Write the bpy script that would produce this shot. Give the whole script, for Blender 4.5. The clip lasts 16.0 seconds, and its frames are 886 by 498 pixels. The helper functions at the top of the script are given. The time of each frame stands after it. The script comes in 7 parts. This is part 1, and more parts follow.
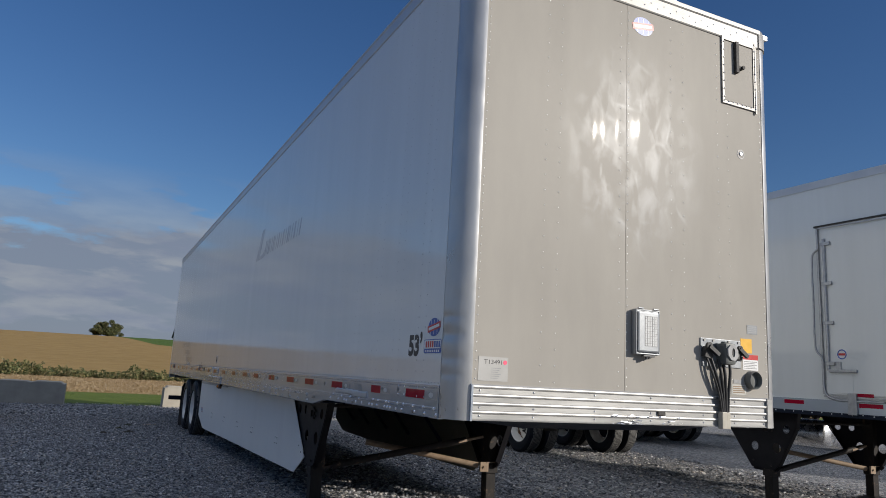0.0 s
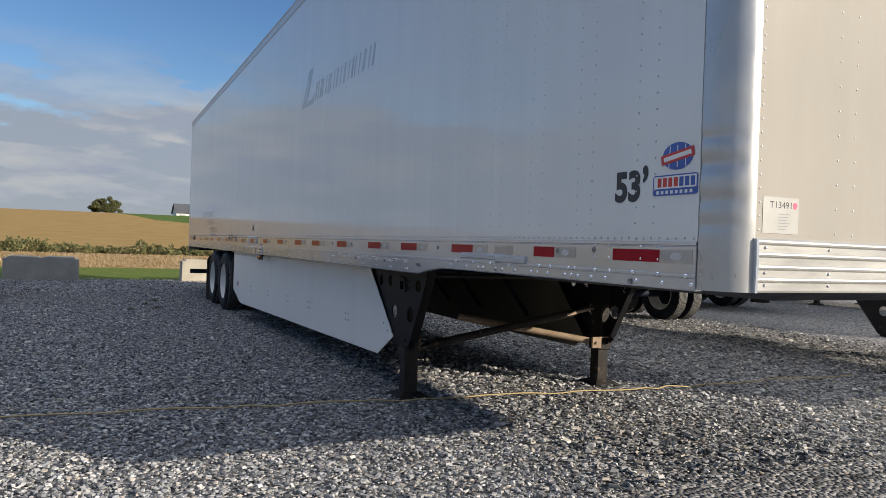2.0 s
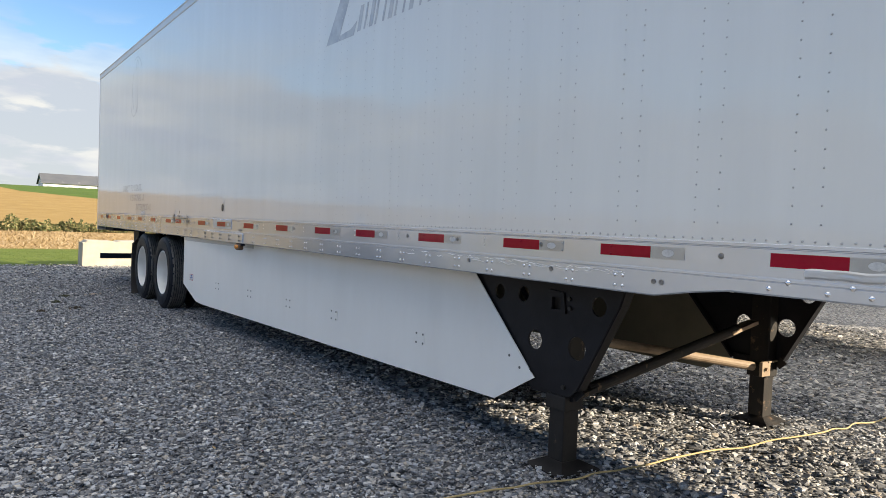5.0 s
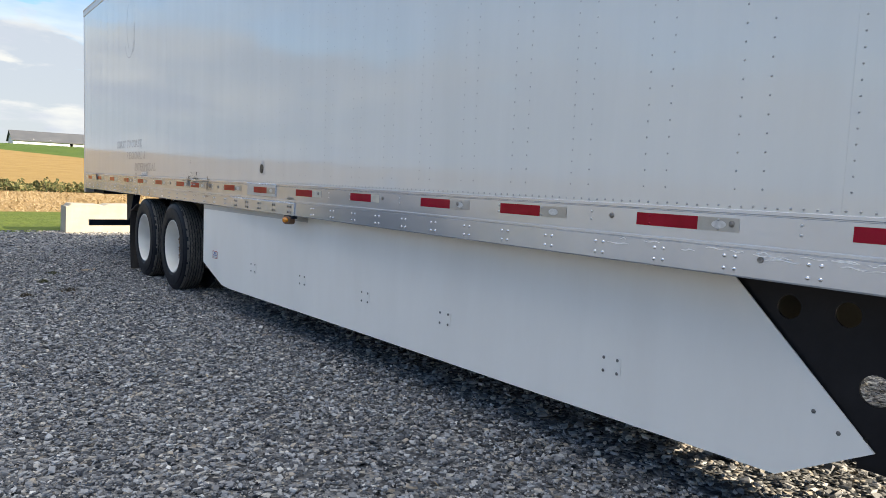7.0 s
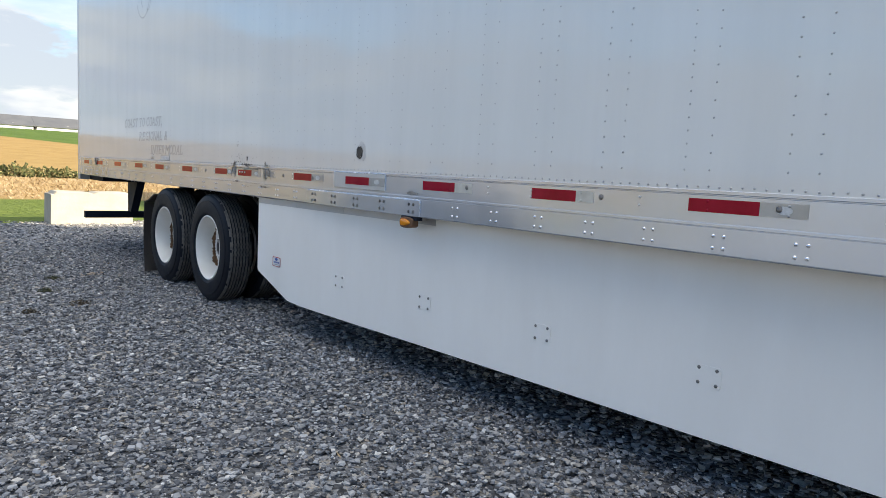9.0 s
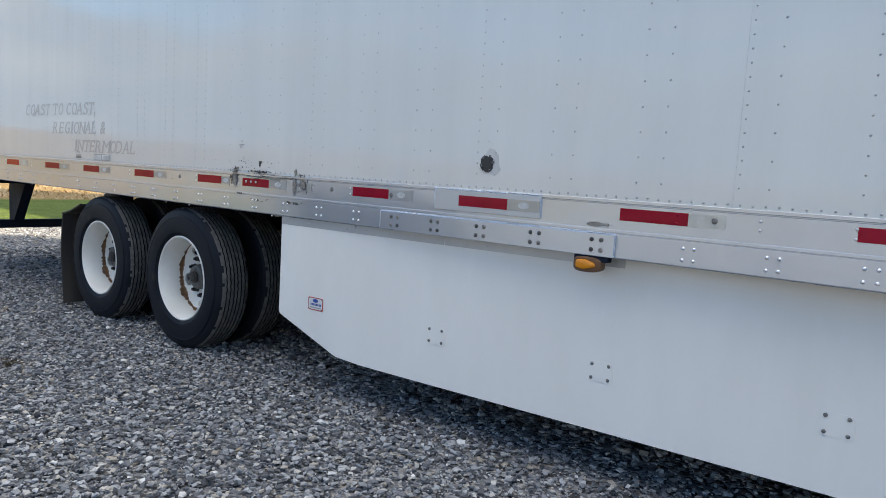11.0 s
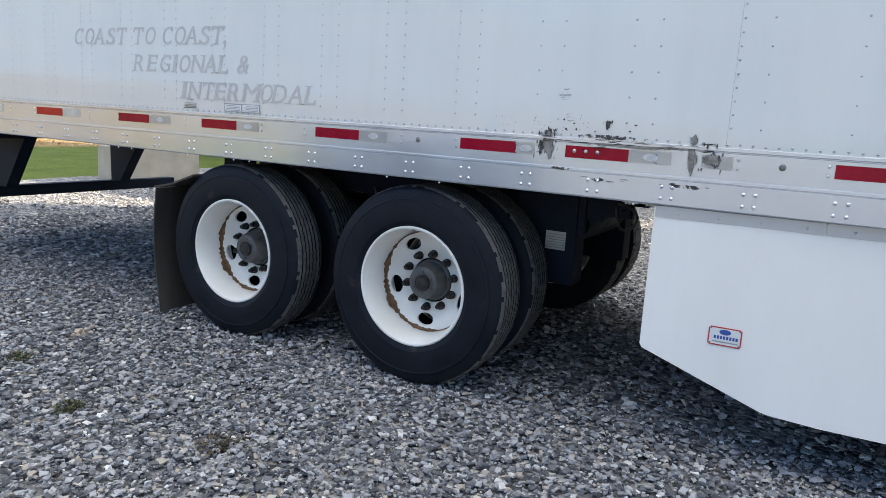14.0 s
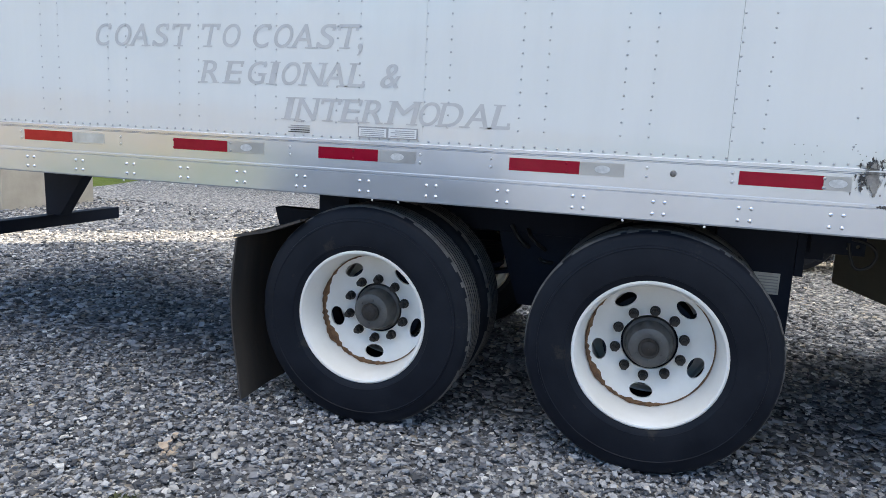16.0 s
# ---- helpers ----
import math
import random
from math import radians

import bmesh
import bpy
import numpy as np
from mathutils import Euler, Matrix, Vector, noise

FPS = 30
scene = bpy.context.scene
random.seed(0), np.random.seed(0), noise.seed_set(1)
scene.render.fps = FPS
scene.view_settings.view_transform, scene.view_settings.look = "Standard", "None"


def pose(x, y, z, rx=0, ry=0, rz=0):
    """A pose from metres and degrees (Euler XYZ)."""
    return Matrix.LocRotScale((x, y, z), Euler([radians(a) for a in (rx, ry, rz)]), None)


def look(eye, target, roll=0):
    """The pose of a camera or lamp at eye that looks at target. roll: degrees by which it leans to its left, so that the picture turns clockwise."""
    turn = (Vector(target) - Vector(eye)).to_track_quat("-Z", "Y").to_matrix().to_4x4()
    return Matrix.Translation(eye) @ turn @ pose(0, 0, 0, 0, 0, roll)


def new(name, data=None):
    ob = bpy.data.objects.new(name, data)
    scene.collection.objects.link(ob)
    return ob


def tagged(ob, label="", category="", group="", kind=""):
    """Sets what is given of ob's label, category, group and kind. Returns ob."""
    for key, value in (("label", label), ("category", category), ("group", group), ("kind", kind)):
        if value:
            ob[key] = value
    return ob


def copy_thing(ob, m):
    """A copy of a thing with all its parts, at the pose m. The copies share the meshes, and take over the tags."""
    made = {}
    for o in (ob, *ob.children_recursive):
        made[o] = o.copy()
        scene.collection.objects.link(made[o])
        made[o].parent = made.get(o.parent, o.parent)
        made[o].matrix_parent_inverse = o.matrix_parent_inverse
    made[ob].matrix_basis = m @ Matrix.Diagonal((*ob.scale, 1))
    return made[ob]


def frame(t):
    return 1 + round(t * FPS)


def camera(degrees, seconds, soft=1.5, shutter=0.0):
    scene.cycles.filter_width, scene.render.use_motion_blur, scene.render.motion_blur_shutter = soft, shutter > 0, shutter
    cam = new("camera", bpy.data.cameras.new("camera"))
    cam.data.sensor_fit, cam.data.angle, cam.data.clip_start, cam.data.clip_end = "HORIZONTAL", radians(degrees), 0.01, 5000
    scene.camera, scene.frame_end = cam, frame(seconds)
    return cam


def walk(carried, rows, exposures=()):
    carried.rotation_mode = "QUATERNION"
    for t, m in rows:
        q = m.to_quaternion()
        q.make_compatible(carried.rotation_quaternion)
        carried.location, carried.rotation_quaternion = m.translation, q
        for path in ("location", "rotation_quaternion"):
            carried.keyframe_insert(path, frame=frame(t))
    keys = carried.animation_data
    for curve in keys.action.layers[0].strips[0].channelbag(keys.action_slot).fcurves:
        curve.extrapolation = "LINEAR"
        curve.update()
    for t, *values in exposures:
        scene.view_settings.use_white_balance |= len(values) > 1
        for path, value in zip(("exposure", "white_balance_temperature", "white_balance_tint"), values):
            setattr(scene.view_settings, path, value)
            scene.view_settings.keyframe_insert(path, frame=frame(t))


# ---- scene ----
cam = camera(64.3, 16.0, 0.7)
PATH = [
    (0, (-1.742, -3.455, 1.325), (-0.896, -1.677, 1.681), 3.1),
    (0.5, (-1.779, -3.008, 1.343), (-0.923, -1.226, 1.65), 3.4),
    (1, (-1.82, -2.588, 1.302), (-0.981, -0.783, 1.497), 3.4),
    (1.5, (-1.897, -2.172, 1.257), (-1.057, -0.358, 1.322), 2.8),
    (2, (-1.995, -1.773, 1.224), (-1.112, 0.021, 1.218), 2.0),
    (2.5, (-2.079, -1.358, 1.237), (-1.143, 0.409, 1.202), 1.6),
    (3, (-2.205, -0.927, 1.247), (-1.201, 0.802, 1.209), 1.7),
    (3.2, (-2.262, -0.809, 1.243), (-1.24, 0.909, 1.212), 1.7),
    (5.3, (-2.458, 1.072, 1.32), (-1.28, 2.687, 1.252), 2.2),
    (5.5, (-2.436, 1.286, 1.33), (-1.243, 2.889, 1.27), 2.1),
    (6, (-2.401, 1.704, 1.321), (-1.196, 3.298, 1.237), 2.1),
    (6.5, (-2.384, 2.19, 1.306), (-1.179, 3.78, 1.171), 2.2),
    (7, (-2.37, 2.661, 1.316), (-1.17, 4.251, 1.138), 2.4),
    (7.5, (-2.364, 3.133, 1.307), (-1.162, 4.719, 1.105), 2.5),
    (8, (-2.387, 3.609, 1.304), (-1.177, 5.187, 1.086), 2.4),
    (8.5, (-2.39, 4.068, 1.293), (-1.163, 5.633, 1.076), 2.7),
    (9, (-2.454, 4.522, 1.287), (-1.191, 6.059, 1.076), 2.8),
    (9.2, (-2.49, 4.739, 1.298), (-1.175, 6.231, 1.087), 2.6),
    (11.3, (-2.705, 6.762, 1.338), (-1.119, 7.965, 1.142), 4.3),
    (11.5, (-2.713, 6.97, 1.34), (-1.106, 8.145, 1.148), 4.8),
    (12, (-2.74, 7.442, 1.334), (-1.13, 8.608, 1.113), 5.1),
    (12.5, (-2.773, 7.928, 1.33), (-1.18, 9.107, 1.064), 4.7),
    (13, (-2.837, 8.359, 1.339), (-1.22, 9.494, 1.024), 4.0),
    (13.5, (-2.832, 8.78, 1.34), (-1.174, 9.842, 0.99), 3.7),
    (14, (-2.872, 9.222, 1.321), (-1.163, 10.197, 0.959), 3.4),
    (14.5, (-2.864, 9.646, 1.318), (-1.108, 10.533, 0.957), 3.0),
    (15, (-2.829, 10.142, 1.325), (-1.023, 10.928, 0.976), 2.6),
    (15.5, (-2.828, 10.629, 1.319), (-0.972, 11.3, 0.99), 2.7),
    (16, (-2.806, 11.065, 1.335), (-0.919, 11.641, 1.005), 2.8),
]
EXPOSURES = [(0.0, -0.20, 6100, 10.5), (0.5, -0.18, 6150, 10.0), (1.0, -0.02, 6250, 10.5), (1.5, 0.18, 6450, 10.0), (2.0, 0.41, 6700, 9.5), (2.5, 0.7, 6950, 9.0), (3.0, 0.95, 7200, 9.0), (5.5, 1.33, 7400, 8.5), (9.0, 1.52, 7250, 7.5), (12.5, 1.77, 7350, 7.5), (16.0, 2.15, 7350, 8.5)]
walk(cam, [(t, look(eye, target, roll)) for t, eye, target, roll in PATH], EXPOSURES)

# ---- daylight: low sun from ahead of the trailer and across it, broken cloud near the horizon ----
SUN_WAY = Vector((1.73, -2.13, 1.0)).normalized()
world = bpy.data.worlds.new("sky")
scene.world = world
world.use_nodes = True
wn, wl = world.node_tree.nodes, world.node_tree.links
wn.clear()
w_out = wn.new("ShaderNodeOutputWorld")
w_bg = wn.new("ShaderNodeBackground")
w_bg.inputs["Strength"].default_value = 0.106
w_sky = wn.new("ShaderNodeTexSky")
w_sky.sky_type = "NISHITA"
w_sky.sun_disc = False
w_sky.sun_elevation = math.asin(SUN_WAY.z)
w_sky.sun_rotation = math.atan2(SUN_WAY.x, SUN_WAY.y)
w_sky.air_density, w_sky.dust_density, w_sky.ozone_density = 1.0, 0.4, 2.5
w_co = wn.new("ShaderNodeTexCoord")
w_map = wn.new("ShaderNodeMapping")
w_map.inputs["Scale"].default_value = (3.4, 3.4, 13.0)
w_map.inputs["Location"].default_value = (0.7, 0.35, 0.2)
w_noise = wn.new("ShaderNodeTexNoise")
w_noise.inputs["Scale"].default_value = 1.7
w_noise.inputs["Detail"].default_value = 7
w_noise.inputs["Roughness"].default_value = 0.55
w_ramp = wn.new("ShaderNodeValToRGB")
w_ramp.color_ramp.elements[0].position, w_ramp.color_ramp.elements[1].position = 0.475, 0.53
w_sep = wn.new("ShaderNodeSeparateXYZ")
w_low = wn.new("ShaderNodeMapRange")
w_low.inputs["From Min"].default_value, w_low.inputs["From Max"].default_value = 0.25, 0.13
w_mul = wn.new("ShaderNodeMath")
w_mul.operation = "MULTIPLY"
w_bank = wn.new("ShaderNodeMapRange")
w_bank.inputs["From Min"].default_value, w_bank.inputs["From Max"].default_value = 0.178, 0.148
w_bank.inputs["To Max"].default_value = 0.93
w_mix = wn.new("ShaderNodeMix")
w_mix.data_type = "RGBA"
wl.new(w_co.outputs["Generated"], w_map.inputs["Vector"])
wl.new(w_map.outputs["Vector"], w_noise.inputs["Vector"])
wl.new(w_noise.outputs["Fac"], w_ramp.inputs["Fac"])
wl.new(w_co.outputs["Generated"], w_sep.inputs["Vector"])
wl.new(w_sep.outputs["Z"], w_low.inputs["Value"])
# the bank's upper edge is lumpy: a noise lifts and lowers it
w_map3 = wn.new("ShaderNodeMapping")
w_map3.inputs["Scale"].default_value = (3.2, 3.2, 9.5)
w_map3.inputs["Location"].default_value = (2.3, 0.9, 0.0)
w_edge = wn.new("ShaderNodeTexNoise")
w_edge.inputs["Scale"].default_value = 1.6
w_edge.inputs["Detail"].default_value = 8
w_edge.inputs["Roughness"].default_value = 0.6
w_lift = wn.new("ShaderNodeMath")
w_lift.operation = "MULTIPLY_ADD"
w_lift.inputs[1].default_value = 0.26
w_shift = wn.new("ShaderNodeMath")
w_shift.operation = "SUBTRACT"
w_shift.inputs[1].default_value = 0.13
wl.new(w_co.outputs["Generated"], w_map3.inputs["Vector"])
wl.new(w_map3.outputs["Vector"], w_edge.inputs["Vector"])
wl.new(w_edge.outputs["Fac"], w_lift.inputs[0])
wl.new(w_sep.outputs["Z"], w_lift.inputs[2])
wl.new(w_lift.outputs["Value"], w_shift.inputs[0])
wl.new(w_shift.outputs["Value"], w_bank.inputs["Value"])
wl.new(w_ramp.outputs["Color"], w_mul.inputs[0])
wl.new(w_low.outputs["Result"], w_mul.inputs[1])
# a bright pale cap overhead, out of view, added as fill for the shade
w_fill = wn.new("ShaderNodeMapRange")
w_fill.inputs["From Min"].default_value, w_fill.inputs["From Max"].default_value = 0.60, 0.85
w_fill.inputs["To Max"].default_value = 0.95
wl.new(w_sep.outputs["Z"], w_fill.inputs["Value"])
wl.new(w_bank.outputs["Result"], w_mix.inputs["Factor"])
w_mix.inputs["B"].default_value = (2.25, 2.55, 3.15, 1)
w_cl = wn.new("ShaderNodeMix")
w_cl.data_type = "RGBA"
wl.new(w_mul.outputs["Value"], w_cl.inputs["Factor"])
wl.new(w_mix.outputs["Result"], w_cl.inputs["A"])
w_top = wn.new("ShaderNodeMix")
w_top.data_type = "RGBA"
w_top.inputs["B"].default_value = (6.7, 6.9, 7.4, 1)
wl.new(w_fill.outputs["Result"], w_top.inputs["Factor"])
wl.new(w_cl.outputs["Result"], w_top.inputs["A"])
w_hue = wn.new("ShaderNodeHueSaturation")
w_hue.inputs["Saturation"].default_value = 1.22
w_hue.inputs["Hue"].default_value = 0.51
w_hue.inputs["Value"].default_value = 0.86
wl.new(w_sky.outputs["Color"], w_hue.inputs["Color"])
wl.new(w_hue.outputs["Color"], w_mix.inputs["A"])
# clouds: bright tops and blue-grey undersides
w_n2 = wn.new("ShaderNodeTexNoise")
w_n2.inputs["Scale"].default_value = 3.1
w_n2.inputs["Detail"].default_value = 5
wl.new(w_map.outputs["Vector"], w_n2.inputs["Vector"])
w_cc = wn.new("ShaderNodeValToRGB")
w_cc.color_ramp.elements[0].position, w_cc.color_ramp.elements[1].position = 0.36, 0.62
w_cc.color_ramp.elements[0].color, w_cc.color_ramp.elements[1].color = (0.60, 0.69, 0.88, 1), (0.86, 0.92, 1.0, 1)
w_gain = wn.new("ShaderNodeVectorMath")
w_gain.operation = "SCALE"
w_gain.inputs["Scale"].default_value = 3.8
wl.new(w_n2.outputs["Fac"], w_cc.inputs["Fac"])
wl.new(w_cc.outputs["Color"], w_gain.inputs[0])
wl.new(w_gain.outputs["Vector"], w_cl.inputs["B"])
wl.new(w_top.outputs["Result"], w_bg.inputs["Color"])
wl.new(w_bg.outputs["Background"], w_out.inputs["Surface"])

sun = new("sun", bpy.data.lights.new("sun", "SUN"))
sun.data.energy, sun.data.angle, sun.data.color = 5.0, radians(0.55), (1.0, 0.90, 0.76)
sun.matrix_world = look(SUN_WAY * 60, (0, 0, 0))


# ---- materials ----
def mat(name, c1, c2=None, scale=6.0, rough=(0.5, 0.6), metal=0.0, bump=0.0, bscale=60.0, stretch=(1, 1, 1), spec=0.5, wave=0.0, spots=None, coat=0.0):
    """Two colours mixed by two sizes of noise, a range of roughness, fine bump and a slow waviness."""
    m = bpy.data.materials.new(name)
    m.use_nodes = True
    n, l = m.node_tree.nodes, m.node_tree.links
    b = n["Principled BSDF"]
    b.inputs["Metallic"].default_value = metal
    b.inputs["Specular IOR Level"].default_value = spec
    b.inputs["Coat Weight"].default_value = coat
    b.inputs["Coat Roughness"].default_value = 0.12
    co = n.new("ShaderNodeTexCoord")
    mp = n.new("ShaderNodeMapping")
    mp.inputs["Scale"].default_value = stretch
    l.new(co.outputs["Object"], mp.inputs["Vector"])
    big = n.new("ShaderNodeTexNoise")
    big.inputs["Scale"].default_value = scale
    big.inputs["Detail"].default_value = 8
    big.inputs["Roughness"].default_value = 0.62
    l.new(mp.outputs["Vector"], big.inputs["Vector"])
    ramp = n.new("ShaderNodeValToRGB")
    ramp.color_ramp.elements[0].position, ramp.color_ramp.elements[1].position = 0.33, 0.68
    ramp.color_ramp.elements[0].color = (*c1, 1)
    ramp.color_ramp.elements[1].color = (*(c2 or c1), 1)
    l.new(big.outputs["Fac"], ramp.inputs["Fac"])
    colour = ramp.outputs["Color"]
    if spots:
        c3, sscale, cut = spots
        sp = n.new("ShaderNodeTexNoise")
        sp.inputs["Scale"].default_value = sscale
        sp.inputs["Detail"].default_value = 6
        sp.inputs["Roughness"].default_value = 0.7
        l.new(co.outputs["Object"], sp.inputs["Vector"])
        sr = n.new("ShaderNodeValToRGB")
        sr.color_ramp.elements[0].position, sr.color_ramp.elements[1].position = cut, cut + 0.08
        l.new(sp.outputs["Fac"], sr.inputs["Fac"])
        mx = n.new("ShaderNodeMix")
        mx.data_type = "RGBA"
        mx.inputs["B"].default_value = (*c3, 1)
        l.new(sr.outputs["Color"], mx.inputs["Factor"])
        l.new(colour, mx.inputs["A"])
        colour = mx.outputs["Result"]
    l.new(colour, b.inputs["Base Color"])
    rr = n.new("ShaderNodeMapRange")
    rr.inputs["To Min"].default_value, rr.inputs["To Max"].default_value = rough
    rr.inputs["From Min"].default_value, rr.inputs["From Max"].default_value = 0.3, 0.7
    l.new(big.outputs["Fac"], rr.inputs["Value"])
    l.new(rr.outputs["Result"], b.inputs["Roughness"])
    last = None
    if wave:
        wv = n.new("ShaderNodeTexNoise")
        wv.inputs["Scale"].default_value = 2.3
        wv.inputs["Detail"].default_value = 2
        l.new(co.outputs["Object"], wv.inputs["Vector"])
        wb = n.new("ShaderNodeBump")
        wb.inputs["Strength"].default_value = 1.0
        wb.inputs["Distance"].default_value = wave
        l.new(wv.outputs["Fac"], wb.inputs["Height"])
        last = wb
    if bump:
        fine = n.new("ShaderNodeTexNoise")
        fine.inputs["Scale"].default_value = bscale
        fine.inputs["Detail"].default_value = 5
        l.new(co.outputs["Object"], fine.inputs["Vector"])
        bb = n.new("ShaderNodeBump")
        bb.inputs["Strength"].default_value = bump
        bb.inputs["Distance"].default_value = 0.01
        l.new(fine.outputs["Fac"], bb.inputs["Height"])
        if last:
            l.new(last.outputs["Normal"], bb.inputs["Normal"])
        last = bb
    if last:
        l.new(last.outputs["Normal"], b.inputs["Normal"])
    return m


M = {}
M["skin"] = mat("white_trailer_skin", (0.645, 0.664, 0.655), (0.688, 0.707, 0.698), 1.1, (0.045, 0.085), stretch=(1, 3.5, 0.35), wave=0.0016, bump=0.004, bscale=35, spec=0.7)
M["skirt"] = mat("white_skirt_panel", (0.855, 0.83, 0.78), (0.90, 0.878, 0.83), 1.6, (0.34, 0.44), stretch=(1, 2, 0.5), wave=0.002, spec=0.45, spots=((0.55, 0.54, 0.51), 7.0, 0.72))
M["alu"] = mat("mill_aluminium", (0.52, 0.565, 0.63), (0.58, 0.625, 0.69), 0.8, (0.13, 0.27), 0.6, bump=0.004, bscale=160, stretch=(2, 1.0, 1.4), wave=0.005)
M["alu_bright"] = mat("bright_aluminium", (0.72, 0.73, 0.75), (0.82, 0.83, 0.85), 5.0, (0.16, 0.32), 0.95, bump=0.05, bscale=40, wave=0.002)
M["alu_dull"] = mat("dull_aluminium_corner", (0.48, 0.49, 0.50), (0.56, 0.57, 0.58), 1.5, (0.30, 0.42), 0.4, bump=0.03, bscale=30, stretch=(1, 1, 0.3), wave=0.006)
M["corner"] = mat("dented_corner_metal", (0.44, 0.44, 0.435), (0.56, 0.56, 0.55), 2.6, (0.24, 0.42), 0.55, bump=0.06, bscale=26, stretch=(1, 1, 0.5), wave=0.016)
M["box_metal"] = mat("grey_box_metal", (0.235, 0.25, 0.265), (0.325, 0.34, 0.355), 5.0, (0.30, 0.42), 0.5, bump=0.04, bscale=40, wave=0.003)
M["card_metal"] = mat("pale_card_metal", (0.33, 0.34, 0.345), (0.39, 0.40, 0.405), 8.0, (0.35, 0.45), 0.3)
M["rail_paint"] = mat("painted_front_trim", (0.28, 0.273, 0.258), (0.36, 0.352, 0.332), 6.0, (0.38, 0.5), 0.15, bump=0.05, bscale=50, wave=0.002)
M["sill"] = mat("worn_aluminium_sill", (0.37, 0.367, 0.352), (0.46, 0.457, 0.44), 4.0, (0.30, 0.44), 0.4, bump=0.05, bscale=40, stretch=(0.5, 1, 3), wave=0.002)
M["rivet"] = mat("rivet_metal", (0.48, 0.49, 0.51), (0.62, 0.63, 0.65), 9.0, (0.28, 0.4), 0.7)
# a paler copy for the nose: the rivets' sun glints put into the colour
M["rivet_nose"] = mat("sunlit_rivet", (0.62, 0.62, 0.60), (0.72, 0.72, 0.70), 9.0, (0.25, 0.35), 0.3)
M["rivet_steel"] = mat("bare_rivet", (0.39, 0.40, 0.41), (0.49, 0.50, 0.51), 9.0, (0.3, 0.42), 0.45)
M["nut"] = mat("dark_wheel_nut", (0.012, 0.011, 0.010), (0.05, 0.043, 0.038), 30.0, (0.45, 0.7), 0.3)
M["scratch"] = mat("bare_scratch", (0.84, 0.85, 0.86), (0.93, 0.94, 0.95), 40.0, (0.4, 0.55), 0.2)
M["bolt"] = mat("weathered_bolt", (0.10, 0.098, 0.095), (0.32, 0.305, 0.29), 30.0, (0.35, 0.6), 0.7)
M["black"] = mat("black_frame_paint", (0.007, 0.0115, 0.023), (0.0135, 0.0195, 0.034), 5.0, (0.5, 0.7), bump=0.1, bscale=50, spec=0.15, spots=((0.022, 0.018, 0.015), 9.0, 0.74))
M["gusset"] = mat("black_gusset_paint", (0.0095, 0.0092, 0.0115), (0.0195, 0.0185, 0.0205), 4.0, (0.4, 0.55), bump=0.06, bscale=60, spec=0.18, spots=((0.05, 0.043, 0.036), 14.0, 0.74))
M["leg"] = mat("worn_leg_steel", (0.010, 0.009, 0.0085), (0.034, 0.028, 0.024), 6.0, (0.5, 0.7), bump=0.12, bscale=40, stretch=(1, 1, 0.4), spec=0.25, spots=((0.13, 0.085, 0.055), 9.0, 0.60))
M["rusty"] = mat("rust_and_lit_tan_steel", (0.20, 0.135, 0.085), (0.33, 0.25, 0.17), 9.0, (0.6, 0.8), bump=0.15, bscale=50)
M["tyre"] = mat("tyre_rubber", (0.0060, 0.0082, 0.0132), (0.0115, 0.0142, 0.0205), 6.0, (0.45, 0.62), bump=0.06, bscale=70, spec=0.16, spots=((0.03, 0.029, 0.027), 5.0, 0.62))
M["tread"] = mat("worn_tread_rubber", (0.060, 0.060, 0.060), (0.165, 0.158, 0.146), 22.0, (0.7, 0.85), bump=0.3, bscale=55, stretch=(1, 1, 1))
M["rim"] = mat("white_wheel_paint", (0.78, 0.755, 0.70), (0.86, 0.845, 0.80), 5.0, (0.28, 0.42), bump=0.03, bscale=40, spots=((0.30, 0.17, 0.09), 11.0, 0.73))
M["rust"] = mat("wheel_rust", (0.10, 0.052, 0.026), (0.24, 0.13, 0.065), 40.0, (0.7, 0.9), bump=0.3, bscale=120)
M["hub"] = mat("grey_hub_casting", (0.085, 0.085, 0.085), (0.15, 0.147, 0.14), 14.0, (0.4, 0.6), 0.5, bump=0.1, bscale=60)
M["cap"] = mat("hub_cap_dark", (0.04, 0.04, 0.042), (0.08, 0.08, 0.08), 14.0, (0.3, 0.5), 0.2)
M["cup"] = mat("grey_plastic_cup", (0.085, 0.092, 0.088), (0.15, 0.158, 0.15), 14.0, (0.35, 0.5))
M["sticker_pale"] = mat("weathered_sticker", (0.36, 0.355, 0.335), (0.41, 0.405, 0.385), 9.0, (0.35, 0.5))
M["flap"] = mat("rubber_flap", (0.034, 0.030, 0.029), (0.075, 0.063, 0.053), 3.0, (0.6, 0.8), bump=0.1, bscale=50, stretch=(5, 5, 0.6), spots=((0.14, 0.10, 0.07), 3.0, 0.62))
M["red"] = mat("red_reflective_tape", (0.25, 0.004, 0.020), (0.32, 0.006, 0.028), 9.0, (0.08, 0.14), spec=0.18)
# the red tape again, with its grazing shine put into a lighter, oranger colour
M["orange"] = mat("glare_red_tape", (0.40, 0.018, 0.022), (0.48, 0.03, 0.03), 9.0, (0.08, 0.14), spec=0.18)
M["silver"] = mat("silver_reflective_tape", (0.34, 0.35, 0.35), (0.44, 0.45, 0.45), 8.0, (0.10, 0.18), 0.2)
M["tape_print"] = mat("pale_tape_print", (0.42, 0.43, 0.43), (0.62, 0.63, 0.63), 60.0, (0.3, 0.4))
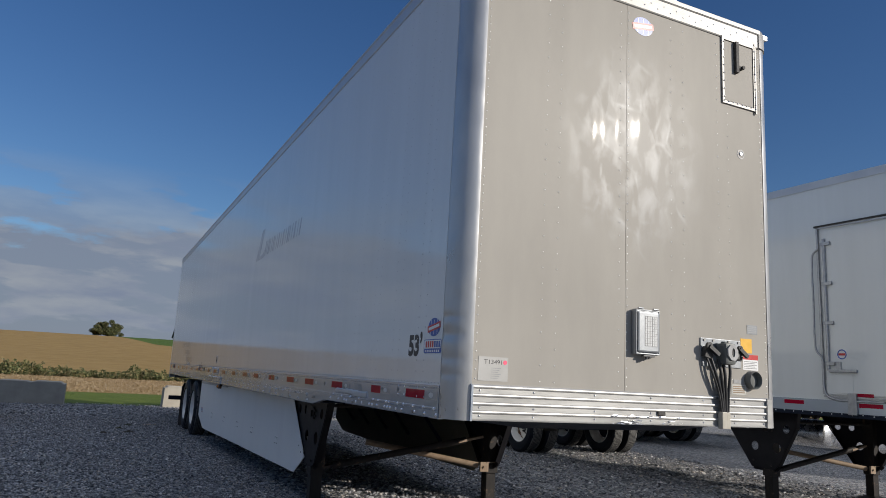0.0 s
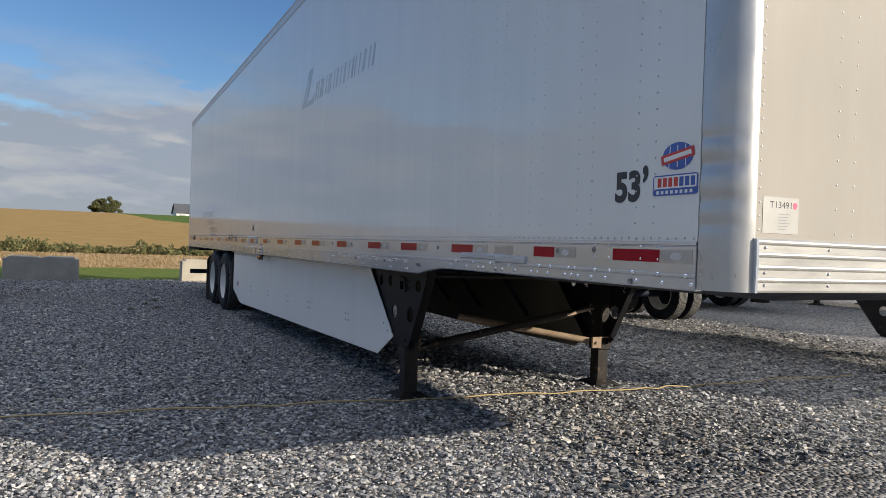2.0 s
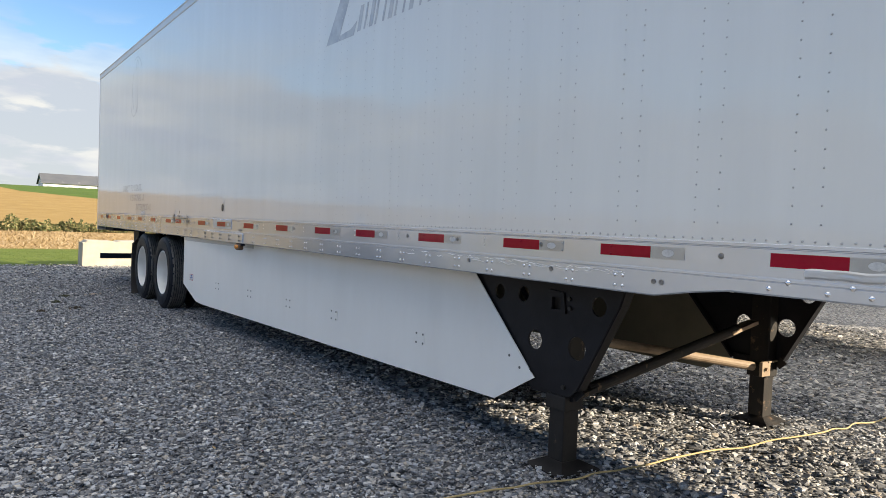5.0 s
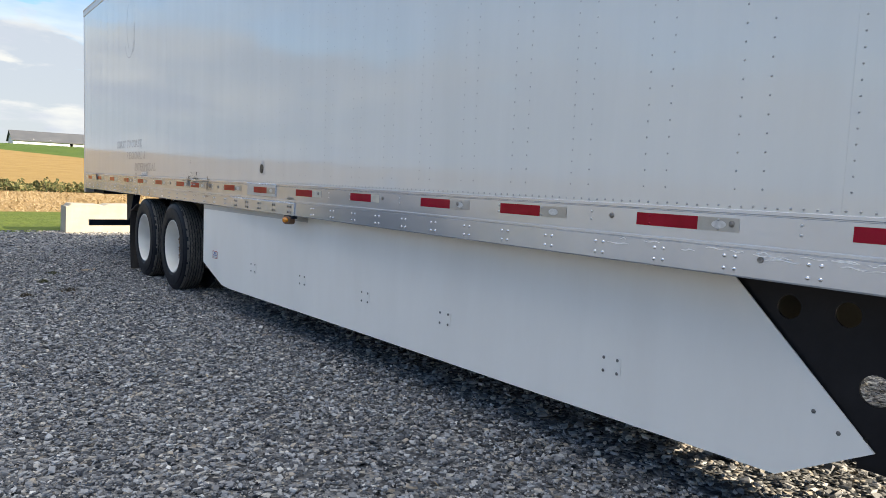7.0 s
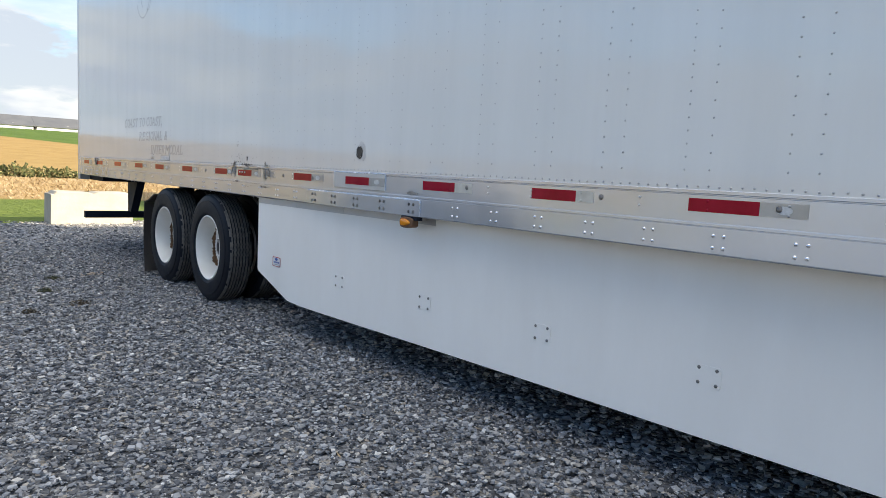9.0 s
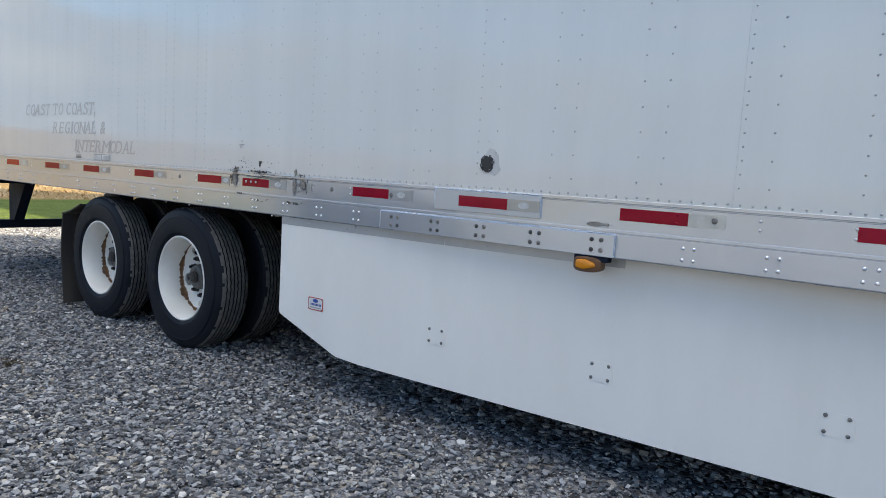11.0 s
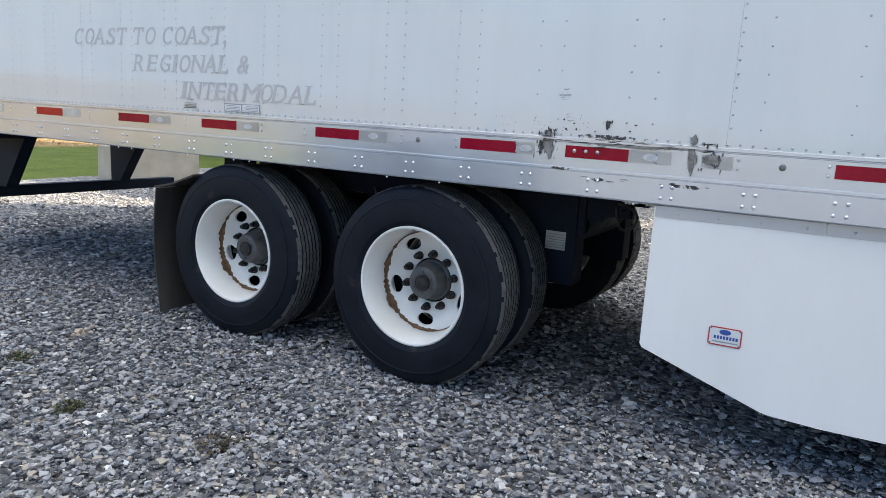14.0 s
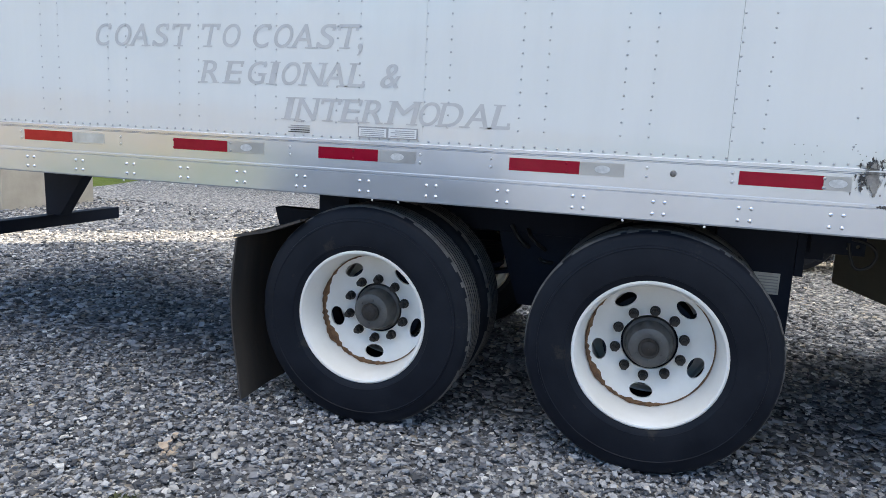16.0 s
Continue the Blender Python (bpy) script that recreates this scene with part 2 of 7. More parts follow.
M["silver_old"] = mat("yellowed_silver_tape", (0.46, 0.45, 0.40), (0.62, 0.61, 0.56), 14.0, (0.12, 0.2))
M["ink"] = mat("black_decal", (0.015, 0.015, 0.017), (0.03, 0.03, 0.032), 20.0, (0.3, 0.45))
M["ghost"] = mat("faded_grey_lettering", (0.45, 0.455, 0.46), (0.525, 0.53, 0.535), 16.0, (0.11, 0.16), spec=0.55)
M["ghost_pale"] = mat("worn_off_lettering", (0.36, 0.37, 0.385), (0.50, 0.51, 0.525), 7.0, (0.11, 0.16), spec=0.55)
M["decal_white"] = mat("white_decal", (0.70, 0.70, 0.69), (0.76, 0.76, 0.75), 12.0, (0.3, 0.4))
M["decal_blue"] = mat("blue_decal", (0.03, 0.08, 0.32), (0.05, 0.11, 0.40), 12.0, (0.3, 0.4))
M["decal_red"] = mat("red_decal", (0.45, 0.03, 0.03), (0.55, 0.05, 0.04), 12.0, (0.3, 0.4))
M["decal_yellow"] = mat("yellow_decal", (0.70, 0.38, 0.02), (0.78, 0.45, 0.04), 12.0, (0.3, 0.4))
M["decal_grey"] = mat("grey_print", (0.26, 0.26, 0.26), (0.36, 0.36, 0.36), 30.0, (0.4, 0.5))
M["pink"] = mat("pink_dot", (0.75, 0.06, 0.14), (0.80, 0.09, 0.17), 20.0, (0.4, 0.5))
M["amber"] = mat("amber_lens", (0.72, 0.24, 0.01), (0.80, 0.30, 0.02), 20.0, (0.12, 0.2))
M["lamp_base"] = mat("brown_lamp_base", (0.10, 0.045, 0.018), (0.17, 0.085, 0.04), 20.0, (0.4, 0.55))
M["hose"] = mat("black_hose", (0.016, 0.016, 0.016), (0.034, 0.034, 0.034), 20.0, (0.4, 0.5))
M["beige"] = mat("beige_cover", (0.40, 0.37, 0.30), (0.47, 0.44, 0.37), 12.0, (0.45, 0.6))
M["concrete"] = mat("cast_concrete", (0.335, 0.305, 0.25), (0.44, 0.405, 0.335), 2.5, (0.8, 0.92), bump=0.3, bscale=25, spots=((0.25, 0.23, 0.20), 6.0, 0.66))
M["rope"] = mat("yellow_cord", (0.36, 0.27, 0.13), (0.52, 0.39, 0.19), 40.0, (0.7, 0.8))
M["scuff"] = mat("torn_dark_edge", (0.015, 0.014, 0.013), (0.08, 0.075, 0.07), 40.0, (0.5, 0.8), 0.2, bump=0.4, bscale=80)
M["roof_dark"] = mat("grey_barn_roof", (0.07, 0.075, 0.085), (0.10, 0.105, 0.115), 0.4, (0.5, 0.7))
M["barn_white"] = mat("white_barn_wall", (0.66, 0.66, 0.66), (0.74, 0.74, 0.74), 0.5, (0.6, 0.7))
M["bark"] = mat("bark", (0.06, 0.045, 0.03), (0.12, 0.09, 0.06), 3.0, (0.8, 0.9), bump=0.4, bscale=8)
M["olive"] = mat("olive_grey_liner", (0.13, 0.118, 0.085), (0.19, 0.172, 0.128), 2.0, (0.6, 0.75))
M["chain_grey"] = mat("galvanised_steel", (0.33, 0.34, 0.36), (0.46, 0.47, 0.48), 20.0, (0.35, 0.5), 0.7)


def nose_mat():
    """Weathered glossy sheet with shallow buckles, and a scuffed, dinged area in its upper middle. Its colour is dimmed
    against the sun.
    """
    # base far darker than the side skin, lowered to offset the direct sun
    m = mat("weathered_dimmed_nose", (0.340, 0.322, 0.289), (0.386, 0.366, 0.328), 1.4, (0.30, 0.36), stretch=(2.0, 1, 0.6), spec=0.022)
    n, l = m.node_tree.nodes, m.node_tree.links
    b = n["Principled BSDF"]
    co = n.new("ShaderNodeTexCoord")

    def noise_of(scale, detail, stretch, swirl=0.0):
        mp = n.new("ShaderNodeMapping")
        mp.inputs["Scale"].default_value = stretch
        l.new(co.outputs["Object"], mp.inputs["Vector"])
        t = n.new("ShaderNodeTexNoise")
        t.inputs["Scale"].default_value, t.inputs["Detail"].default_value = scale, detail
        t.inputs["Distortion"].default_value = swirl
        l.new(mp.outputs["Vector"], t.inputs["Vector"])
        return t.outputs["Fac"]

    b1 = n.new("ShaderNodeBump")
    b1.inputs["Strength"].default_value, b1.inputs["Distance"].default_value = 1.0, 0.0017
    l.new(noise_of(1.6, 1.5, (1.6, 1, 0.30)), b1.inputs["Height"])
    # scuffed area
    off = n.new("ShaderNodeVectorMath")
    off.operation = "SUBTRACT"
    off.inputs[1].default_value = (1.25, 0.0, 2.82)
    l.new(co.outputs["Object"], off.inputs[0])
    sc = n.new("ShaderNodeVectorMath")
    sc.operation = "MULTIPLY"
    sc.inputs[1].default_value = (1.65, 0.2, 1.35)
    l.new(off.outputs["Vector"], sc.inputs[0])
    ln = n.new("ShaderNodeVectorMath")
    ln.operation = "LENGTH"
    l.new(sc.outputs["Vector"], ln.inputs[0])
    fade = n.new("ShaderNodeMapRange")
    fade.inputs["From Min"].default_value, fade.inputs["From Max"].default_value = 1.05, 0.55
    l.new(ln.outputs["Value"], fade.inputs["Value"])
    mul = n.new("ShaderNodeMath")
    mul.operation = "MULTIPLY"
    cut = n.new("ShaderNodeMapRange")
    cut.inputs["From Min"].default_value, cut.inputs["From Max"].default_value = 0.47, 0.68
    l.new(noise_of(6.0, 10, (1.6, 1, 0.9), 0.35), cut.inputs["Value"])
    # crease lines between dented facets, broken up by a noise
    bend = n.new("ShaderNodeVectorMath")
    bend.operation = "MULTIPLY_ADD"
    bend.inputs[1].default_value = (0.03, 0.03, 0.03)
    l.new(noise_of(7.0, 3, (1, 1, 1)), bend.inputs[0])
    l.new(co.outputs["Object"], bend.inputs[2])
    vm = n.new("ShaderNodeMapping")
    vm.inputs["Scale"].default_value = (1.5, 0.2, 0.95)
    l.new(bend.outputs["Vector"], vm.inputs["Vector"])
    cell = n.new("ShaderNodeTexVoronoi")
    cell.feature = "DISTANCE_TO_EDGE"
    cell.inputs["Scale"].default_value = 2.6
    l.new(vm.outputs["Vector"], cell.inputs["Vector"])
    line = n.new("ShaderNodeMapRange")
    line.inputs["From Min"].default_value, line.inputs["From Max"].default_value = 0.05, 0.0
    line.inputs["To Max"].default_value = 0.8
    l.new(cell.outputs["Distance"], line.inputs["Value"])
    gap = n.new("ShaderNodeMapRange")
    gap.inputs["From Min"].default_value, gap.inputs["From Max"].default_value = 0.50, 0.66
    l.new(noise_of(5.0, 6, (1, 1, 1)), gap.inputs["Value"])
    crease = n.new("ShaderNodeMath")
    crease.operation = "MULTIPLY"
    l.new(line.outputs["Result"], crease.inputs[0])
    l.new(gap.outputs["Result"], crease.inputs[1])
    both = n.new("ShaderNodeMath")
    both.operation = "MULTIPLY_ADD"
    both.inputs[1].default_value = 0.7
    l.new(cut.outputs["Result"], both.inputs[0])
    l.new(crease.outputs["Value"], both.inputs[2])
    # facets toned cell by cell, to paint in how each catches the sky
    tone = n.new("ShaderNodeTexVoronoi")
    tone.inputs["Scale"].default_value = 2.6
    l.new(vm.outputs["Vector"], tone.inputs["Vector"])
    pick = n.new("ShaderNodeSeparateColor")
    l.new(tone.outputs["Color"], pick.inputs["Color"])
    facet = n.new("ShaderNodeMapRange")
    facet.inputs["From Min"].default_value, facet.inputs["From Max"].default_value = 0.35, 0.9
    facet.inputs["To Max"].default_value = 0.22
    l.new(pick.outputs["Red"], facet.inputs["Value"])
    more = n.new("ShaderNodeMath")
    more.operation = "ADD"
    l.new(both.outputs["Value"], more.inputs[0])
    l.new(facet.outputs["Result"], more.inputs[1])
    l.new(more.outputs["Value"], mul.inputs[0])
    l.new(fade.outputs["Result"], mul.inputs[1])
    b2 = n.new("ShaderNodeBump")
    b2.inputs["Strength"].default_value, b2.inputs["Distance"].default_value = 1.0, 0.00035
    l.new(mul.outputs["Value"], b2.inputs["Height"])
    l.new(b1.outputs["Normal"], b2.inputs["Normal"])
    l.new(b2.outputs["Normal"], b.inputs["Normal"])
    # rubbed paint, plus sun and sky reflections painted in as pale blue, on the scuffed area
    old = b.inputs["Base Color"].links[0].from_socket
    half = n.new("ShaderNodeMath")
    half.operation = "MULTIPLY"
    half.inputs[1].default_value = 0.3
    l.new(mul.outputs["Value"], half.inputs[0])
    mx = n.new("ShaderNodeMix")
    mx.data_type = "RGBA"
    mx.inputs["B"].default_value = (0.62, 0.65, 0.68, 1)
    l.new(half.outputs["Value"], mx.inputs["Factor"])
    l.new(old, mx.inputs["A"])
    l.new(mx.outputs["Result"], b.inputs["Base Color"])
    gloss = n.new("ShaderNodeMapRange")
    gloss.inputs["To Min"].default_value, gloss.inputs["To Max"].default_value = 0.022, 0.10
    l.new(mul.outputs["Value"], gloss.inputs["Value"])
    l.new(gloss.outputs["Result"], b.inputs["Specular IOR Level"])
    # a thin worn clear coat over the slow buckles
    b.inputs["Coat Weight"].default_value, b.inputs["Coat Roughness"].default_value = 0.012, 0.045
    # the sheet bows a little between its columns of rivets
    axis = n.new("ShaderNodeSeparateXYZ")
    l.new(co.outputs["Object"], axis.inputs["Vector"])
    turn = n.new("ShaderNodeMath")
    turn.operation = "MULTIPLY"
    turn.inputs[1].default_value = 2 * math.pi / 0.21
    l.new(axis.outputs["X"], turn.inputs[0])
    bow = n.new("ShaderNodeMath")
    bow.operation = "SINE"
    l.new(turn.outputs["Value"], bow.inputs[0])
    b3 = n.new("ShaderNodeBump")
    b3.inputs["Strength"].default_value, b3.inputs["Distance"].default_value = 1.0, 0.00058
    l.new(bow.outputs["Value"], b3.inputs["Height"])
    l.new(b1.outputs["Normal"], b3.inputs["Normal"])
    l.new(b3.outputs["Normal"], b.inputs["Coat Normal"])
    return m


M["nose"] = nose_mat()


def island_mat(name, stops, rough, bump=0.0, bscale=40.0, spec=0.4):
    """Colour by piece, with grain inside each piece."""
    m = bpy.data.materials.new(name)
    m.use_nodes = True
    n, l = m.node_tree.nodes, m.node_tree.links
    b = n["Principled BSDF"]
    b.inputs["Specular IOR Level"].default_value = spec
    g = n.new("ShaderNodeNewGeometry")
    r = n.new("ShaderNodeValToRGB")
    while len(r.color_ramp.elements) < len(stops):
        r.color_ramp.elements.new(0.5)
    for e, (p, c) in zip(r.color_ramp.elements, stops):
        e.position, e.color = p, (*c, 1)
    l.new(g.outputs["Random Per Island"], r.inputs["Fac"])
    co = n.new("ShaderNodeTexCoord")
    t = n.new("ShaderNodeTexNoise")
    t.inputs["Scale"].default_value = bscale
    t.inputs["Detail"].default_value = 5
    l.new(co.outputs["Object"], t.inputs["Vector"])
    v = n.new("ShaderNodeMapRange")
    v.inputs["To Min"].default_value, v.inputs["To Max"].default_value = 0.72, 1.28
    l.new(t.outputs["Fac"], v.inputs["Value"])
    mx = n.new("ShaderNodeVectorMath")
    mx.operation = "SCALE"
    l.new(r.outputs["Color"], mx.inputs[0])
    l.new(v.outputs["Result"], mx.inputs["Scale"])
    l.new(mx.outputs["Vector"], b.inputs["Base Color"])
    b.inputs["Roughness"].default_value = rough
    if bump:
        bb = n.new("ShaderNodeBump")
        bb.inputs["Strength"].default_value = bump
        bb.inputs["Distance"].default_value = 0.01
        l.new(t.outputs["Fac"], bb.inputs["Height"])
        l.new(bb.outputs["Normal"], b.inputs["Normal"])
    return m


STONE_STOPS = [(0.0, (0.058, 0.060, 0.066)), (0.28, (0.158, 0.162, 0.173)), (0.58, (0.300, 0.304, 0.314)), (0.84, (0.49, 0.49, 0.495)), (0.93, (0.42, 0.365, 0.30)), (1.0, (0.78, 0.77, 0.75))]
M["stones"] = island_mat("crushed_stone", STONE_STOPS, 0.72, 0.25, 90.0)
M["weed"] = island_mat("weed_leaves", [(0.0, (0.030, 0.046, 0.014)), (0.42, (0.082, 0.098, 0.033)), (0.70, (0.18, 0.17, 0.068)), (1.0, (0.28, 0.215, 0.11))], 0.75, 0, 4.0)
M["leaves"] = island_mat("tree_leaves", [(0.0, (0.035, 0.048, 0.018)), (0.5, (0.070, 0.082, 0.026)), (0.85, (0.115, 0.105, 0.035)), (1.0, (0.16, 0.125, 0.05))], 0.75, 0, 1.0)
M["straw"] = island_mat("corn_stubble", [(0.0, (0.28, 0.195, 0.097)), (0.5, (0.40, 0.29, 0.157)), (1.0, (0.54, 0.435, 0.28))], 0.8, 0, 4.0)
M["blades"] = island_mat("grass_blades", [(0.0, (0.088, 0.128, 0.026)), (0.5, (0.115, 0.155, 0.035)), (0.85, (0.137, 0.172, 0.044)), (1.0, (0.176, 0.19, 0.066))], 0.7, 0, 4.0)


def gravel_mat():
    m = bpy.data.materials.new("gravel_bed")
    m.use_nodes = True
    n, l = m.node_tree.nodes, m.node_tree.links
    b = n["Principled BSDF"]
    b.inputs["Roughness"].default_value = 0.85
    b.inputs["Specular IOR Level"].default_value = 0.3
    co = n.new("ShaderNodeTexCoord")
    vo = n.new("ShaderNodeTexVoronoi")
    vo.inputs["Scale"].default_value = 34
    l.new(co.outputs["Object"], vo.inputs["Vector"])
    r = n.new("ShaderNodeValToRGB")
    while len(r.color_ramp.elements) < len(STONE_STOPS):
        r.color_ramp.elements.new(0.5)
    for e, (p, c) in zip(r.color_ramp.elements, STONE_STOPS):
        e.position, e.color = p, (*c, 1)
    sx = n.new("ShaderNodeSeparateColor")
    l.new(vo.outputs["Color"], sx.inputs["Color"])
    l.new(sx.outputs["Red"], r.inputs["Fac"])
    big = n.new("ShaderNodeTexNoise")
    big.inputs["Scale"].default_value = 0.45
    big.inputs["Detail"].default_value = 6
    l.new(co.outputs["Object"], big.inputs["Vector"])
    v = n.new("ShaderNodeMapRange")
    v.inputs["To Min"].default_value, v.inputs["To Max"].default_value = 0.62, 0.95
    l.new(big.outputs["Fac"], v.inputs["Value"])
    mx = n.new("ShaderNodeVectorMath")
    mx.operation = "SCALE"
    l.new(r.outputs["Color"], mx.inputs[0])
    l.new(v.outputs["Result"], mx.inputs["Scale"])
    l.new(mx.outputs["Vector"], b.inputs["Base Color"])
    bb = n.new("ShaderNodeBump")
    bb.inputs["Strength"].default_value = 0.9
    bb.inputs["Distance"].default_value = 0.02
    bb.invert = True
    l.new(vo.outputs["Distance"], bb.inputs["Height"])
    l.new(bb.outputs["Normal"], b.inputs["Normal"])
    return m


M["gravel"] = gravel_mat()


def land_mat():
    """Lawn by the yard, then corn stubble, a cut tan field on the rise and a green field towards its crest."""
    m = bpy.data.materials.new("farmland")
    m.use_nodes = True
    n, l = m.node_tree.nodes, m.node_tree.links
    b = n["Principled BSDF"]
    b.inputs["Roughness"].default_value = 0.9
    b.inputs["Specular IOR Level"].default_value = 0.15
    co = n.new("ShaderNodeTexCoord")
    sep = n.new("ShaderNodeSeparateXYZ")
    l.new(co.outputs["Object"], sep.inputs["Vector"])

    def noisy(c1, c2, scale, stretch):
        mp = n.new("ShaderNodeMapping")
        mp.inputs["Scale"].default_value = stretch
        l.new(co.outputs["Object"], mp.inputs["Vector"])
        t = n.new("ShaderNodeTexNoise")
        t.inputs["Scale"].default_value = scale
        t.inputs["Detail"].default_value = 9
        t.inputs["Roughness"].default_value = 0.7
        l.new(mp.outputs["Vector"], t.inputs["Vector"])
        r = n.new("ShaderNodeValToRGB")
        r.color_ramp.elements[0].position, r.color_ramp.elements[1].position = 0.32, 0.68
        r.color_ramp.elements[0].color, r.color_ramp.elements[1].color = (*c1, 1), (*c2, 1)
        l.new(t.outputs["Fac"], r.inputs["Fac"])
        return r.outputs["Color"]

    def past(value, edge, soft):
        s = n.new("ShaderNodeMapRange")
        s.inputs["From Min"].default_value, s.inputs["From Max"].default_value = edge - soft, edge + soft
        l.new(value, s.inputs["Value"])
        return s.outputs["Result"]

    def over(a, c, fac):
        x = n.new("ShaderNodeMix")
        x.data_type = "RGBA"
        l.new(fac, x.inputs["Factor"])
        l.new(a, x.inputs["A"])
        l.new(c, x.inputs["B"])
        return x.outputs["Result"]

    lawn = noisy((0.075, 0.112, 0.018), (0.132, 0.168, 0.037), 1.4, (1, 1, 1))
    stub = noisy((0.235, 0.150, 0.058), (0.365, 0.246, 0.112), 2.2, (1, 0.5, 1))
    tan = noisy((0.255, 0.166, 0.058), (0.335, 0.228, 0.092), 0.5, (0.8, 0.8, 1))
    green = noisy((0.055, 0.10, 0.018), (0.10, 0.15, 0.03), 0.2, (1, 1, 1))
    c = over(lawn, stub, past(sep.outputs["Y"], 27.6, 0.35))
    c = over(c, tan, past(sep.outputs["Y"], 51.5, 0.6))
    # the green field begins along two slanting lines, so that it widens to the east
    edges = []
    for lean, start in ((2.0, 166.0), (9.0, 225.0)):
        slant = n.new("ShaderNodeMath")
        slant.operation = "MULTIPLY_ADD"
        slant.inputs[1].default_value = lean
        l.new(sep.outputs["X"], slant.inputs[0])
        l.new(sep.outputs["Y"], slant.inputs[2])
        edges.append(past(slant.outputs["Value"], start, 1.5))
    meet = n.new("ShaderNodeMath")
    meet.operation = "MULTIPLY"
    l.new(edges[0], meet.inputs[0])
    l.new(edges[1], meet.inputs[1])
    c = over(c, green, meet.outputs["Value"])
    l.new(c, b.inputs["Base Color"])
    bt = n.new("ShaderNodeTexNoise")
    bt.inputs["Scale"].default_value = 6
    bt.inputs["Detail"].default_value = 6
    l.new(co.outputs["Object"], bt.inputs["Vector"])
    bb = n.new("ShaderNodeBump")
    bb.inputs["Strength"].default_value = 0.8
    bb.inputs["Distance"].default_value = 0.12
    l.new(bt.outputs["Fac"], bb.inputs["Height"])
    l.new(bb.outputs["Normal"], b.inputs["Normal"])
    return m


M["land"] = land_mat()


# ---- mesh helpers ----
def mesh_of(name, bm, material, smooth=False):
    bmesh.ops.recalc_face_normals(bm, faces=bm.faces)
    me = bpy.data.meshes.new(name)
    bm.to_mesh(me)
    bm.free()
    me.materials.append(M[material])
    if smooth:
        me.shade_smooth()
        me.set_sharp_from_angle(angle=radians(38))
    return me


def part(name, bm, material, parent=None, label="", smooth=False):
    me = bm if isinstance(bm, bpy.types.Mesh) else mesh_of(name, bm, material, smooth)
    ob = new(name, me)
    ob.parent = parent
    if label:
        ob["label"] = label
    return ob


def thing(name, at, label, category, group="", kind=""):
    ob = new(name)
    ob.location = at
    return tagged(ob, label, category, group, kind)


def box(bm, x0, x1, y0, y1, z0, z1, bevel=0.0):
    r = bmesh.ops.create_cube(bm, size=1.0, matrix=Matrix.Translation(((x0 + x1) / 2, (y0 + y1) / 2, (z0 + z1) / 2)) @ Matrix.Diagonal((x1 - x0, y1 - y0, z1 - z0, 1)))
    if bevel:
        es = list({e for v in r["verts"] for e in v.link_edges})
        bmesh.ops.bevel(bm, geom=es, offset=bevel, segments=2, affect="EDGES", profile=0.6)
    return bm


def B(x0, x1, y0, y1, z0, z1, bevel=0.0):
    return box(bmesh.new(), x0, x1, y0, y1, z0, z1, bevel)


def tube(bm, p0, p1, r, r2=None, seg=14):
    p0, p1 = Vector(p0), Vector(p1)
    d = p1 - p0
    m = Matrix.Translation((p0 + p1) / 2) @ d.to_track_quat("Z", "Y").to_matrix().to_4x4()
    bmesh.ops.create_cone(bm, cap_ends=True, segments=seg, radius1=r, radius2=r if r2 is None else r2, depth=d.length, matrix=m)
    return bm


def beam(bm, p0, p1, w, h):
    """A square bar from p0 to p1."""
    p0, p1 = Vector(p0), Vector(p1)
    d = p1 - p0
    m = Matrix.Translation((p0 + p1) / 2) @ d.to_track_quat("Z", "Y").to_matrix().to_4x4() @ Matrix.Diagonal((w, h, d.length, 1))
    bmesh.ops.create_cube(bm, size=1.0, matrix=m)
    return bm


def loft(bm, rings, caps=True):
    """Skins a row of rings that have the same number of points."""
    rows = [[bm.verts.new(p) for p in ring] for ring in rings]
    n = len(rows[0])
    for a, b in zip(rows, rows[1:]):
        for i in range(n):
            bm.faces.new((a[i], a[(i + 1) % n], b[(i + 1) % n], b[i]))
    if caps:
        bm.faces.new(rows[0])
        bm.faces.new(rows[-1])
    return bm


def circle(cx, cy, rx, ry=None, seg=20, turn=0.0):
    ry = rx if ry is None else ry
    out = []
    for i in range(seg):
        a = 2 * math.pi * i / seg
        u, v = rx * math.cos(a), ry * math.sin(a)
        out.append((cx + u * math.cos(turn) - v * math.sin(turn), cy + u * math.sin(turn) + v * math.cos(turn)))
    return out


def plate(outer, holes, thick, place):
    """A flat plate with holes. place(u, v, w) gives the point; w runs over the thickness."""
    bm = bmesh.new()
    edges = []
    for loop in [outer, *holes]:
        vs = [bm.verts.new((u, v, 0)) for u, v in loop]
        edges += [bm.edges.new((vs[i], vs[(i + 1) % len(vs)])) for i in range(len(vs))]
    bmesh.ops.triangle_fill(bm, use_beauty=True, edges=edges)
    g = bmesh.ops.extrude_face_region(bm, geom=list(bm.faces))
    for v in g["geom"]:
        if isinstance(v, bmesh.types.BMVert):
            v.co.z = thick
    for v in bm.verts:
        v.co = place(*v.co)
    return bm


def revolve(bm, profile, seg=48, axis_x=True, close=False):
    """Turns (distance along the axis, radius) points round the x axis."""
    rows = []
    for i in range(seg):
        a = 2 * math.pi * i / seg
        rows.append([bm.verts.new((p, r * math.cos(a), r * math.sin(a))) for p, r in profile])
    k = len(profile)
    for i in range(seg):
        p, q = rows[i], rows[(i + 1) % seg]
        for j in range(k if close else k - 1):
            bm.faces.new((p[j], p[(j + 1) % k], q[(j + 1) % k], q[j]))
    return bm


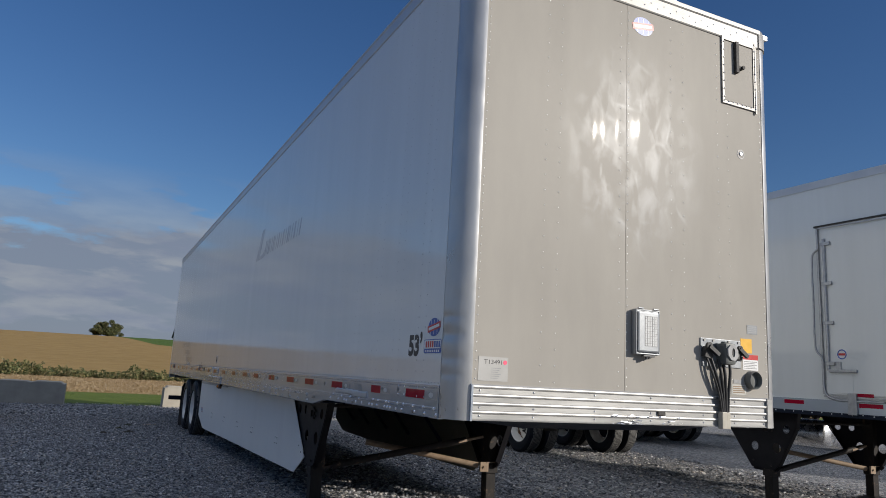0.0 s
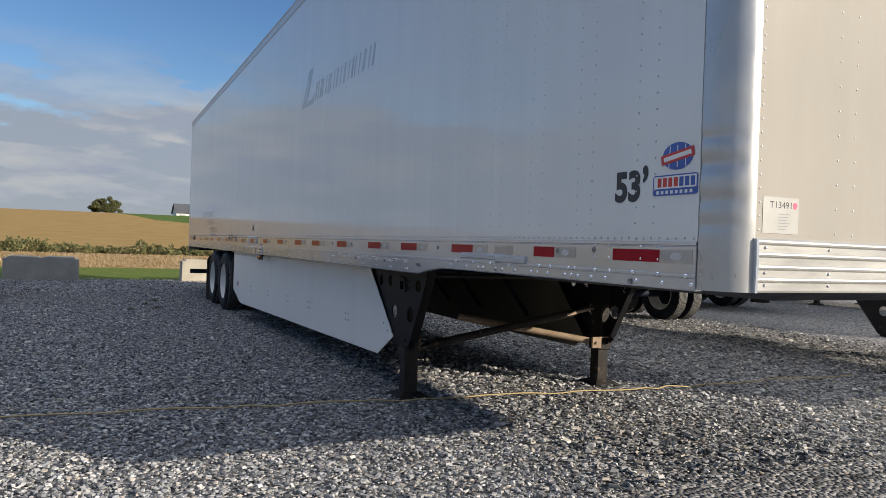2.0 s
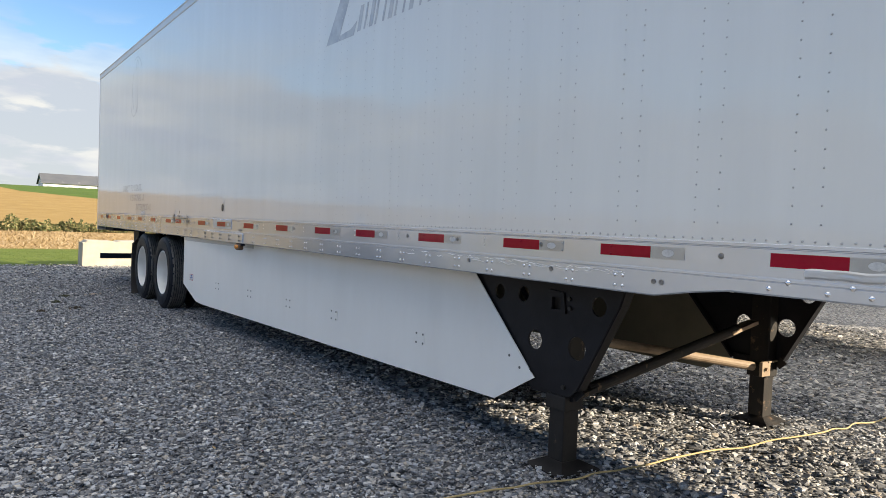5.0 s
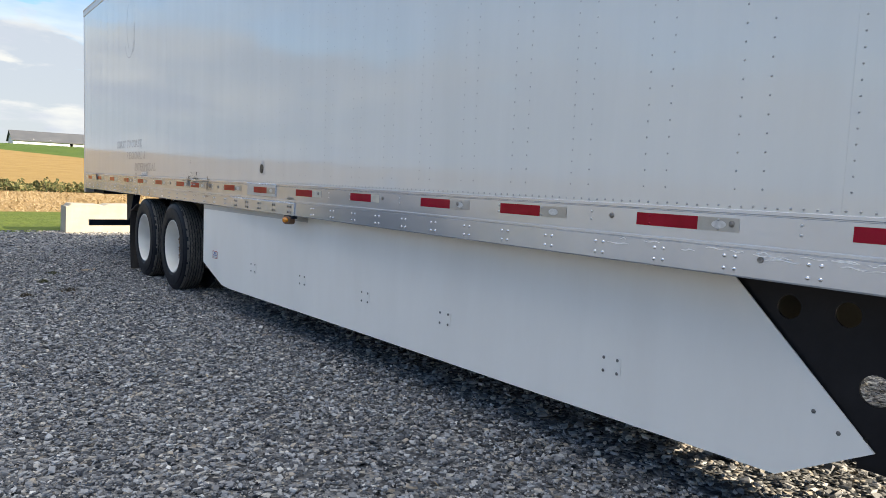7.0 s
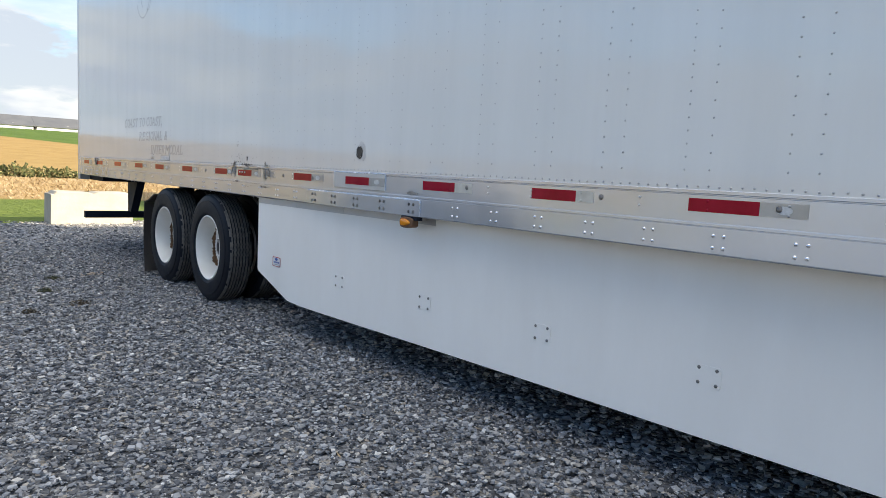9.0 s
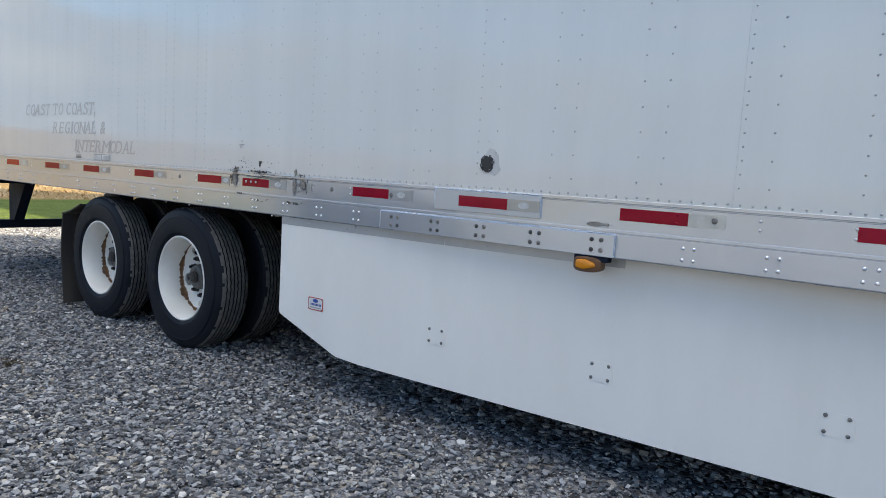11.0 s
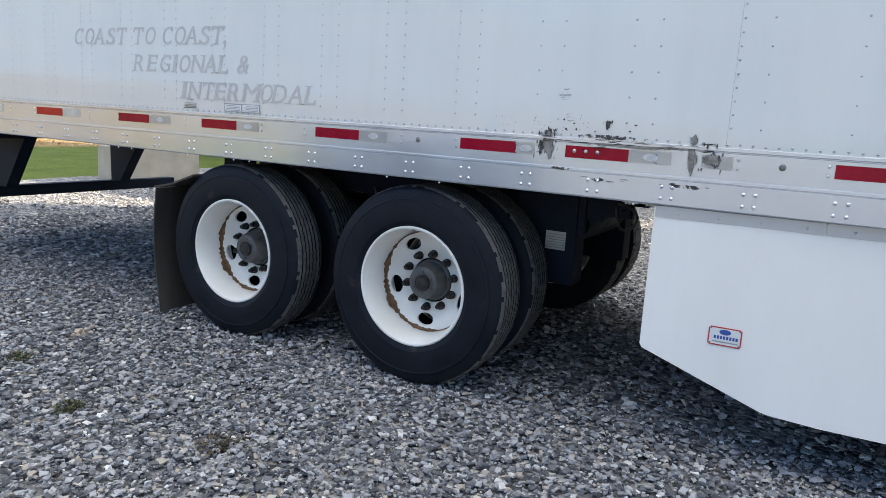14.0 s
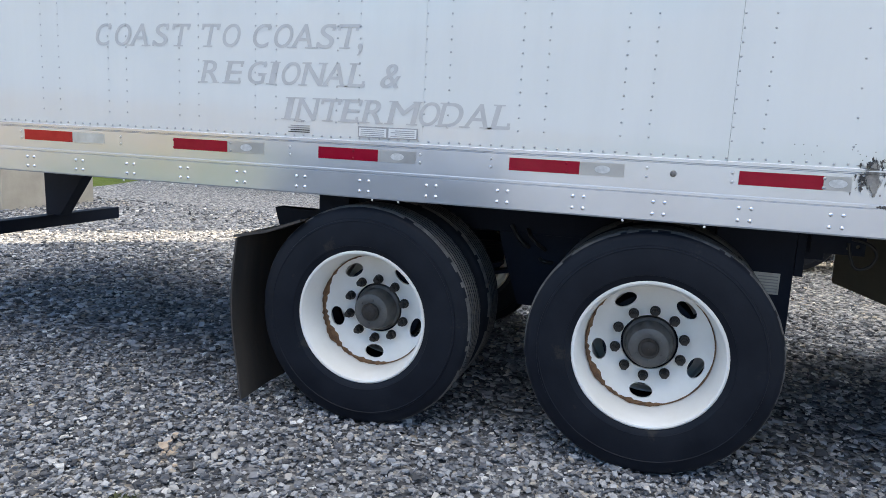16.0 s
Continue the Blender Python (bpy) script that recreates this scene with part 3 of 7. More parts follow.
def domes(name, pts, out, r, h, material, parent):
    """Many small rivet heads as one mesh. out: the way they stand out."""
    out = Vector(out)
    a = out.orthogonal().normalized()
    b = out.cross(a).normalized()
    k = 6
    local = []
    for i in range(k):
        t = 2 * math.pi * i / k
        local.append(a * math.cos(t) * r + b * math.sin(t) * r)
    for i in range(k):
        t = 2 * math.pi * i / k
        local.append((a * math.cos(t) + b * math.sin(t)) * r * 0.68 + out * h * 0.72)
    local.append(out * h)
    local = np.array([tuple(v) for v in local])
    faces = [(i, (i + 1) % k, k + (i + 1) % k, k + i) for i in range(k)]
    tops = [(k + i, k + (i + 1) % k, 2 * k) for i in range(k)]
    pts = np.array(pts, dtype=float)
    verts = (pts[:, None, :] + local[None]).reshape(-1, 3)
    allf = []
    m = len(local)
    for i in range(len(pts)):
        o = i * m
        allf += [tuple(o + j for j in f) for f in faces] + [tuple(o + j for j in f) for f in tops]
    me = bpy.data.meshes.new(name)
    me.from_pydata(verts.tolist(), [], allf)
    me.materials.append(M[material])
    me.shade_smooth()
    ob = new(name, me)
    ob.parent = parent
    return tagged(ob, kind="stuff")


def bolt_mesh(name, r, h, material, flat=False):
    """A bolt or screw head that stands out along -x."""
    bm = bmesh.new()
    if flat:
        tube(bm, (0.001, 0, 0), (-h, 0, 0), r, seg=8)
    else:
        bmesh.ops.create_uvsphere(bm, u_segments=10, v_segments=6, radius=r, matrix=Matrix.Diagonal((h / r, 1, 1, 1)))
    return mesh_of(name, bm, material, not flat)


def bolts(name, mesh, places, parent, turn=0.0):
    for q in places:
        o = part(name, mesh, "bolt", parent)
        o.matrix_local = pose(*q, 0, 0, turn)


def lettering(name, text, material, parent, origin, right, up, width, height, shear=0.0, thick=0.0004, bold=0.0, copies=1):
    """Writing in the built-in font, fitted to a width and height. origin: its lower left corner."""
    cu = bpy.data.curves.new(name, "FONT")
    cu.body, cu.shear, cu.extrude, cu.offset = text, shear, 0.0, bold
    tmp = bpy.data.objects.new(name, cu)
    scene.collection.objects.link(tmp)
    dg = bpy.context.evaluated_depsgraph_get()
    me = bpy.data.meshes.new_from_object(tmp.evaluated_get(dg))
    bpy.data.objects.remove(tmp)
    co = np.array([v.co[:] for v in me.vertices])
    lo, hi = co.min(0), co.max(0)
    right, up, origin = Vector(right).normalized(), Vector(up).normalized(), Vector(origin)
    out = right.cross(up)
    for v in me.vertices:
        u = (v.co.x - lo[0]) / (hi[0] - lo[0]) * width
        w = (v.co.y - lo[1]) / (hi[1] - lo[1]) * height
        v.co = origin + right * u + up * w + out * thick
    if copies > 1:
        # heavier strokes: the same shapes again, a little to the side
        bm = bmesh.new()
        for k in range(copies):
            me.transform(Matrix.Translation(right * 0.0038 + out * 0.0001))
            bm.from_mesh(me)
        bm.to_mesh(me)
        bm.free()
    me.materials.clear()
    me.materials.append(M[material])
    ob = new(name, me)
    ob.parent = parent
    return ob


def flat_side(poly, x, t=0.0012):
    """A thin decal on the side that faces -x, from (y, z) points."""
    return plate(poly, [], t, lambda u, v, w: (x - w, u, v))


def flat_nose(poly, y, t=0.0012):
    """A thin decal on the nose, which faces -y, from (x, z) points."""
    return plate(poly, [], t, lambda u, v, w: (u, y - w, v))


def rect(a0, a1, b0, b1):
    return [(a0, b0), (a1, b0), (a1, b1), (a0, b1)]


def slanted(a0, a1, b0, b1, lean):
    return [(a0, b0), (a1, b0), (a1 + lean, b1), (a0 + lean, b1)]


# ---- the ground: one sheet of farmland to the horizon, and the gravel yard ----
def rise(x, y):
    """Level round the yard, then a long slope up to a crest north of it."""
    s = min(max((y - 52.0) / 168.0, 0.0), 1.0)
    h = 7.4 * (s * s * (3 - 2 * s) * 0.55 + s * 0.45)
    h += 0.35 * math.sin(x * 0.021 + 0.6) * s
    if y > 220:
        h -= min((y - 220) * 0.012, 5.0)
    return h


def grid_lines(*spans):
    out = []
    for a, b, n in spans:
        out += [a + (b - a) * i / n for i in range(n)]
    return out + [spans[-1][1]]


xs = grid_lines((-2600, -400, 8), (-400, -60, 17), (-60, 80, 28), (80, 400, 16), (400, 2600, 8))
ys = grid_lines((-2600, -300, 8), (-300, 18, 6), (18, 20.2, 2), (20.2, 60, 20), (60, 230, 68), (230, 500, 18), (500, 2800, 8))
bm = bmesh.new()
rows = [[bm.verts.new((x, y, rise(x, y) - (0.15 if y < 19 else 0.012 if y < 21.9 else 0.0))) for x in xs] for y in ys]
for a, b in zip(rows, rows[1:]):
    for i in range(len(xs) - 1):
        bm.faces.new((a[i], a[i + 1], b[i + 1], b[i]))
ground = tagged(part("ground", bm, "land", smooth=True), "lawn, corn stubble and tan harvested field rising to a low crest", "ground", kind="structure")

YARD_END = 20.0
bm = bmesh.new()
gx = grid_lines((-70, -8, 12), (-8, 10, 45), (10, 90, 12))
gy = grid_lines((-70, -2, 12), (-2, YARD_END, 54))
rows = []
for y in gy:
    row = []
    for x in gx:
        z = 0.0
        if -8 <= x <= 10 and y > -2 and y < YARD_END - 0.3:
            z = 0.012 * noise.noise(Vector((x * 0.9, y * 0.9, 0.3))) - 0.006 - 0.022 * math.exp(-((y - 11.7) / 2.2) ** 2)
        edge = min(max(0.19 * x - 0.3, -0.6), 1.7) + 0.08 * math.sin(x * 2.1)
        row.append(bm.verts.new((x, y + edge * max(0.0, (y - 18.0) / (YARD_END - 18.0)), z + (0.004 if y > 18 else 0.0))))
    rows.append(row)
for a, b in zip(rows, rows[1:]):
    for i in range(len(gx) - 1):
        bm.faces.new((a[i], a[i + 1], b[i + 1], b[i]))
yard = tagged(part("gravel_yard", bm, "gravel", smooth=True), "grey crushed stone parking yard beside a farm field", "gravel", kind="structure")


def stones(name, n, x0, x1, y0, y1, smin, smax, seed):
    """Loose crushed stone as one mesh: a few angular lumps, turned and scaled at random."""
    rng = np.random.default_rng(seed)
    shapes = []
    for k in range(7):
        b = bmesh.new()
        for i in range(8):
            d = np.array([i & 1, i >> 1 & 1, i >> 2 & 1]) * 2.0 - 1.0
            b.verts.new(Vector(d * (0.35 + 0.7 * rng.random(3))) * 0.44)
        bmesh.ops.convex_hull(b, input=b.verts)
        for v in [v for v in b.verts if not v.link_faces]:
            b.verts.remove(v)
        bmesh.ops.triangulate(b, faces=b.faces)
        b.verts.index_update()
        shapes.append((np.array([v.co[:] for v in b.verts]), np.array([[v.index for v in f.verts] for f in b.faces])))
        b.free()
    vs, fs, base = [], [], 0
    for k, (sv, sf) in enumerate(shapes):
        c = n // len(shapes)
        a = rng.random(c) * 2 * math.pi
        tilt = rng.normal(0, 0.36, c)
        size = smin + (smax - smin) * rng.random(c) ** 2.6
        sc = np.stack([size * (0.8 + 0.6 * rng.random(c)), size * (0.7 + 0.4 * rng.random(c)), size * (0.26 + 0.30 * rng.random(c))], 1)
        v = sv[None] * sc[:, None]
        ct, st = np.cos(tilt)[:, None], np.sin(tilt)[:, None]
        y, z = v[..., 1] * ct - v[..., 2] * st, v[..., 1] * st + v[..., 2] * ct
        x = v[..., 0]
        ca, sa = np.cos(a)[:, None], np.sin(a)[:, None]
        px = x0 + (x1 - x0) * rng.random(c)
        py = y0 + (y1 - y0) * rng.random(c)
        wx = x * ca - y * sa + px[:, None]
        wy = x * sa + y * ca + py[:, None]
        wz = z + (0.002 + 0.016 * rng.random(c) - 0.022 * np.exp(-((py - 11.7) / 2.2) ** 2))[:, None]
        vs.append(np.stack([wx, wy, wz], -1).reshape(-1, 3))
        fs.append((sf[None] + (base + np.arange(c) * len(sv))[:, None, None]).reshape(-1, 3))
        base += c * len(sv)
    v, f = np.concatenate(vs), np.concatenate(fs)
    me = bpy.data.meshes.new(name)
    me.vertices.add(len(v))
    me.vertices.foreach_set("co", v.astype(np.float32).ravel())
    me.loops.add(f.size)
    me.loops.foreach_set("vertex_index", f.astype(np.int32).ravel())
    me.polygons.add(len(f))
    me.polygons.foreach_set("loop_start", np.arange(0, f.size, 3, dtype=np.int32))
    me.update(calc_edges=True)
    me.materials.append(M["stones"])
    me.shade_flat()
    return tagged(new(name, me), "loose angular grey crushed stone on the yard", "gravel", kind="stuff")


stones("loose_stones", 92000, -4.4, 0.4, 0.4, 8.0, 0.011, 0.042, 11)
stones("loose_stones", 92000, -4.0, 0.4, 8.0, 15.0, 0.011, 0.042, 12)
stones("loose_stones", 34000, 0.4, 3.4, 1.0, 17.0, 0.016, 0.056, 13)
stones("loose_stones", 14000, 3.4, 8.6, 1.4, 12.0, 0.02, 0.06, 14)
stones("loose_stones", 14000, -5.6, 6.5, 15.0, 19.9, 0.02, 0.06, 15)


# ---- wheels ----
TYRE_R = 0.508
DISH = 0.077
CONE = 0.042


def tyre_mesh():
    bm = bmesh.new()
    w = 0.268
    side = [(0.030, 0.292), (0.012, 0.315), (0.006, 0.330), (0.003, 0.331), (0.001, 0.35), (0.000, 0.40), (0.004, 0.437), (0.002, 0.439), (0.004, 0.446), (0.010, 0.448), (0.016, 0.475), (0.022, 0.489), (0.032, 0.500)]
    top = []
    groove = [0.062, 0.092, 0.120, 0.148, 0.176, 0.206]
    for g in groove:
        top += [(g - 0.0042, TYRE_R), (g - 0.003, TYRE_R - 0.012), (g + 0.003, TYRE_R - 0.012), (g + 0.0042, TYRE_R)]
    prof = side + [(0.045, TYRE_R - 0.002)] + top + [(w - 0.045, TYRE_R - 0.002)] + [(w - a, r) for a, r in reversed(side)]
    seg = 132
    revolve(bm, prof, seg)
    # the ribs' edges run in a slight zigzag
    bm.verts.index_update()
    bm.verts.ensure_lookup_table()
    k = len(prof)
    rng = random.Random(8)
    for v in bm.verts:
        i, j = divmod(v.index, k)
        if len(side) < j <= len(side) + len(top):
            v.co.x += (0.0022, -0.0022)[i % 2]
        if j in (len(side), len(side) - 1, k - len(side), k - len(side) - 1):
            # worn, chipped shoulder
            v.co *= 1 - 0.0035 * rng.random() ** 2
    me = mesh_of("tyre", bm, "tyre", True)
    me.materials.append(M["tread"])
    for p in me.polygons:
        c = p.center
        if math.hypot(c.y, c.z) > TYRE_R - 0.006:
            p.material_index = 1
    return me


def rim_mesh():
    """White steel disc wheel, deep dish on its -x side, with five oval hand holes."""
    bm = bmesh.new()
    barrel = [(0.016, 0.306), (0.012, 0.300), (0.014, 0.293), (0.030, 0.286), (0.050, 0.283), (0.075, 0.274), (0.120, 0.270), (0.180, 0.266), (0.255, 0.262), (0.258, 0.268), (0.180, 0.274), (0.06, 0.292), (0.024, 0.306)]
    revolve(bm, barrel, 56, close=True)
    holes = [circle(0.211 * math.cos(a), 0.211 * math.sin(a), 0.030, 0.048, 20, a) for a in [2 * math.pi * i / 5 + 0.3 for i in range(5)]]
    disc = plate(circle(0, 0, 0.2635, seg=56), [*holes, circle(0, 0, 0.119, seg=32)], 0.012, lambda u, v, w: Vector((0.150 + DISH + w - CONE * min(max((math.hypot(u, v) - 0.165) / 0.0985, 0.0), 1.0), u, v)))
    tmp = bpy.data.meshes.new("t")
    disc.to_mesh(tmp)
    disc.free()
    bm.from_mesh(tmp)
    bpy.data.meshes.remove(tmp)
    return mesh_of("rim", bm, "rim", True)


def rust_mesh():
    bm = bmesh.new()
    rows = []
    for i in range(120):
        a = 2 * math.pi * i / 120
        w = 0.003 + 0.030 * max(0.0, 0.7 * noise.noise(Vector((math.cos(a) * 3, math.sin(a) * 3, 1.7))) + 0.5 * noise.noise(Vector((math.cos(a) * 17, math.sin(a) * 17, 4.2))) + 0.2) * (0.12 + 0.88 * max(0.0, math.cos(a + 0.35)) ** 0.7)
        rows.append([bm.verts.new((x, r * math.cos(a), r * math.sin(a))) for x, r in ((0.1495 + DISH - CONE - w * 1.6, 0.2642), (0.1485 + DISH - CONE, 0.2622), (0.1485 + DISH - CONE + w * 0.38, 0.2622 - w * 0.9))])
    for p, q in zip(rows, rows[1:] + rows[:1]):
        for j in range(2):
            bm.faces.new((p[j], p[j + 1], q[j + 1], q[j]))
    return mesh_of("rust_ring", bm, "rust", True)


def hub_mesh():
    bm = bmesh.new()
    revolve(bm, [(DISH + a, b) for a, b in [(0.19, 0.112), (0.150, 0.110), (0.142, 0.098), (0.075, 0.089), (0.060, 0.082), (0.056, 0.070), (0.056, 0.040), (0.060, 0.030), (0.060, 0.001)]], 32)
    for i in range(6):
        a = 2 * math.pi * i / 6
        tube(bm, (DISH + 0.062, 0.058 * math.cos(a), 0.058 * math.sin(a)), (DISH + 0.052, 0.058 * math.cos(a), 0.058 * math.sin(a)), 0.006, seg=6)
    return mesh_of("hub", bm, "hub", True)


def cap_mesh():
    bm = bmesh.new()
    revolve(bm, [(DISH + a, b) for a, b in [(0.058, 0.043), (0.046, 0.042), (0.042, 0.038), (0.043, 0.030), (0.040, 0.026), (0.040, 0.001)]], 28)
    return mesh_of("hub_cap", bm, "nut", True)


def drum_mesh():
    bm = bmesh.new()
    revolve(bm, [(0.262, 0.02), (0.262, 0.20), (0.44, 0.205), (0.44, 0.02)], 40)
    return mesh_of("brake_drum", bm, "black", True)


def nut_mesh():
    bm = bmesh.new()
    tube(bm, (DISH + 0.136, 0, 0), (DISH + 0.106, 0, 0), 0.0185, seg=6)
    tube(bm, (DISH + 0.106, 0, 0), (DISH + 0.090, 0, 0), 0.0115, seg=8)
    tube(bm, (DISH + 0.138, 0, 0), (DISH + 0.132, 0, 0), 0.022, seg=14)
    return mesh_of("wheel_nut", bm, "nut", True)


WHEEL = {"tyre": tyre_mesh(), "rim": rim_mesh(), "rust": rust_mesh(), "hub": hub_mesh(), "cap": cap_mesh(), "drum": drum_mesh(), "nut": nut_mesh()}


def wheel(parent, x, y, z, flip=False, hub=True, turn=0.0):
    """A wheel whose outer face lies at x and looks towards -x (flip: towards +x)."""
    w = part("wheel", WHEEL["rim"], "rim", parent, "white steel disc wheel with rust round the dish" if hub else "")
    w.matrix_local = pose(x, y, z, turn, 0, 180 if flip else 0)
    part("tyre", WHEEL["tyre"], "tyre", w)
    if hub:
        hb = part("hub", WHEEL["hub"], "hub", w, "grey cast hub with dark cap")
        part("hub_cap", WHEEL["cap"], "nut", w, "dark round hub cap")
        part("rust_ring", WHEEL["rust"], "rust", w).rotation_euler = (radians(-turn), 0, 0)
        part("brake_drum", WHEEL["drum"], "black", w)
        for i in range(10):
            a = 2 * math.pi * (i + 0.5) / 10
            nb = part("wheel_nut", WHEEL["nut"], "bolt", w)
            nb.location = (0, 0.143 * math.cos(a), 0.143 * math.sin(a))
    return w


def axle_set(parent, y, width, turn=0.0):
    """Dual wheels on both ends of one axle."""
    wheel(parent, 0.016, y, TYRE_R - 0.020, False, True, turn)
    wheel(parent, 0.64, y, TYRE_R - 0.020, True, False)
    wheel(parent, width - 0.016, y, TYRE_R - 0.020, True, True, turn)
    wheel(parent, width - 0.64, y, TYRE_R - 0.020, False, False)
    bm = bmesh.new()
    tube(bm, (0.3, y, 0.49), (width - 0.3, y, 0.49), 0.065)
    part("axle", bm, "black", parent)


GUSSET_BOLT = bolt_mesh("gusset_bolt", 0.012, 0.014, "nut", True)


def landing_gear(parent, width, y, zt):
    """Two legs with gussets, a slanting brace and a cross shaft."""
    gy = y - 0.01
    y += 0.035
    for s, lx in ((1, 0.305), (-1, width - 0.315)):
        bm = bmesh.new()
        box(bm, lx - 0.046, lx + 0.07, y - 0.07, y + 0.07, 0.40, zt, 0.008)
        box(bm, lx - 0.070, lx + 0.072, y - 0.072, y + 0.072, 0.33, 0.41, 0.006)
        leg = part("leg", bm, "leg", parent, "worn dark steel landing leg")
        part("lower_tube", B(lx - 0.056, lx + 0.056, y - 0.056, y + 0.056, 0.045, 0.42, 0.006), "leg", leg)
        bm = bmesh.new()
        loft(bm, [[(lx + a * k, y + b * k, z) for a, b in ((-.145, -.145), (.145, -.145), (.145, .145), (-.145, .145))] for k, z in ((1.0, -0.01), (1.0, 0.012), (0.8, 0.03), (0.45, 0.055))])
        part("foot", bm, "leg", leg)
        gx = lx - s * 0.052
        outer = [(gy + 0.81, zt), (gy + 0.79, zt - 0.05), (gy + 0.28, 0.42), (gy - 0.05, 0.415), (gy - 0.10, 0.46), (gy - 0.36, 0.93), (gy - 0.40, zt)]
        holes = [circle(gy + 0.55, 0.92, 0.045), circle(gy + 0.34, 0.925, 0.045), rect(gy + 0.02, gy + 0.10, 0.865, 0.94), circle(gy - 0.23, 0.915, 0.05), circle(gy + 0.23, 0.68, 0.055), circle(gy - 0.09, 0.68, 0.062)]
        g = part("gusset", plate(outer, holes, 0.012, lambda u, v, w: (gx - w * s, u, v)), "gusset", parent, "black steel gusset plate with round holes")
        lip = bmesh.new()
        for a, b in zip(outer[1:], outer[2:]):
            pa, pb = Vector((gx + s * 0.025, a[0], a[1])), Vector((gx + s * 0.025, b[0], b[1]))
            beam(lip, pa, pb, 0.012 if abs(a[0] - b[0]) > abs(a[1] - b[1]) else 0.06, 0.06 if abs(a[0] - b[0]) > abs(a[1] - b[1]) else 0.012)
        part("flange", lip, "gusset", g)
        hold = plate([(gy + 0.155, 0.855), (gy - 0.01, 0.855), (gy + 0.01, 0.965), (gy + 0.13, 0.975)], [rect(gy + 0.025, gy + 0.095, 0.870, 0.935)], 0.014, lambda u, v, w: (gx - s * (0.0125 + w), u, v))
        part("shaft_bracket", hold, "gusset", g, "black bracket round the cross shaft")
        bolts("gusset_bolt", GUSSET_BOLT, [(gx - s * 0.012, yy, zz) for yy, zz in ((gy - 0.03, 0.935), (gy - 0.035, 0.885), (gy + 0.25, 0.50), (gy - 0.01, 0.462))], g, 0 if s > 0 else 180)
    # round brace with flattened ends, and a lighter bar clamped to the far leg
    bm = bmesh.new()
    tube(bm, (0.46, y - 0.02, 0.415), (width - 0.60, y + 0.03, 0.665), 0.034, seg=14)
    beam(bm, (0.37, y - 0.02, 0.395), (0.50, y - 0.02, 0.425), 0.085, 0.022)
    brace = part("brace", bm, "leg", parent)
    # the brace's upper end is coloured tan to paint in the light on it
    bm = bmesh.new()
    beam(bm, (width - 0.70, y + 0.027, 0.648), (width - 0.40, y + 0.03, 0.705), 0.078, 0.024)
    part("lit_brace_end", bm, "rusty", brace)
    bm = bmesh.new()
    tube(bm, (width - 0.46, y - 0.02, 0.41), (0.95, y + 0.40, 0.60), 0.030, seg=14)
    bar = part("diagonal_brace", bm, "rusty", parent, "rusty tan brace bar")
    bm = bmesh.new()
    box(bm, width - 0.47, width - 0.37, y - 0.095, y - 0.072, 0.35, 0.45, 0.003)
    box(bm, width - 0.40, width - 0.23, y - 0.10, y - 0.080, 0.44, 0.452, 0.002)
    tube(bm, (width - 0.43, y - 0.094, 0.40), (width - 0.43, y - 0.112, 0.40), 0.012, seg=8)
    part("clamp", bm, "rusty", bar)
    bm = bmesh.new()
    tube(bm, (0.3, y - 0.02, 0.985), (width - 0.3, y - 0.02, 0.985), 0.017)
    part("cross_shaft", bm, "leg", parent)


# ---- the trailer that the camera walks along ----
W_T, L_T = 2.55, 16.16
Z_SILL, Z_SKIN, Z_TOP = 1.03, 1.275, 3.915
trailer = thing("semi_trailer", (0, 0, 0), "white fifty-three foot dry van semi trailer parked on its landing legs", "trailer")
T = trailer

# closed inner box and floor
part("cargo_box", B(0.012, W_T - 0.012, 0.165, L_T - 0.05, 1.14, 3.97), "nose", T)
SEAMS = [0.152] + [1.317 + 1.191 * i for i in range(13)] + [16.06]
for side in (0, 1):
    for a, b in zip(SEAMS, SEAMS[1:]):
        lap = 0.0012
        x0, x1 = (0.0, 0.008)
        bm = bmesh.new()
        ring = lambda x: [(x, a + 0.0004, Z_SKIN), (x - (lap if x < 0.004 else 0), b - 0.0004, Z_SKIN), (x - (lap if x < 0.004 else 0), b - 0.0004, Z_TOP), (x, a + 0.0004, Z_TOP)]
        loft(bm, [ring(x0), ring(x1)])
        if side:
            for v in bm.verts:
                v.co.x = W_T - v.co.x
        part("side_panel", bm, "skin", T)
# rivets: pairs of columns at each post, closer towards the tail
pts = []
post = 0.438
while post < 15.9:
    for dy in (-0.052, 0.052):
        y = post + dy
        step = 0.065 if y < 7.0 else (0.10 if y < 10.70 else 0.05)
        if min(abs(y - s) for s in SEAMS) < 0.03 and dy > 0:
            step = 0.05
        z = Z_SKIN + 0.075
        while z < Z_TOP - 0.03:
            pts.append((-0.0012, y, z))
            z += step
    post += 0.398
domes("rivets", pts, (-1, 0, 0), 0.0045, 0.0036, "rivet_steel", T)
pts = [(-0.0012, 0.17 + 0.0445 * i, 1.288 + 0.0015 * math.sin(i * 1.7)) for i in range(357)]
domes("rivets", pts, (-1, 0, 0), 0.0054, 0.0040, "rivet_steel", T)


# bottom side rails: a tape band above, a raised bead and a lower flange
def rail_ring(y, zb):
    return [(0.03, y, 1.274), (-0.004, y, 1.276), (-0.0056, y, 1.2745), (-0.0056, y, 1.263), (0.0015, y, 1.2605), (0.0015, y, 1.2575), (-0.0035, y, 1.2555), (-0.0035, y, 1.1535), (-0.0058, y, 1.1525), (-0.0060, y, 1.150), (-0.0060, y, 1.141), (-0.0030, y, 1.1395), (-0.0030, y, 1.1375), (-0.0060, y, 1.136), (-0.0060, y, zb + 0.006), (-0.002, y, zb), (0.03, y, zb)]


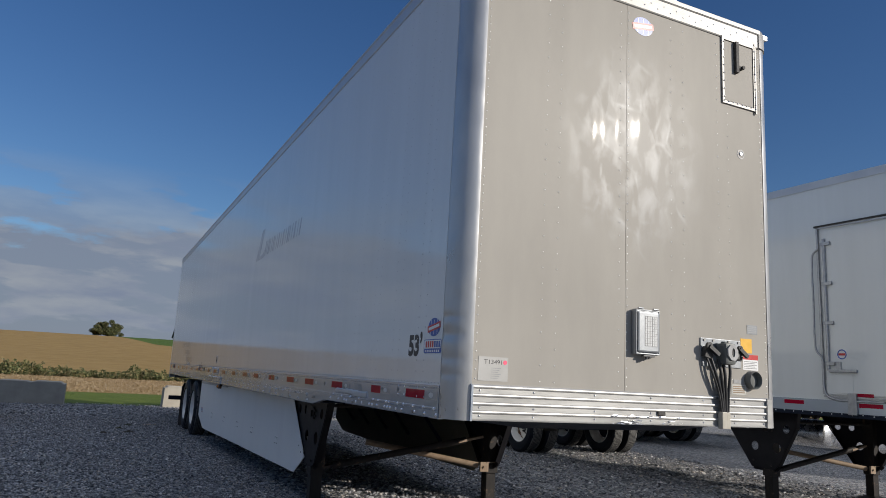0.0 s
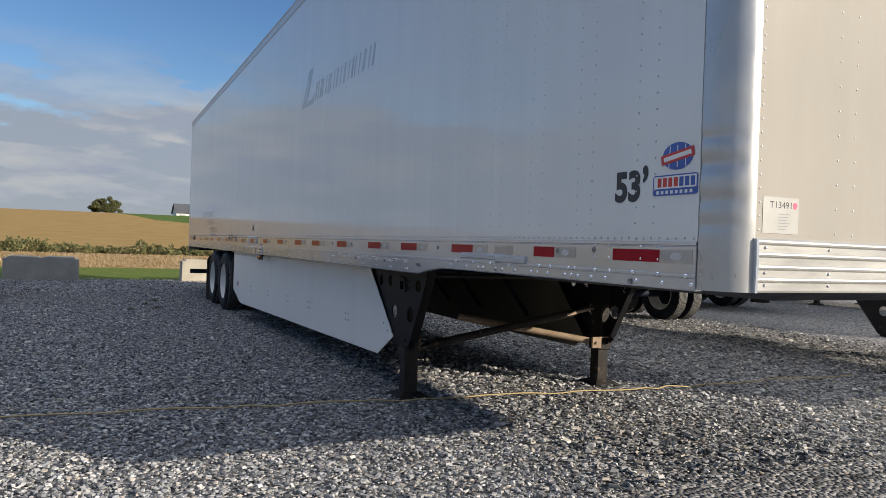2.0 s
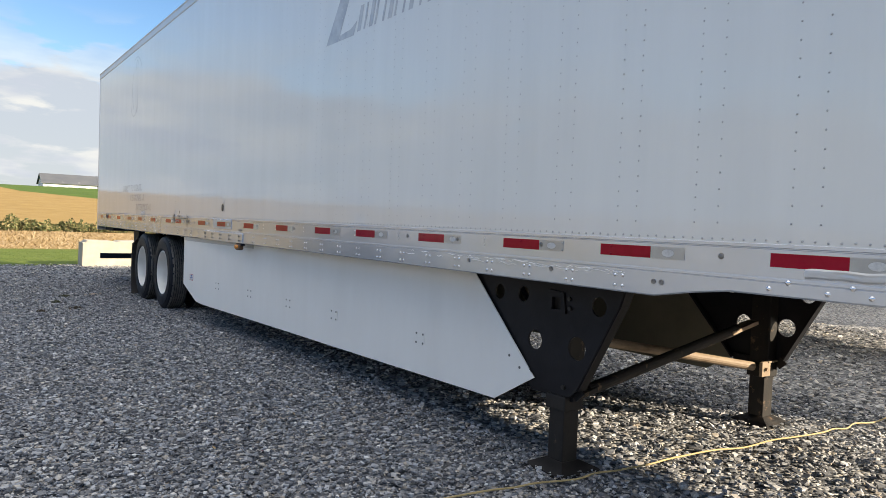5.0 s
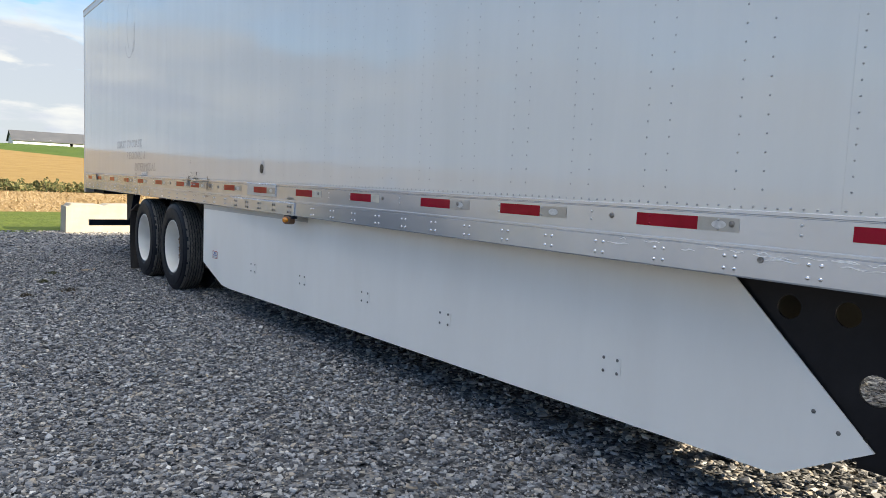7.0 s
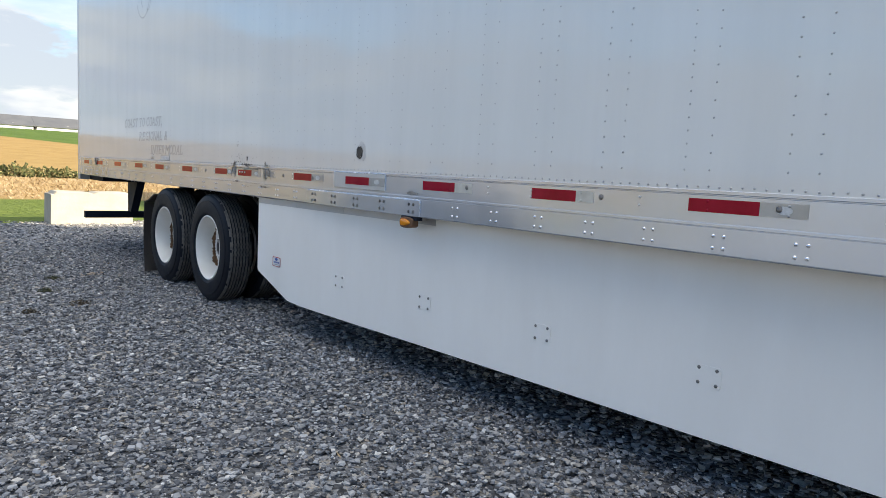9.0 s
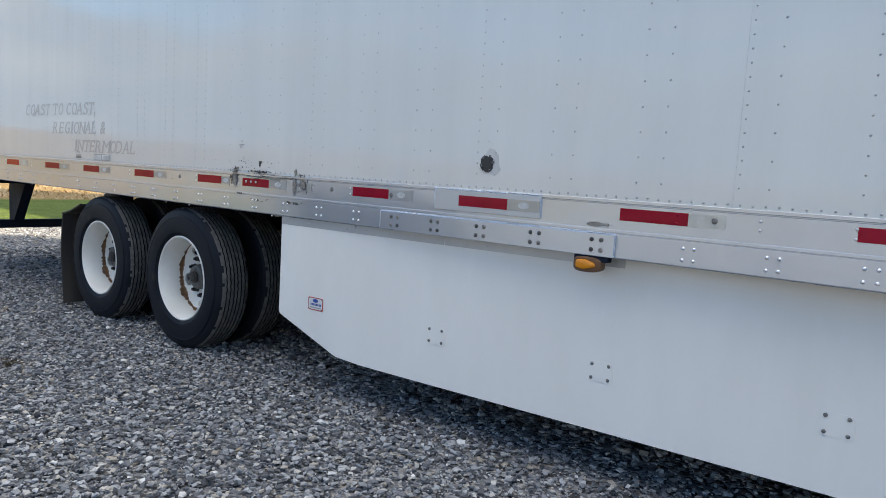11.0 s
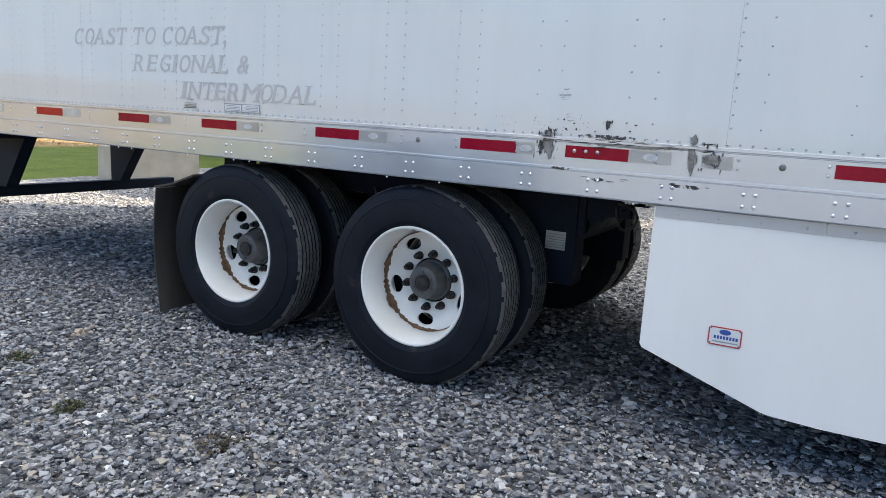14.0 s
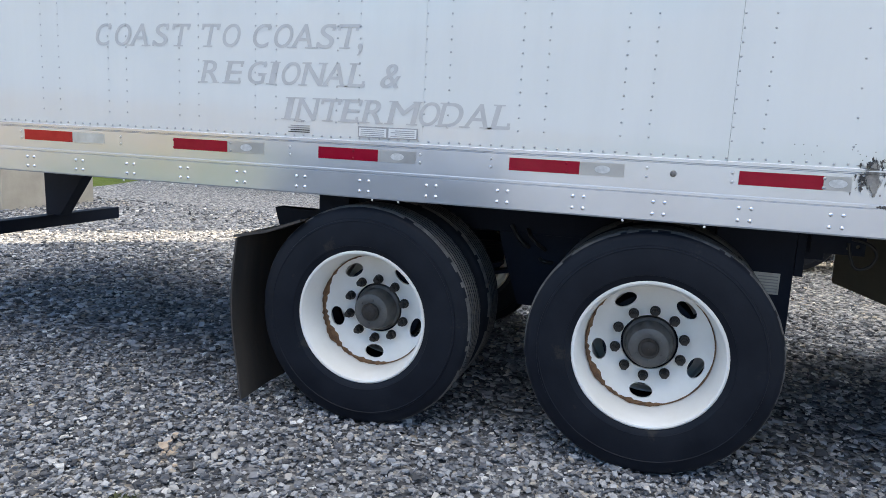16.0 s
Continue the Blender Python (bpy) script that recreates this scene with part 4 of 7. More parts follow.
for side in (0, 1):
    bm = bmesh.new()
    loft(bm, [rail_ring(y, zb) for y, zb in ((0.153, 1.092), (1.2, 1.090), (2.31, 1.086), (2.47, 1.066), (2.66, 1.034), (9.0, 1.034), (16.07, 1.030))])
    if side:
        for v in bm.verts:
            v.co.x = W_T - v.co.x
    part("bottom_rail", bm, "alu", T, "brushed aluminium bottom rail with rivets and scratches")
    # top rail with a drip edge
    bm = bmesh.new()
    loft(bm, [[(0.03, y, 3.90), (-0.004, y, 3.90), (-0.007, y, 3.906), (-0.007, y, 3.985), (-0.012, y, 3.992), (-0.012, y, 4.008), (0.0, y, 4.016), (0.03, y, 4.018)] for y in (0.13, 8.0, 16.14)])
    if side:
        for v in bm.verts:
            v.co.x = W_T - v.co.x
    part("top_rail", bm, "alu_dull", T, "dull aluminium top rail")
# groups of four rivets on the lower flange
pts = []
y = 2.85
while y < 15.95:
    if not 7.70 < y < 9.06:
        for dy in (-0.021, 0.021):
            for z in (1.062, 1.107):
                pts.append((-0.0060, y + dy, z))
    y += 0.3045
domes("rivets", pts, (-1, 0, 0), 0.0082, 0.006, "alu_bright", T)
# larger rivets in two staggered rows over the landing gear
high = [0.20, 0.347, 0.493, 0.639, 0.736, 0.882, 0.930, 1.081, 1.174, 1.46, 1.66, 1.86, 2.08]
low = [0.17, 0.321, 0.468, 0.663, 0.759, 0.857, 0.907, 0.956, 1.099, 1.188, 1.246, 1.40, 1.53, 1.60, 1.74, 1.80, 1.94, 2.15]
domes("rivets", [(-0.0060, y, 1.146 - 0.006 * (y > 1.3)) for y in high] + [(-0.0060, y, 1.113) for y in low], (-1, 0, 0), 0.0108, 0.008, "alu_bright", T)
domes("rivets", [(-0.0035, y, z) for y in (0.35, 0.448, 0.646, 0.740) for z in (1.2535, 1.204)], (-1, 0, 0), 0.0066, 0.005, "alu_bright", T)
# pairs of small rivets on the tape band; the tape bulges over them
BAND = [(2.85 + 0.3045 * i + 0.055, z) for i in range(43) for z in (1.234, 1.201) if not 7.70 < 2.85 + 0.3045 * i + 0.055 < 8.75]
domes("bolt_ends", [(-0.004, y, 1.027) for y in (13.55, 13.40, 13.27, 13.14, 12.63, 12.25, 12.13, 11.2, 10.9, 9.98)], (-1, 0, 0), 0.0055, 0.004, "decal_white", T)
# odd bolts along the tape band
RAIL_BOLT = bolt_mesh("rail_bolt", 0.0125, 0.008, "bolt")
bolts("rail_bolt", RAIL_BOLT, [(-0.004, y, z) for y, z in ((0.75, 1.235), (1.02, 1.225), (2.35, 1.22), (3.36, 1.222), (4.07, 1.222), (4.62, 1.222), (5.68, 1.222), (6.45, 1.222), (7.33, 1.222), (9.45, 1.218), (8.99, 1.215), (11.03, 1.218))], T)
bolts("rail_bolt", bolt_mesh("rail_bolt", 0.011, 0.006, "bolt", True), [(-0.0055, y, z) for y, z in ((2.62, 1.095), (2.66, 1.095), (3.28, 1.105), (3.95, 1.105), (0.5, 1.11), (1.6, 1.11))], T)

# reflective tape: red and silver lengths
TAPES = ((0.62, 0.28, 0.17, 0, 0), (1.23, 0.18, 0.17, 0, 0), (2.15, 0.275, 0.17, 0, 0), (2.965, 0.28, 0.17, 0, 0), (3.655, 0.28, 0.17, 0, 0), (4.49, 0.28, 0.17, 0, 0), (5.33, 0.28, 0.17, 0, 0), (6.03, 0.28, 0.17, 0, 0),
         (6.86, 0.27, 0.10, 0, 1), (7.71, 0.28, 0.14, 0, 1), (8.54, 0.28, 0.17, 1, 0), (9.28, 0.27, 0.17, 1, 0), (10.29, 0.27, 0.17, 0, 0), (10.80, 0.28, 0.09, 1, 0), (11.66, 0.28, 0.17, 1, 0), (12.51, 0.28, 0.17, 1, 0),
         (13.26, 0.29, 0.19, 1, 0), (14.15, 0.30, 0.19, 1, 1), (15.05, 0.32, 0.17, 1, 1), (15.75, 0.28, 0.15, 1, 1))
for hi, red, sil, faded, old in TAPES:
    off = 0.010 if 7.76 < hi < 8.70 else 0.004
    zc = 1.218
    # tail lengths take the lighter red that paints in grazing shine
    m = "orange" if faded and hi > 14.0 else "red"
    part("red_tape", flat_side(rect(hi - red, hi, zc - 0.025, zc + 0.025), -off), m, T)
    s = part("silver_tape", flat_side(rect(hi - red - sil, hi - red - 0.0008, zc - 0.025, zc + 0.025), -off), "silver_old" if old else "silver", T)
    if not old:
        part("tape_mark", flat_side(circle(hi - red - sil * 0.52, zc, 0.030, 0.015, 18), -off - 0.0013, 0.0004), "tape_print", s)
def under(y):
    for hi, red, sil, faded, old in TAPES:
        if hi - red < y < hi:
            return "orange" if faded and hi > 14.0 else "red"
        if hi - red - sil < y < hi - red:
            return "silver_old" if old else "silver"
    return "rivet"


for m in ("red", "orange", "silver", "silver_old", "rivet"):
    here = [(-0.0035 if m == "rivet" else -0.0052, y, z) for y, z in BAND if under(y) == m]
    if here:
        domes("rivets", here, (-1, 0, 0), 0.0062, 0.0045, m, T)
# two grey leftover strips and scraped patch near the nose
part("silver_tape", flat_side(rect(1.43, 1.62, 1.195, 1.24), -0.004), "silver", T)
for y0, y1, z0, z1, out, seed in ((1.50, 2.02, 1.160, 1.197, 0.0085, 3.0), (1.30, 1.60, 1.146, 1.192, 0.0110, 8.0)):
    # a crumpled strip of metal with a turned edge
    bm = bmesh.new()
    rings = []
    for i in range(25):
        y = y0 + (y1 - y0) * i / 24
        w = [0.0016 * noise.noise(Vector((y * 9, j * 0.9, seed))) + 0.0007 * noise.noise(Vector((y * 37, j * 1.7, seed))) for j in range(6)]
        edge = 0.004 * noise.noise(Vector((y * 14, 5.0, seed)))
        rings.append([(-0.003 - (out if 0 < j < 5 else 0.001) - w[j], y, z0 + (z1 - z0) * j / 5 + edge) for j in range(6)] + [(0.002, y, z1), (0.002, y, z0)])
    loft(bm, rings)
    part("rail_patch", bm, "alu_dull", T, "crumpled aluminium strip on the rail")

# repair plates on the rail beside the hole in the skin
p = part("repair_plate", B(-0.016, -0.0055, 7.72, 9.05, 1.036, 1.131, 0.002), "alu", T, "bolted aluminium repair plate")
PLATE_BOLT = [bolt_mesh("plate_bolt", 0.0102, 0.007, m) for m in ("bolt", "cap", "hub")]
for i, (y, dy, z) in enumerate((y, dy, z) for y in (7.80, 8.10, 8.40, 8.68, 8.95) for dy in (-0.022, 0.022) for z in (1.062, 1.105)):
    bolts("plate_bolt", PLATE_BOLT[(i * 7 // 3) % 3], [(-0.016, y + dy, z)], p)
part("repair_plate", B(-0.009, -0.003, 8.085, 8.69, 1.168, 1.268, 0.002), "alu_dull", T)


def weld(p, a, b, seed):
    """A row of small uneven beads from a to b."""
    rng = random.Random(seed)
    a, b = Vector(a), Vector(b)
    n = int((b - a).length / 0.0065)
    bm = bmesh.new()
    for i in range(n):
        q = a + (b - a) * (i + 0.5) / n
        r = 0.0042 * rng.uniform(0.6, 1.25)
        bmesh.ops.create_icosphere(bm, subdivisions=1, radius=r, matrix=Matrix.Translation(q + Vector((0, rng.uniform(-1, 1), rng.uniform(-1, 1))) * 0.0018))
    return tagged(part("weld_bead", bm, "alu_bright", p), kind="stuff")


weld(p, (-0.012, 9.052, 1.04), (-0.012, 9.052, 1.13), 1)
weld(p, (-0.012, 7.717, 1.04), (-0.012, 7.717, 1.13), 2)
weld(p, (-0.011, 7.72, 1.133), (-0.011, 9.05, 1.133), 3)
weld(p, (-0.006, 8.692, 1.17), (-0.006, 8.692, 1.268), 4)
weld(p, (-0.006, 8.082, 1.17), (-0.006, 8.082, 1.268), 5)
weld(p, (-0.008, 8.085, 1.270), (-0.008, 8.69, 1.270), 6)

# a punched hole with a patch of bare metal round it
def blob(cy, cz, ry, rz, seed, n=26, rough=0.25):
    rng = random.Random(seed)
    out = []
    for i in range(n):
        a = 2 * math.pi * i / n
        k = 1 + rough * (rng.random() - 0.5) * 2
        out.append((cy + ry * k * math.cos(a), cz + rz * k * math.sin(a)))
    return out


h = part("torn_hole", flat_side(blob(8.375, 1.405, 0.058, 0.056, 4, rough=0.22), -0.0016, 0.0008), "alu_dull", T, "small torn hole in the skin")
# the hole isn't cut: its unlit inside is painted as a flat black patch
part("hole_dark", flat_side(blob(8.392, 1.400, 0.037, 0.035, 11, 22, 0.22), -0.0026, 0.0005), "ink", h)
rng = random.Random(90)
for k in range(7):
    a = 2 * math.pi * k / 7 + rng.uniform(-0.4, 0.4)
    wd, ro, ri = rng.uniform(0.15, 0.42), rng.uniform(0.036, 0.044), rng.uniform(0.022, 0.033)
    at = lambda ang, rad, out: (-0.0030 - out, 8.392 + rad * math.cos(ang), 1.400 + rad * math.sin(ang))
    bm = bmesh.new()
    loft(bm, [[at(a - wd, ro, e), at(a + wd, ro, e), at(a + 0.1, ri, e + rng.uniform(0.002, 0.010))] for e in (0.0, 0.0012)])
    part("torn_lip", bm, "hub" if k % 2 else "scuff", h)

# scraped and torn rail ahead of the wheels: bare metal, thin dark slivers and a bent lip
def sliver(rng, cy, cz, ly, lz):
    """A thin ragged streak."""
    n = 9
    top = [(cy + ly * (2 * i / (n - 1) - 1), cz + lz * (0.25 + 0.75 * rng.random()) * math.sin(math.pi * (0.06 + 0.88 * i / (n - 1)))) for i in range(n)]
    low = [(cy + ly * (2 * i / (n - 1) - 1) + 0.0004, cz - lz * (0.25 + 0.75 * rng.random()) * math.sin(math.pi * (0.06 + 0.88 * i / (n - 1)))) for i in range(n)]
    return top + low[::-1]


rng = random.Random(31)
d = part("scrape", flat_side(sliver(rng, 10.04, 1.268, 0.37, 0.011), -0.0090), "alu", T, "scraped torn metal with dark marks")
for k in range(64):
    if k < 26:
        y, z = (10.37 if k % 2 else 9.70) + rng.gauss(0, 0.030), 1.235 + rng.uniform(-0.055, 0.06)
        sl = sliver(rng, y, z, 0.0012 + 0.003 * rng.random(), 0.006 + 0.018 * rng.random())
        x = -0.0092 if z > 1.252 else -0.0040
    elif k < 44:
        y, z = 9.68 + 0.76 * rng.random(), 1.272 + rng.gauss(0, 0.009)
        sl = sliver(rng, y, z, 0.008 + 0.030 * rng.random(), 0.0015 + 0.003 * rng.random())
        x = -0.0095
    elif k < 54:
        y, z = 9.70 + 0.6 * rng.random(), 1.118 + rng.gauss(0, 0.006)
        sl = sliver(rng, y, z, 0.006 + 0.016 * rng.random(), 0.0015 + 0.002 * rng.random())
        x = -0.0065
    else:
        y, z = (10.10 if k % 2 else 10.26) + rng.gauss(0, 0.05), 1.325 + rng.gauss(0, 0.018)
        sl = sliver(rng, y, z, 0.002 + 0.004 * rng.random(), 0.003 + 0.008 * rng.random())
        x = -0.0020
    part("scrape_mark", flat_side(sl, x - 0.00002 * k, 0.0006), "scuff", d)
part("silver_tape", flat_side(rect(9.622, 9.735, 1.193, 1.243), -0.004), "silver", T)
pts = [(-0.0014, 10.2 + 0.45 * rng.random() ** 1.5, 1.30 + 0.07 * rng.random()) for _ in range(26)]
domes("paint_chips", pts, (-1, 0, 0), 0.0019, 0.0004, "scuff", d)


def smear_mat(name, c1, c2, cut, stretch, scale=9.0):
    """Patchy scrapes: shows only where a streaky noise is high, and thins out towards its edge."""
    m = mat(name, c1, c2, 30.0, (0.4, 0.7), 0.2, bump=0.3, bscale=120)
    n, l = m.node_tree.nodes, m.node_tree.links
    b = n["Principled BSDF"]
    co = n.new("ShaderNodeTexCoord")
    mp = n.new("ShaderNodeMapping")
    mp.inputs["Scale"].default_value = stretch
    l.new(co.outputs["Object"], mp.inputs["Vector"])
    t = n.new("ShaderNodeTexNoise")
    t.inputs["Scale"].default_value, t.inputs["Detail"].default_value, t.inputs["Roughness"].default_value = scale, 8, 0.7
    l.new(mp.outputs["Vector"], t.inputs["Vector"])
    off = n.new("ShaderNodeVectorMath")
    off.operation = "SUBTRACT"
    off.inputs[1].default_value = (0.5, 0.5, 0.5)
    l.new(co.outputs["Generated"], off.inputs[0])
    flat = n.new("ShaderNodeVectorMath")
    flat.operation = "MULTIPLY"
    flat.inputs[1].default_value = (0, 2, 2)
    l.new(off.outputs["Vector"], flat.inputs[0])
    ln = n.new("ShaderNodeVectorMath")
    ln.operation = "LENGTH"
    l.new(flat.outputs["Vector"], ln.inputs[0])
    rim = n.new("ShaderNodeMapRange")
    rim.inputs["From Min"].default_value, rim.inputs["From Max"].default_value = 0.35, 1.0
    rim.inputs["To Min"].default_value, rim.inputs["To Max"].default_value = 0.0, 0.32
    l.new(ln.outputs["Value"], rim.inputs["Value"])
    sub = n.new("ShaderNodeMath")
    sub.operation = "SUBTRACT"
    l.new(t.outputs["Fac"], sub.inputs[0])
    l.new(rim.outputs["Result"], sub.inputs[1])
    al = n.new("ShaderNodeMapRange")
    al.inputs["From Min"].default_value, al.inputs["From Max"].default_value = cut, cut + 0.05
    l.new(sub.outputs["Value"], al.inputs["Value"])
    l.new(al.outputs["Result"], b.inputs["Alpha"])
    return m


M["smear"] = smear_mat("scraped_grey_brown", (0.12, 0.11, 0.10), (0.34, 0.32, 0.29), 0.37, (1, 5, 1))
M["smear_dark"] = smear_mat("scraped_dark", (0.02, 0.019, 0.018), (0.10, 0.09, 0.085), 0.47, (1, 2.2, 1.4), 22.0)
M["rub"] = smear_mat("rubbed_grey", (0.42, 0.42, 0.42), (0.52, 0.52, 0.52), 0.50, (1, 0.5, 6), 12.0)
for cy, cz, ry, rz, x, m in ((10.365, 1.235, 0.045, 0.085, -0.0096, "smear"), (10.40, 1.225, 0.03, 0.06, -0.0099, "smear_dark"), (10.37, 1.30, 0.055, 0.035, -0.0024, "smear_dark"), (9.77, 1.225, 0.026, 0.085, -0.0096, "smear"), (9.775, 1.295, 0.03, 0.035, -0.0024, "smear"),
                         (9.69, 1.225, 0.055, 0.05, -0.0100, "smear_dark"), (9.70, 1.228, 0.05, 0.035, -0.0102, "smear"), (10.1, 1.288, 0.25, 0.016, -0.0093, "smear_dark"), (10.30, 1.145, 0.09, 0.012, -0.0072, "smear_dark"), (9.78, 1.115, 0.14, 0.014, -0.0066, "smear_dark"), (10.14, 1.110, 0.05, 0.016, -0.0067, "smear_dark"),
                         (10.12, 1.335, 0.03, 0.035, -0.0024, "smear_dark"), (10.28, 1.36, 0.05, 0.05, -0.0022, "rub"), (10.31, 1.45, 0.06, 0.05, -0.0022, "rub"), (10.02, 1.262, 0.33, 0.022, -0.0097, "smear"),
                         (7.80, 1.168, 0.08, 0.014, -0.0066, "smear"), (7.81, 1.166, 0.06, 0.009, -0.0068, "smear"), (12.60, 1.348, 0.07, 0.012, -0.0020, "rub"), (8.40, 1.50, 0.05, 0.012, -0.0020, "rub")):
    part("scrape_smear", flat_side(circle(cy, cz, ry, rz, 24), x, 0.0003), m, d)
bolts("tape_bolt", bolt_mesh("tape_bolt", 0.0085, 0.007, "rivet"), [(-0.005, y, 1.222) for y in (10.15, 10.20, 10.25)], T)

# broken bright scratches on the rail behind the nose
rng = random.Random(64)
for k in range(34):
    y0, ln, row = 2.80 + 1.75 * rng.random(), 0.03 + 0.10 * rng.random() ** 1.5, k % 3
    z0 = (1.128, 1.108, 1.120)[row] + rng.uniform(-0.004, 0.004)
    hg = 0.0016 + 0.0045 * rng.random()
    n = 9
    up = [(y0 + ln * i / n, z0 + 0.0025 * math.sin(i * 0.8 + k) + hg * math.sin(math.pi * (0.08 + 0.84 * i / n)) * rng.uniform(0.5, 1)) for i in range(n + 1)]
    low = [(y0 + ln * i / n + 0.0003, z0 + 0.0025 * math.sin(i * 0.8 + k) - 0.0006 * rng.random()) for i in range(n + 1)]
    part("scratch", flat_side(up + low[::-1], -0.0066 - 0.00003 * k, 0.0004), "scratch", d)

# front: rounded corners, two riveted sheets, ribbed sill, top band
for side in (0, 1):
    bm = bmesh.new()
    RX, RY = 0.118, 0.152
    arc = [(RX - RX * math.cos(math.pi / 2 * i / 12), RY - RY * math.sin(math.pi / 2 * i / 12)) for i in range(13)]
    pts = arc + [(RX - (RX - 0.01) * math.cos(math.pi / 2 * i / 12), RY - (RY - 0.01) * math.sin(math.pi / 2 * i / 12)) for i in range(12, -1, -1)]
    rows = []
    for z in [1.098 + 0.012 * i for i in range(60)] + [1.82 + (3.975 - 1.82) * i / 16 for i in range(17)]:
        dent = 0.9 * (0.007 * math.exp(-((z - 1.56) / 0.03) ** 2) + 0.005 * math.exp(-((z - 1.43) / 0.025) ** 2) + 0.004 * math.exp(-((z - 1.66) / 0.02) ** 2) + 0.004 * math.exp(-((z - 1.34) / 0.02) ** 2))
        rows.append([(x + dent * (1 if x < 0.06 else 0), y - 0.004, z) for x, y in pts])
    loft(bm, rows)
    if side:
        for v in bm.verts:
            v.co.x = W_T - v.co.x
    part("corner_panel", bm, "corner", T, "rounded aluminium nose corner with small dents", True)
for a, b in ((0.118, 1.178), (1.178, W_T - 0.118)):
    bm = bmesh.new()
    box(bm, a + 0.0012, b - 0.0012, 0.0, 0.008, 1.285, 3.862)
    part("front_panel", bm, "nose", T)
pts = []
for x, st in ((0.138, 0.05), (0.56, 0.095), (0.66, 0.095), (1.128, 0.085), (1.192, 0.055), (1.56, 0.095), (1.67, 0.095), (1.99, 0.085), (2.09, 0.085), (2.412, 0.05)):
    z = 1.325
    while z < 3.84:
        if not (x > 2.0 and x < 2.4 and z > 3.35):
            pts.append((x, -0.0002, z))
        z += st
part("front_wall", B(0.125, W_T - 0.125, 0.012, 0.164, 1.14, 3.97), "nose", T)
domes("rivets", pts, (0, -1, 0), 0.0050, 0.0032, "rivet_nose", T)
# ribbed sill
bm = bmesh.new()
prof = [(0.02, 1.100)]
z0 = 1.100
prof += [(-0.012, 1.100), (-0.014, 1.106)]
for k in range(4):
    zb = 1.110 + 0.0455 * k
    prof += [(-0.006, zb), (-0.006, zb + 0.024), (-0.015, zb + 0.029), (-0.017, zb + 0.035), (-0.015, zb + 0.041)]
prof += [(-0.008, 1.296), (0.02, 1.296)]
loft(bm, [[(x, y, z) for y, z in prof] for x in (0.118, 0.6, 1.2, 1.8, 2.43)])
sill = part("front_sill", bm, "sill", T, "ribbed bright aluminium front sill, dented")
bm = bmesh.new()
loft(bm, [[(x, y - 0.001, z) for y, z in ((0.0, 1.098), (-0.019, 1.098), (-0.022, 1.20), (-0.022, 1.29), (0.0, 1.297))] for x in (2.39, 2.435)])
part("sill_end", bm, "sill", sill)
bm = bmesh.new()
loft(bm, [[(x, y, z) for y, z in ((0.0, 1.098), (-0.018, 1.098), (-0.020, 1.20), (-0.018, 1.29), (0.0, 1.297))] for x in (0.110, 0.122)])
part("sill_end", bm, "alu", sill)
domes("rivets", [(x, -0.007, z) for x in (0.17, 0.52, 0.95, 1.38, 1.82, 2.1, 2.37) for z in (1.125, 1.17, 1.262)], (0, -1, 0), 0.007, 0.005, "rivet", T)
bm = bmesh.new()
rng = random.Random(8)
for k in range(26):
    x = 1.02 + 0.62 * rng.random()
    z = 1.104 + 0.05 * rng.random() ** 2
    s = 0.01 + 0.03 * rng.random()
    vs = [bm.verts.new((x + s * (rng.random() - .5) * 2, -0.019 - 0.012 * rng.random(), z + 0.5 * s * (rng.random() - .5))) for _ in range(5)]
    bmesh.ops.convex_hull(bm, input=vs)
tagged(part("crushed_edge", bm, "alu_bright", sill, "crushed shiny aluminium edge"), kind="stuff")
# a dark block stands in for the shade inside a dent
part("dent_shadow", B(1.43, 1.49, -0.0185, -0.010, 1.158, 1.185, 0.004), "scuff", sill)
# top band and corner cap
bm = bmesh.new()
loft(bm, [[(x, y, z) for y, z in ((0.02, 3.856), (-0.006, 3.856), (-0.010, 3.864), (-0.010, 3.962), (-0.018, 3.972), (-0.018, 4.000), (-0.006, 4.012), (0.02, 4.014))] for x in (0.125, 1.2, W_T - 0.125)])
band = part("front_top_rail", bm, "rail_paint", T, "aluminium front top rail with rivets")
domes("rivets", [(0.16 + 0.058 * i, -0.010, 3.895 + 0.03 * (i % 2)) for i in range(39)], (0, -1, 0), 0.006, 0.004, "rivet", T)
for side in (0, 1):
    bm = bmesh.new()
    R = 0.150
    arc = [(R - 0.012 - R * math.cos(math.pi / 2 * i / 10), R - 0.018 - R * math.sin(math.pi / 2 * i / 10)) for i in range(11)]
    inn = [(R - 0.012, R - 0.018)]
    loft(bm, [[(x + k, y + k, z) for x, y in arc] + [(x, y, z) for x, y in inn] for z, k in ((3.862, 0.0), (3.985, 0.0), (4.010, 0.008), (4.020, 0.03))])
    if side:
        for v in bm.verts:
            v.co.x = W_T - v.co.x
    part("corner_cap", bm, "rail_paint", T, "dull cast roof corner cap", True)
bm = bmesh.new()
loft(bm, [[(0.0, y, 4.005), (W_T / 2, y, 4.045), (W_T, y, 4.005), (W_T, y, 3.97), (0.0, y, 3.97)] for y in (0.02, 5.0, 11.0, 16.12)])
part("roof", bm, "alu_dull", T, "plain aluminium roof sheet")

